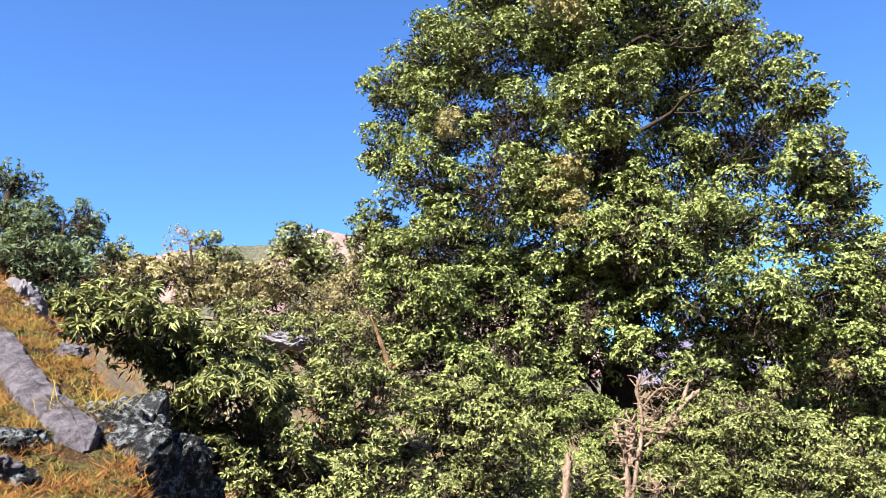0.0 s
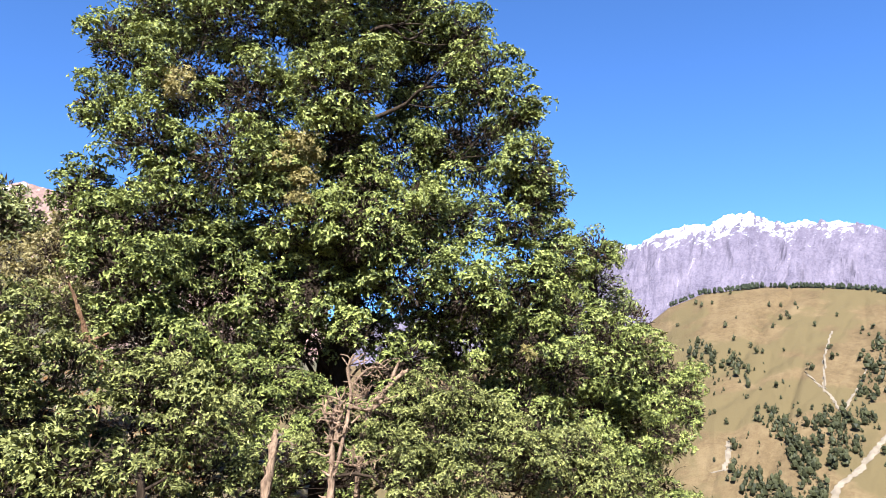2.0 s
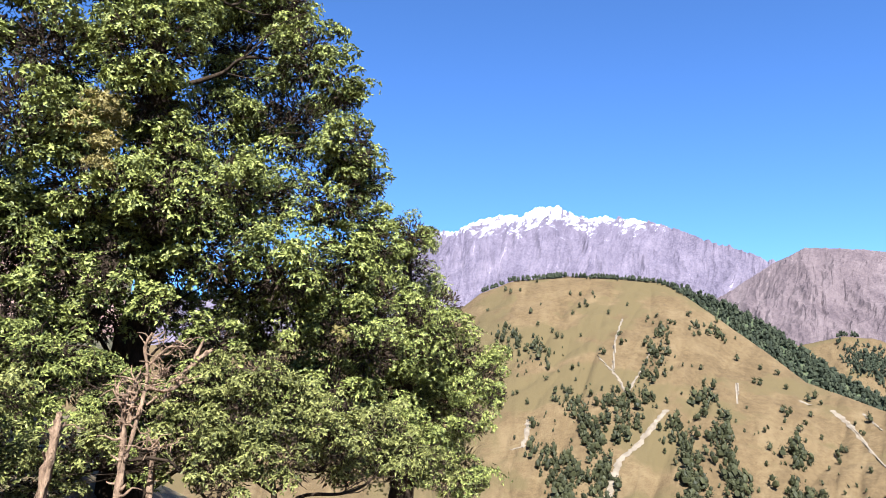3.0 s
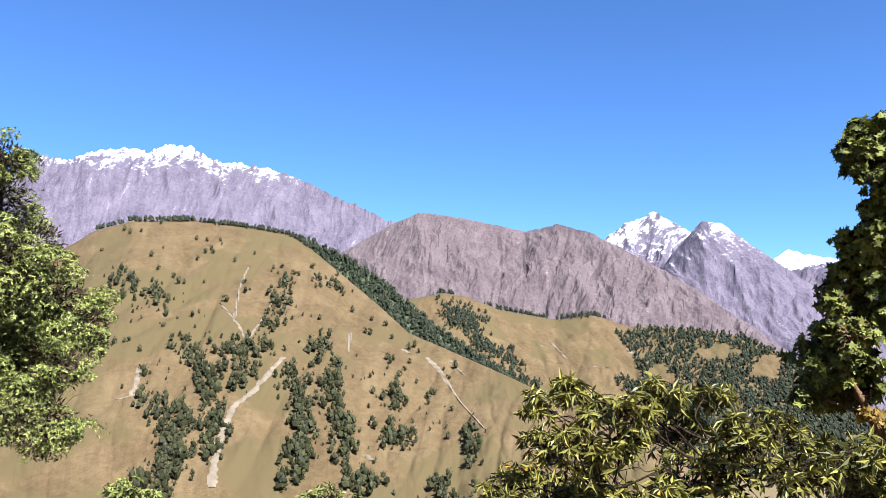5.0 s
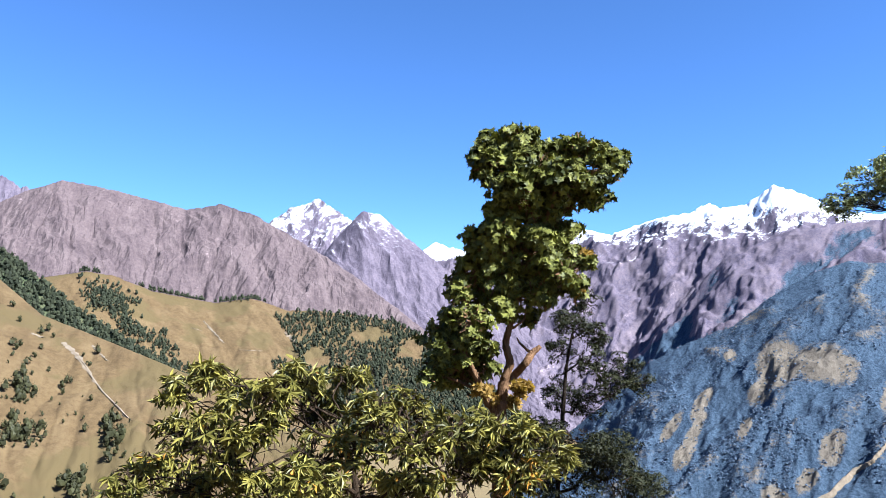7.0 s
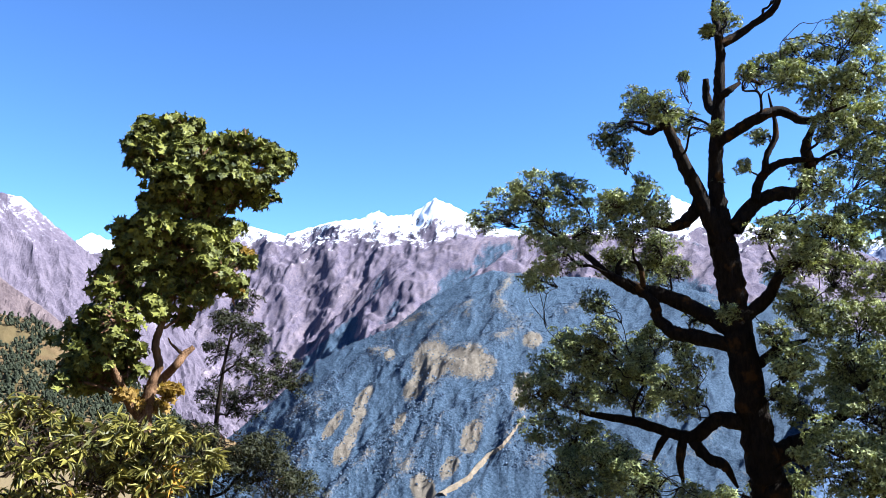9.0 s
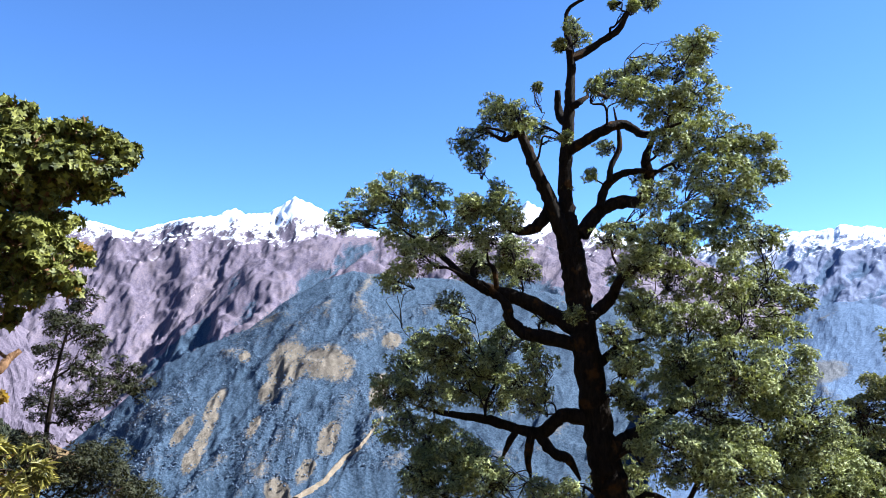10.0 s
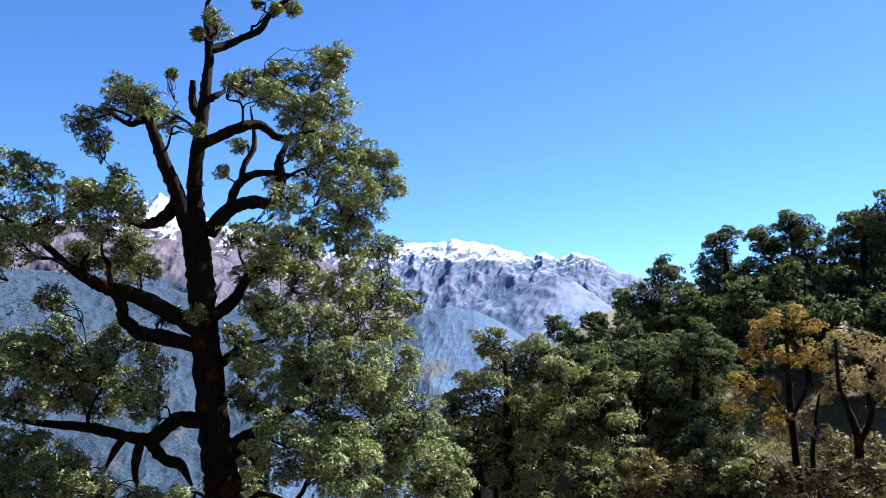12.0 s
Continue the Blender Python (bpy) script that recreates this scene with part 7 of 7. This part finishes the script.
tufts("hanging_grass", hang, GRASS, rng, 22, 0.36, 0.007, 1.1, "long pale grass hanging over the dark rock")


# ---- dead wood ----
def dead_wood(name, at_place, label, trunk, limbs, bark, seed, stubs=0):
    drng = np.random.default_rng(seed)
    root = stand(name, at_place, label, "dead tree")
    part("trunk", limb_mesh("trunk", [smooth_line([(a, 0, h, r) for a, h, r in trunk], 5)], 12, bark, drng, 0.32), root)
    for line in limbs:
        away = np.cumsum(drng.normal(size=len(line)) * 0.06)
        part("limb", limb_mesh("limb", [smooth_line([(a, away[i] if i else 0, h, r) for i, (a, h, r) in enumerate(line)], 4)], 9, bark, drng, 0.28), root)
    bones = [line for line in (trunk, *limbs) if len(line) > 2]
    for _ in range(stubs):
        line = bones[int(drng.integers(len(bones)))]
        k = int(drng.integers(1, len(line)))
        a, h, r = line[k]
        a0, h0, _ = line[k - 1]
        t = drng.random()
        foot = np.array((a0 + (a - a0) * t, 0, h0 + (h - h0) * t))
        if foot[2] > 1:
            tip = foot + drng.normal(size=3) * (0.24, 0.2, 0.14) + (0, 0, 0.1)
            part("stub", limb_mesh("stub", [smooth_line(wander(foot, tip, max(r, 0.02) * 0.7, 0.008, drng, 0.1, 4, 0.15), 2)], 5, bark, drng, 0.2), root)
    return root


dead_wood("dead_tree", SNAG_AT, "broken pale dead tree with short stubs", SNAG_TRUNK, SNAG_LIMBS_A + SNAG_LIMBS_B + SNAG_LIMBS_C, BARK_SNAG, 1, 130)
dead_wood("dead_tree", SNAG2_AT, "brown dead limb leaning among bushes", SNAG2_TRUNK, SNAG2_LIMBS, BARK_SNAG, 2)
dead_wood("tree_stump", STUMP_AT, "splintered reddish-brown tree stump", STUMP_TRUNK, STUMP_LIMBS, BARK_SNAG, 3, 5)
dead_wood("dead_shrub", STEM_A_AT, "thin dark dead stem among bushes", STEM_A_TRUNK, STEM_A_LIMBS, BARK_BROWN, 4)
dead_wood("dead_shrub", STEM_B_AT, "thin pale dead stem on the slope", STEM_B_TRUNK, STEM_B_LIMBS, BARK_GREY, 5)
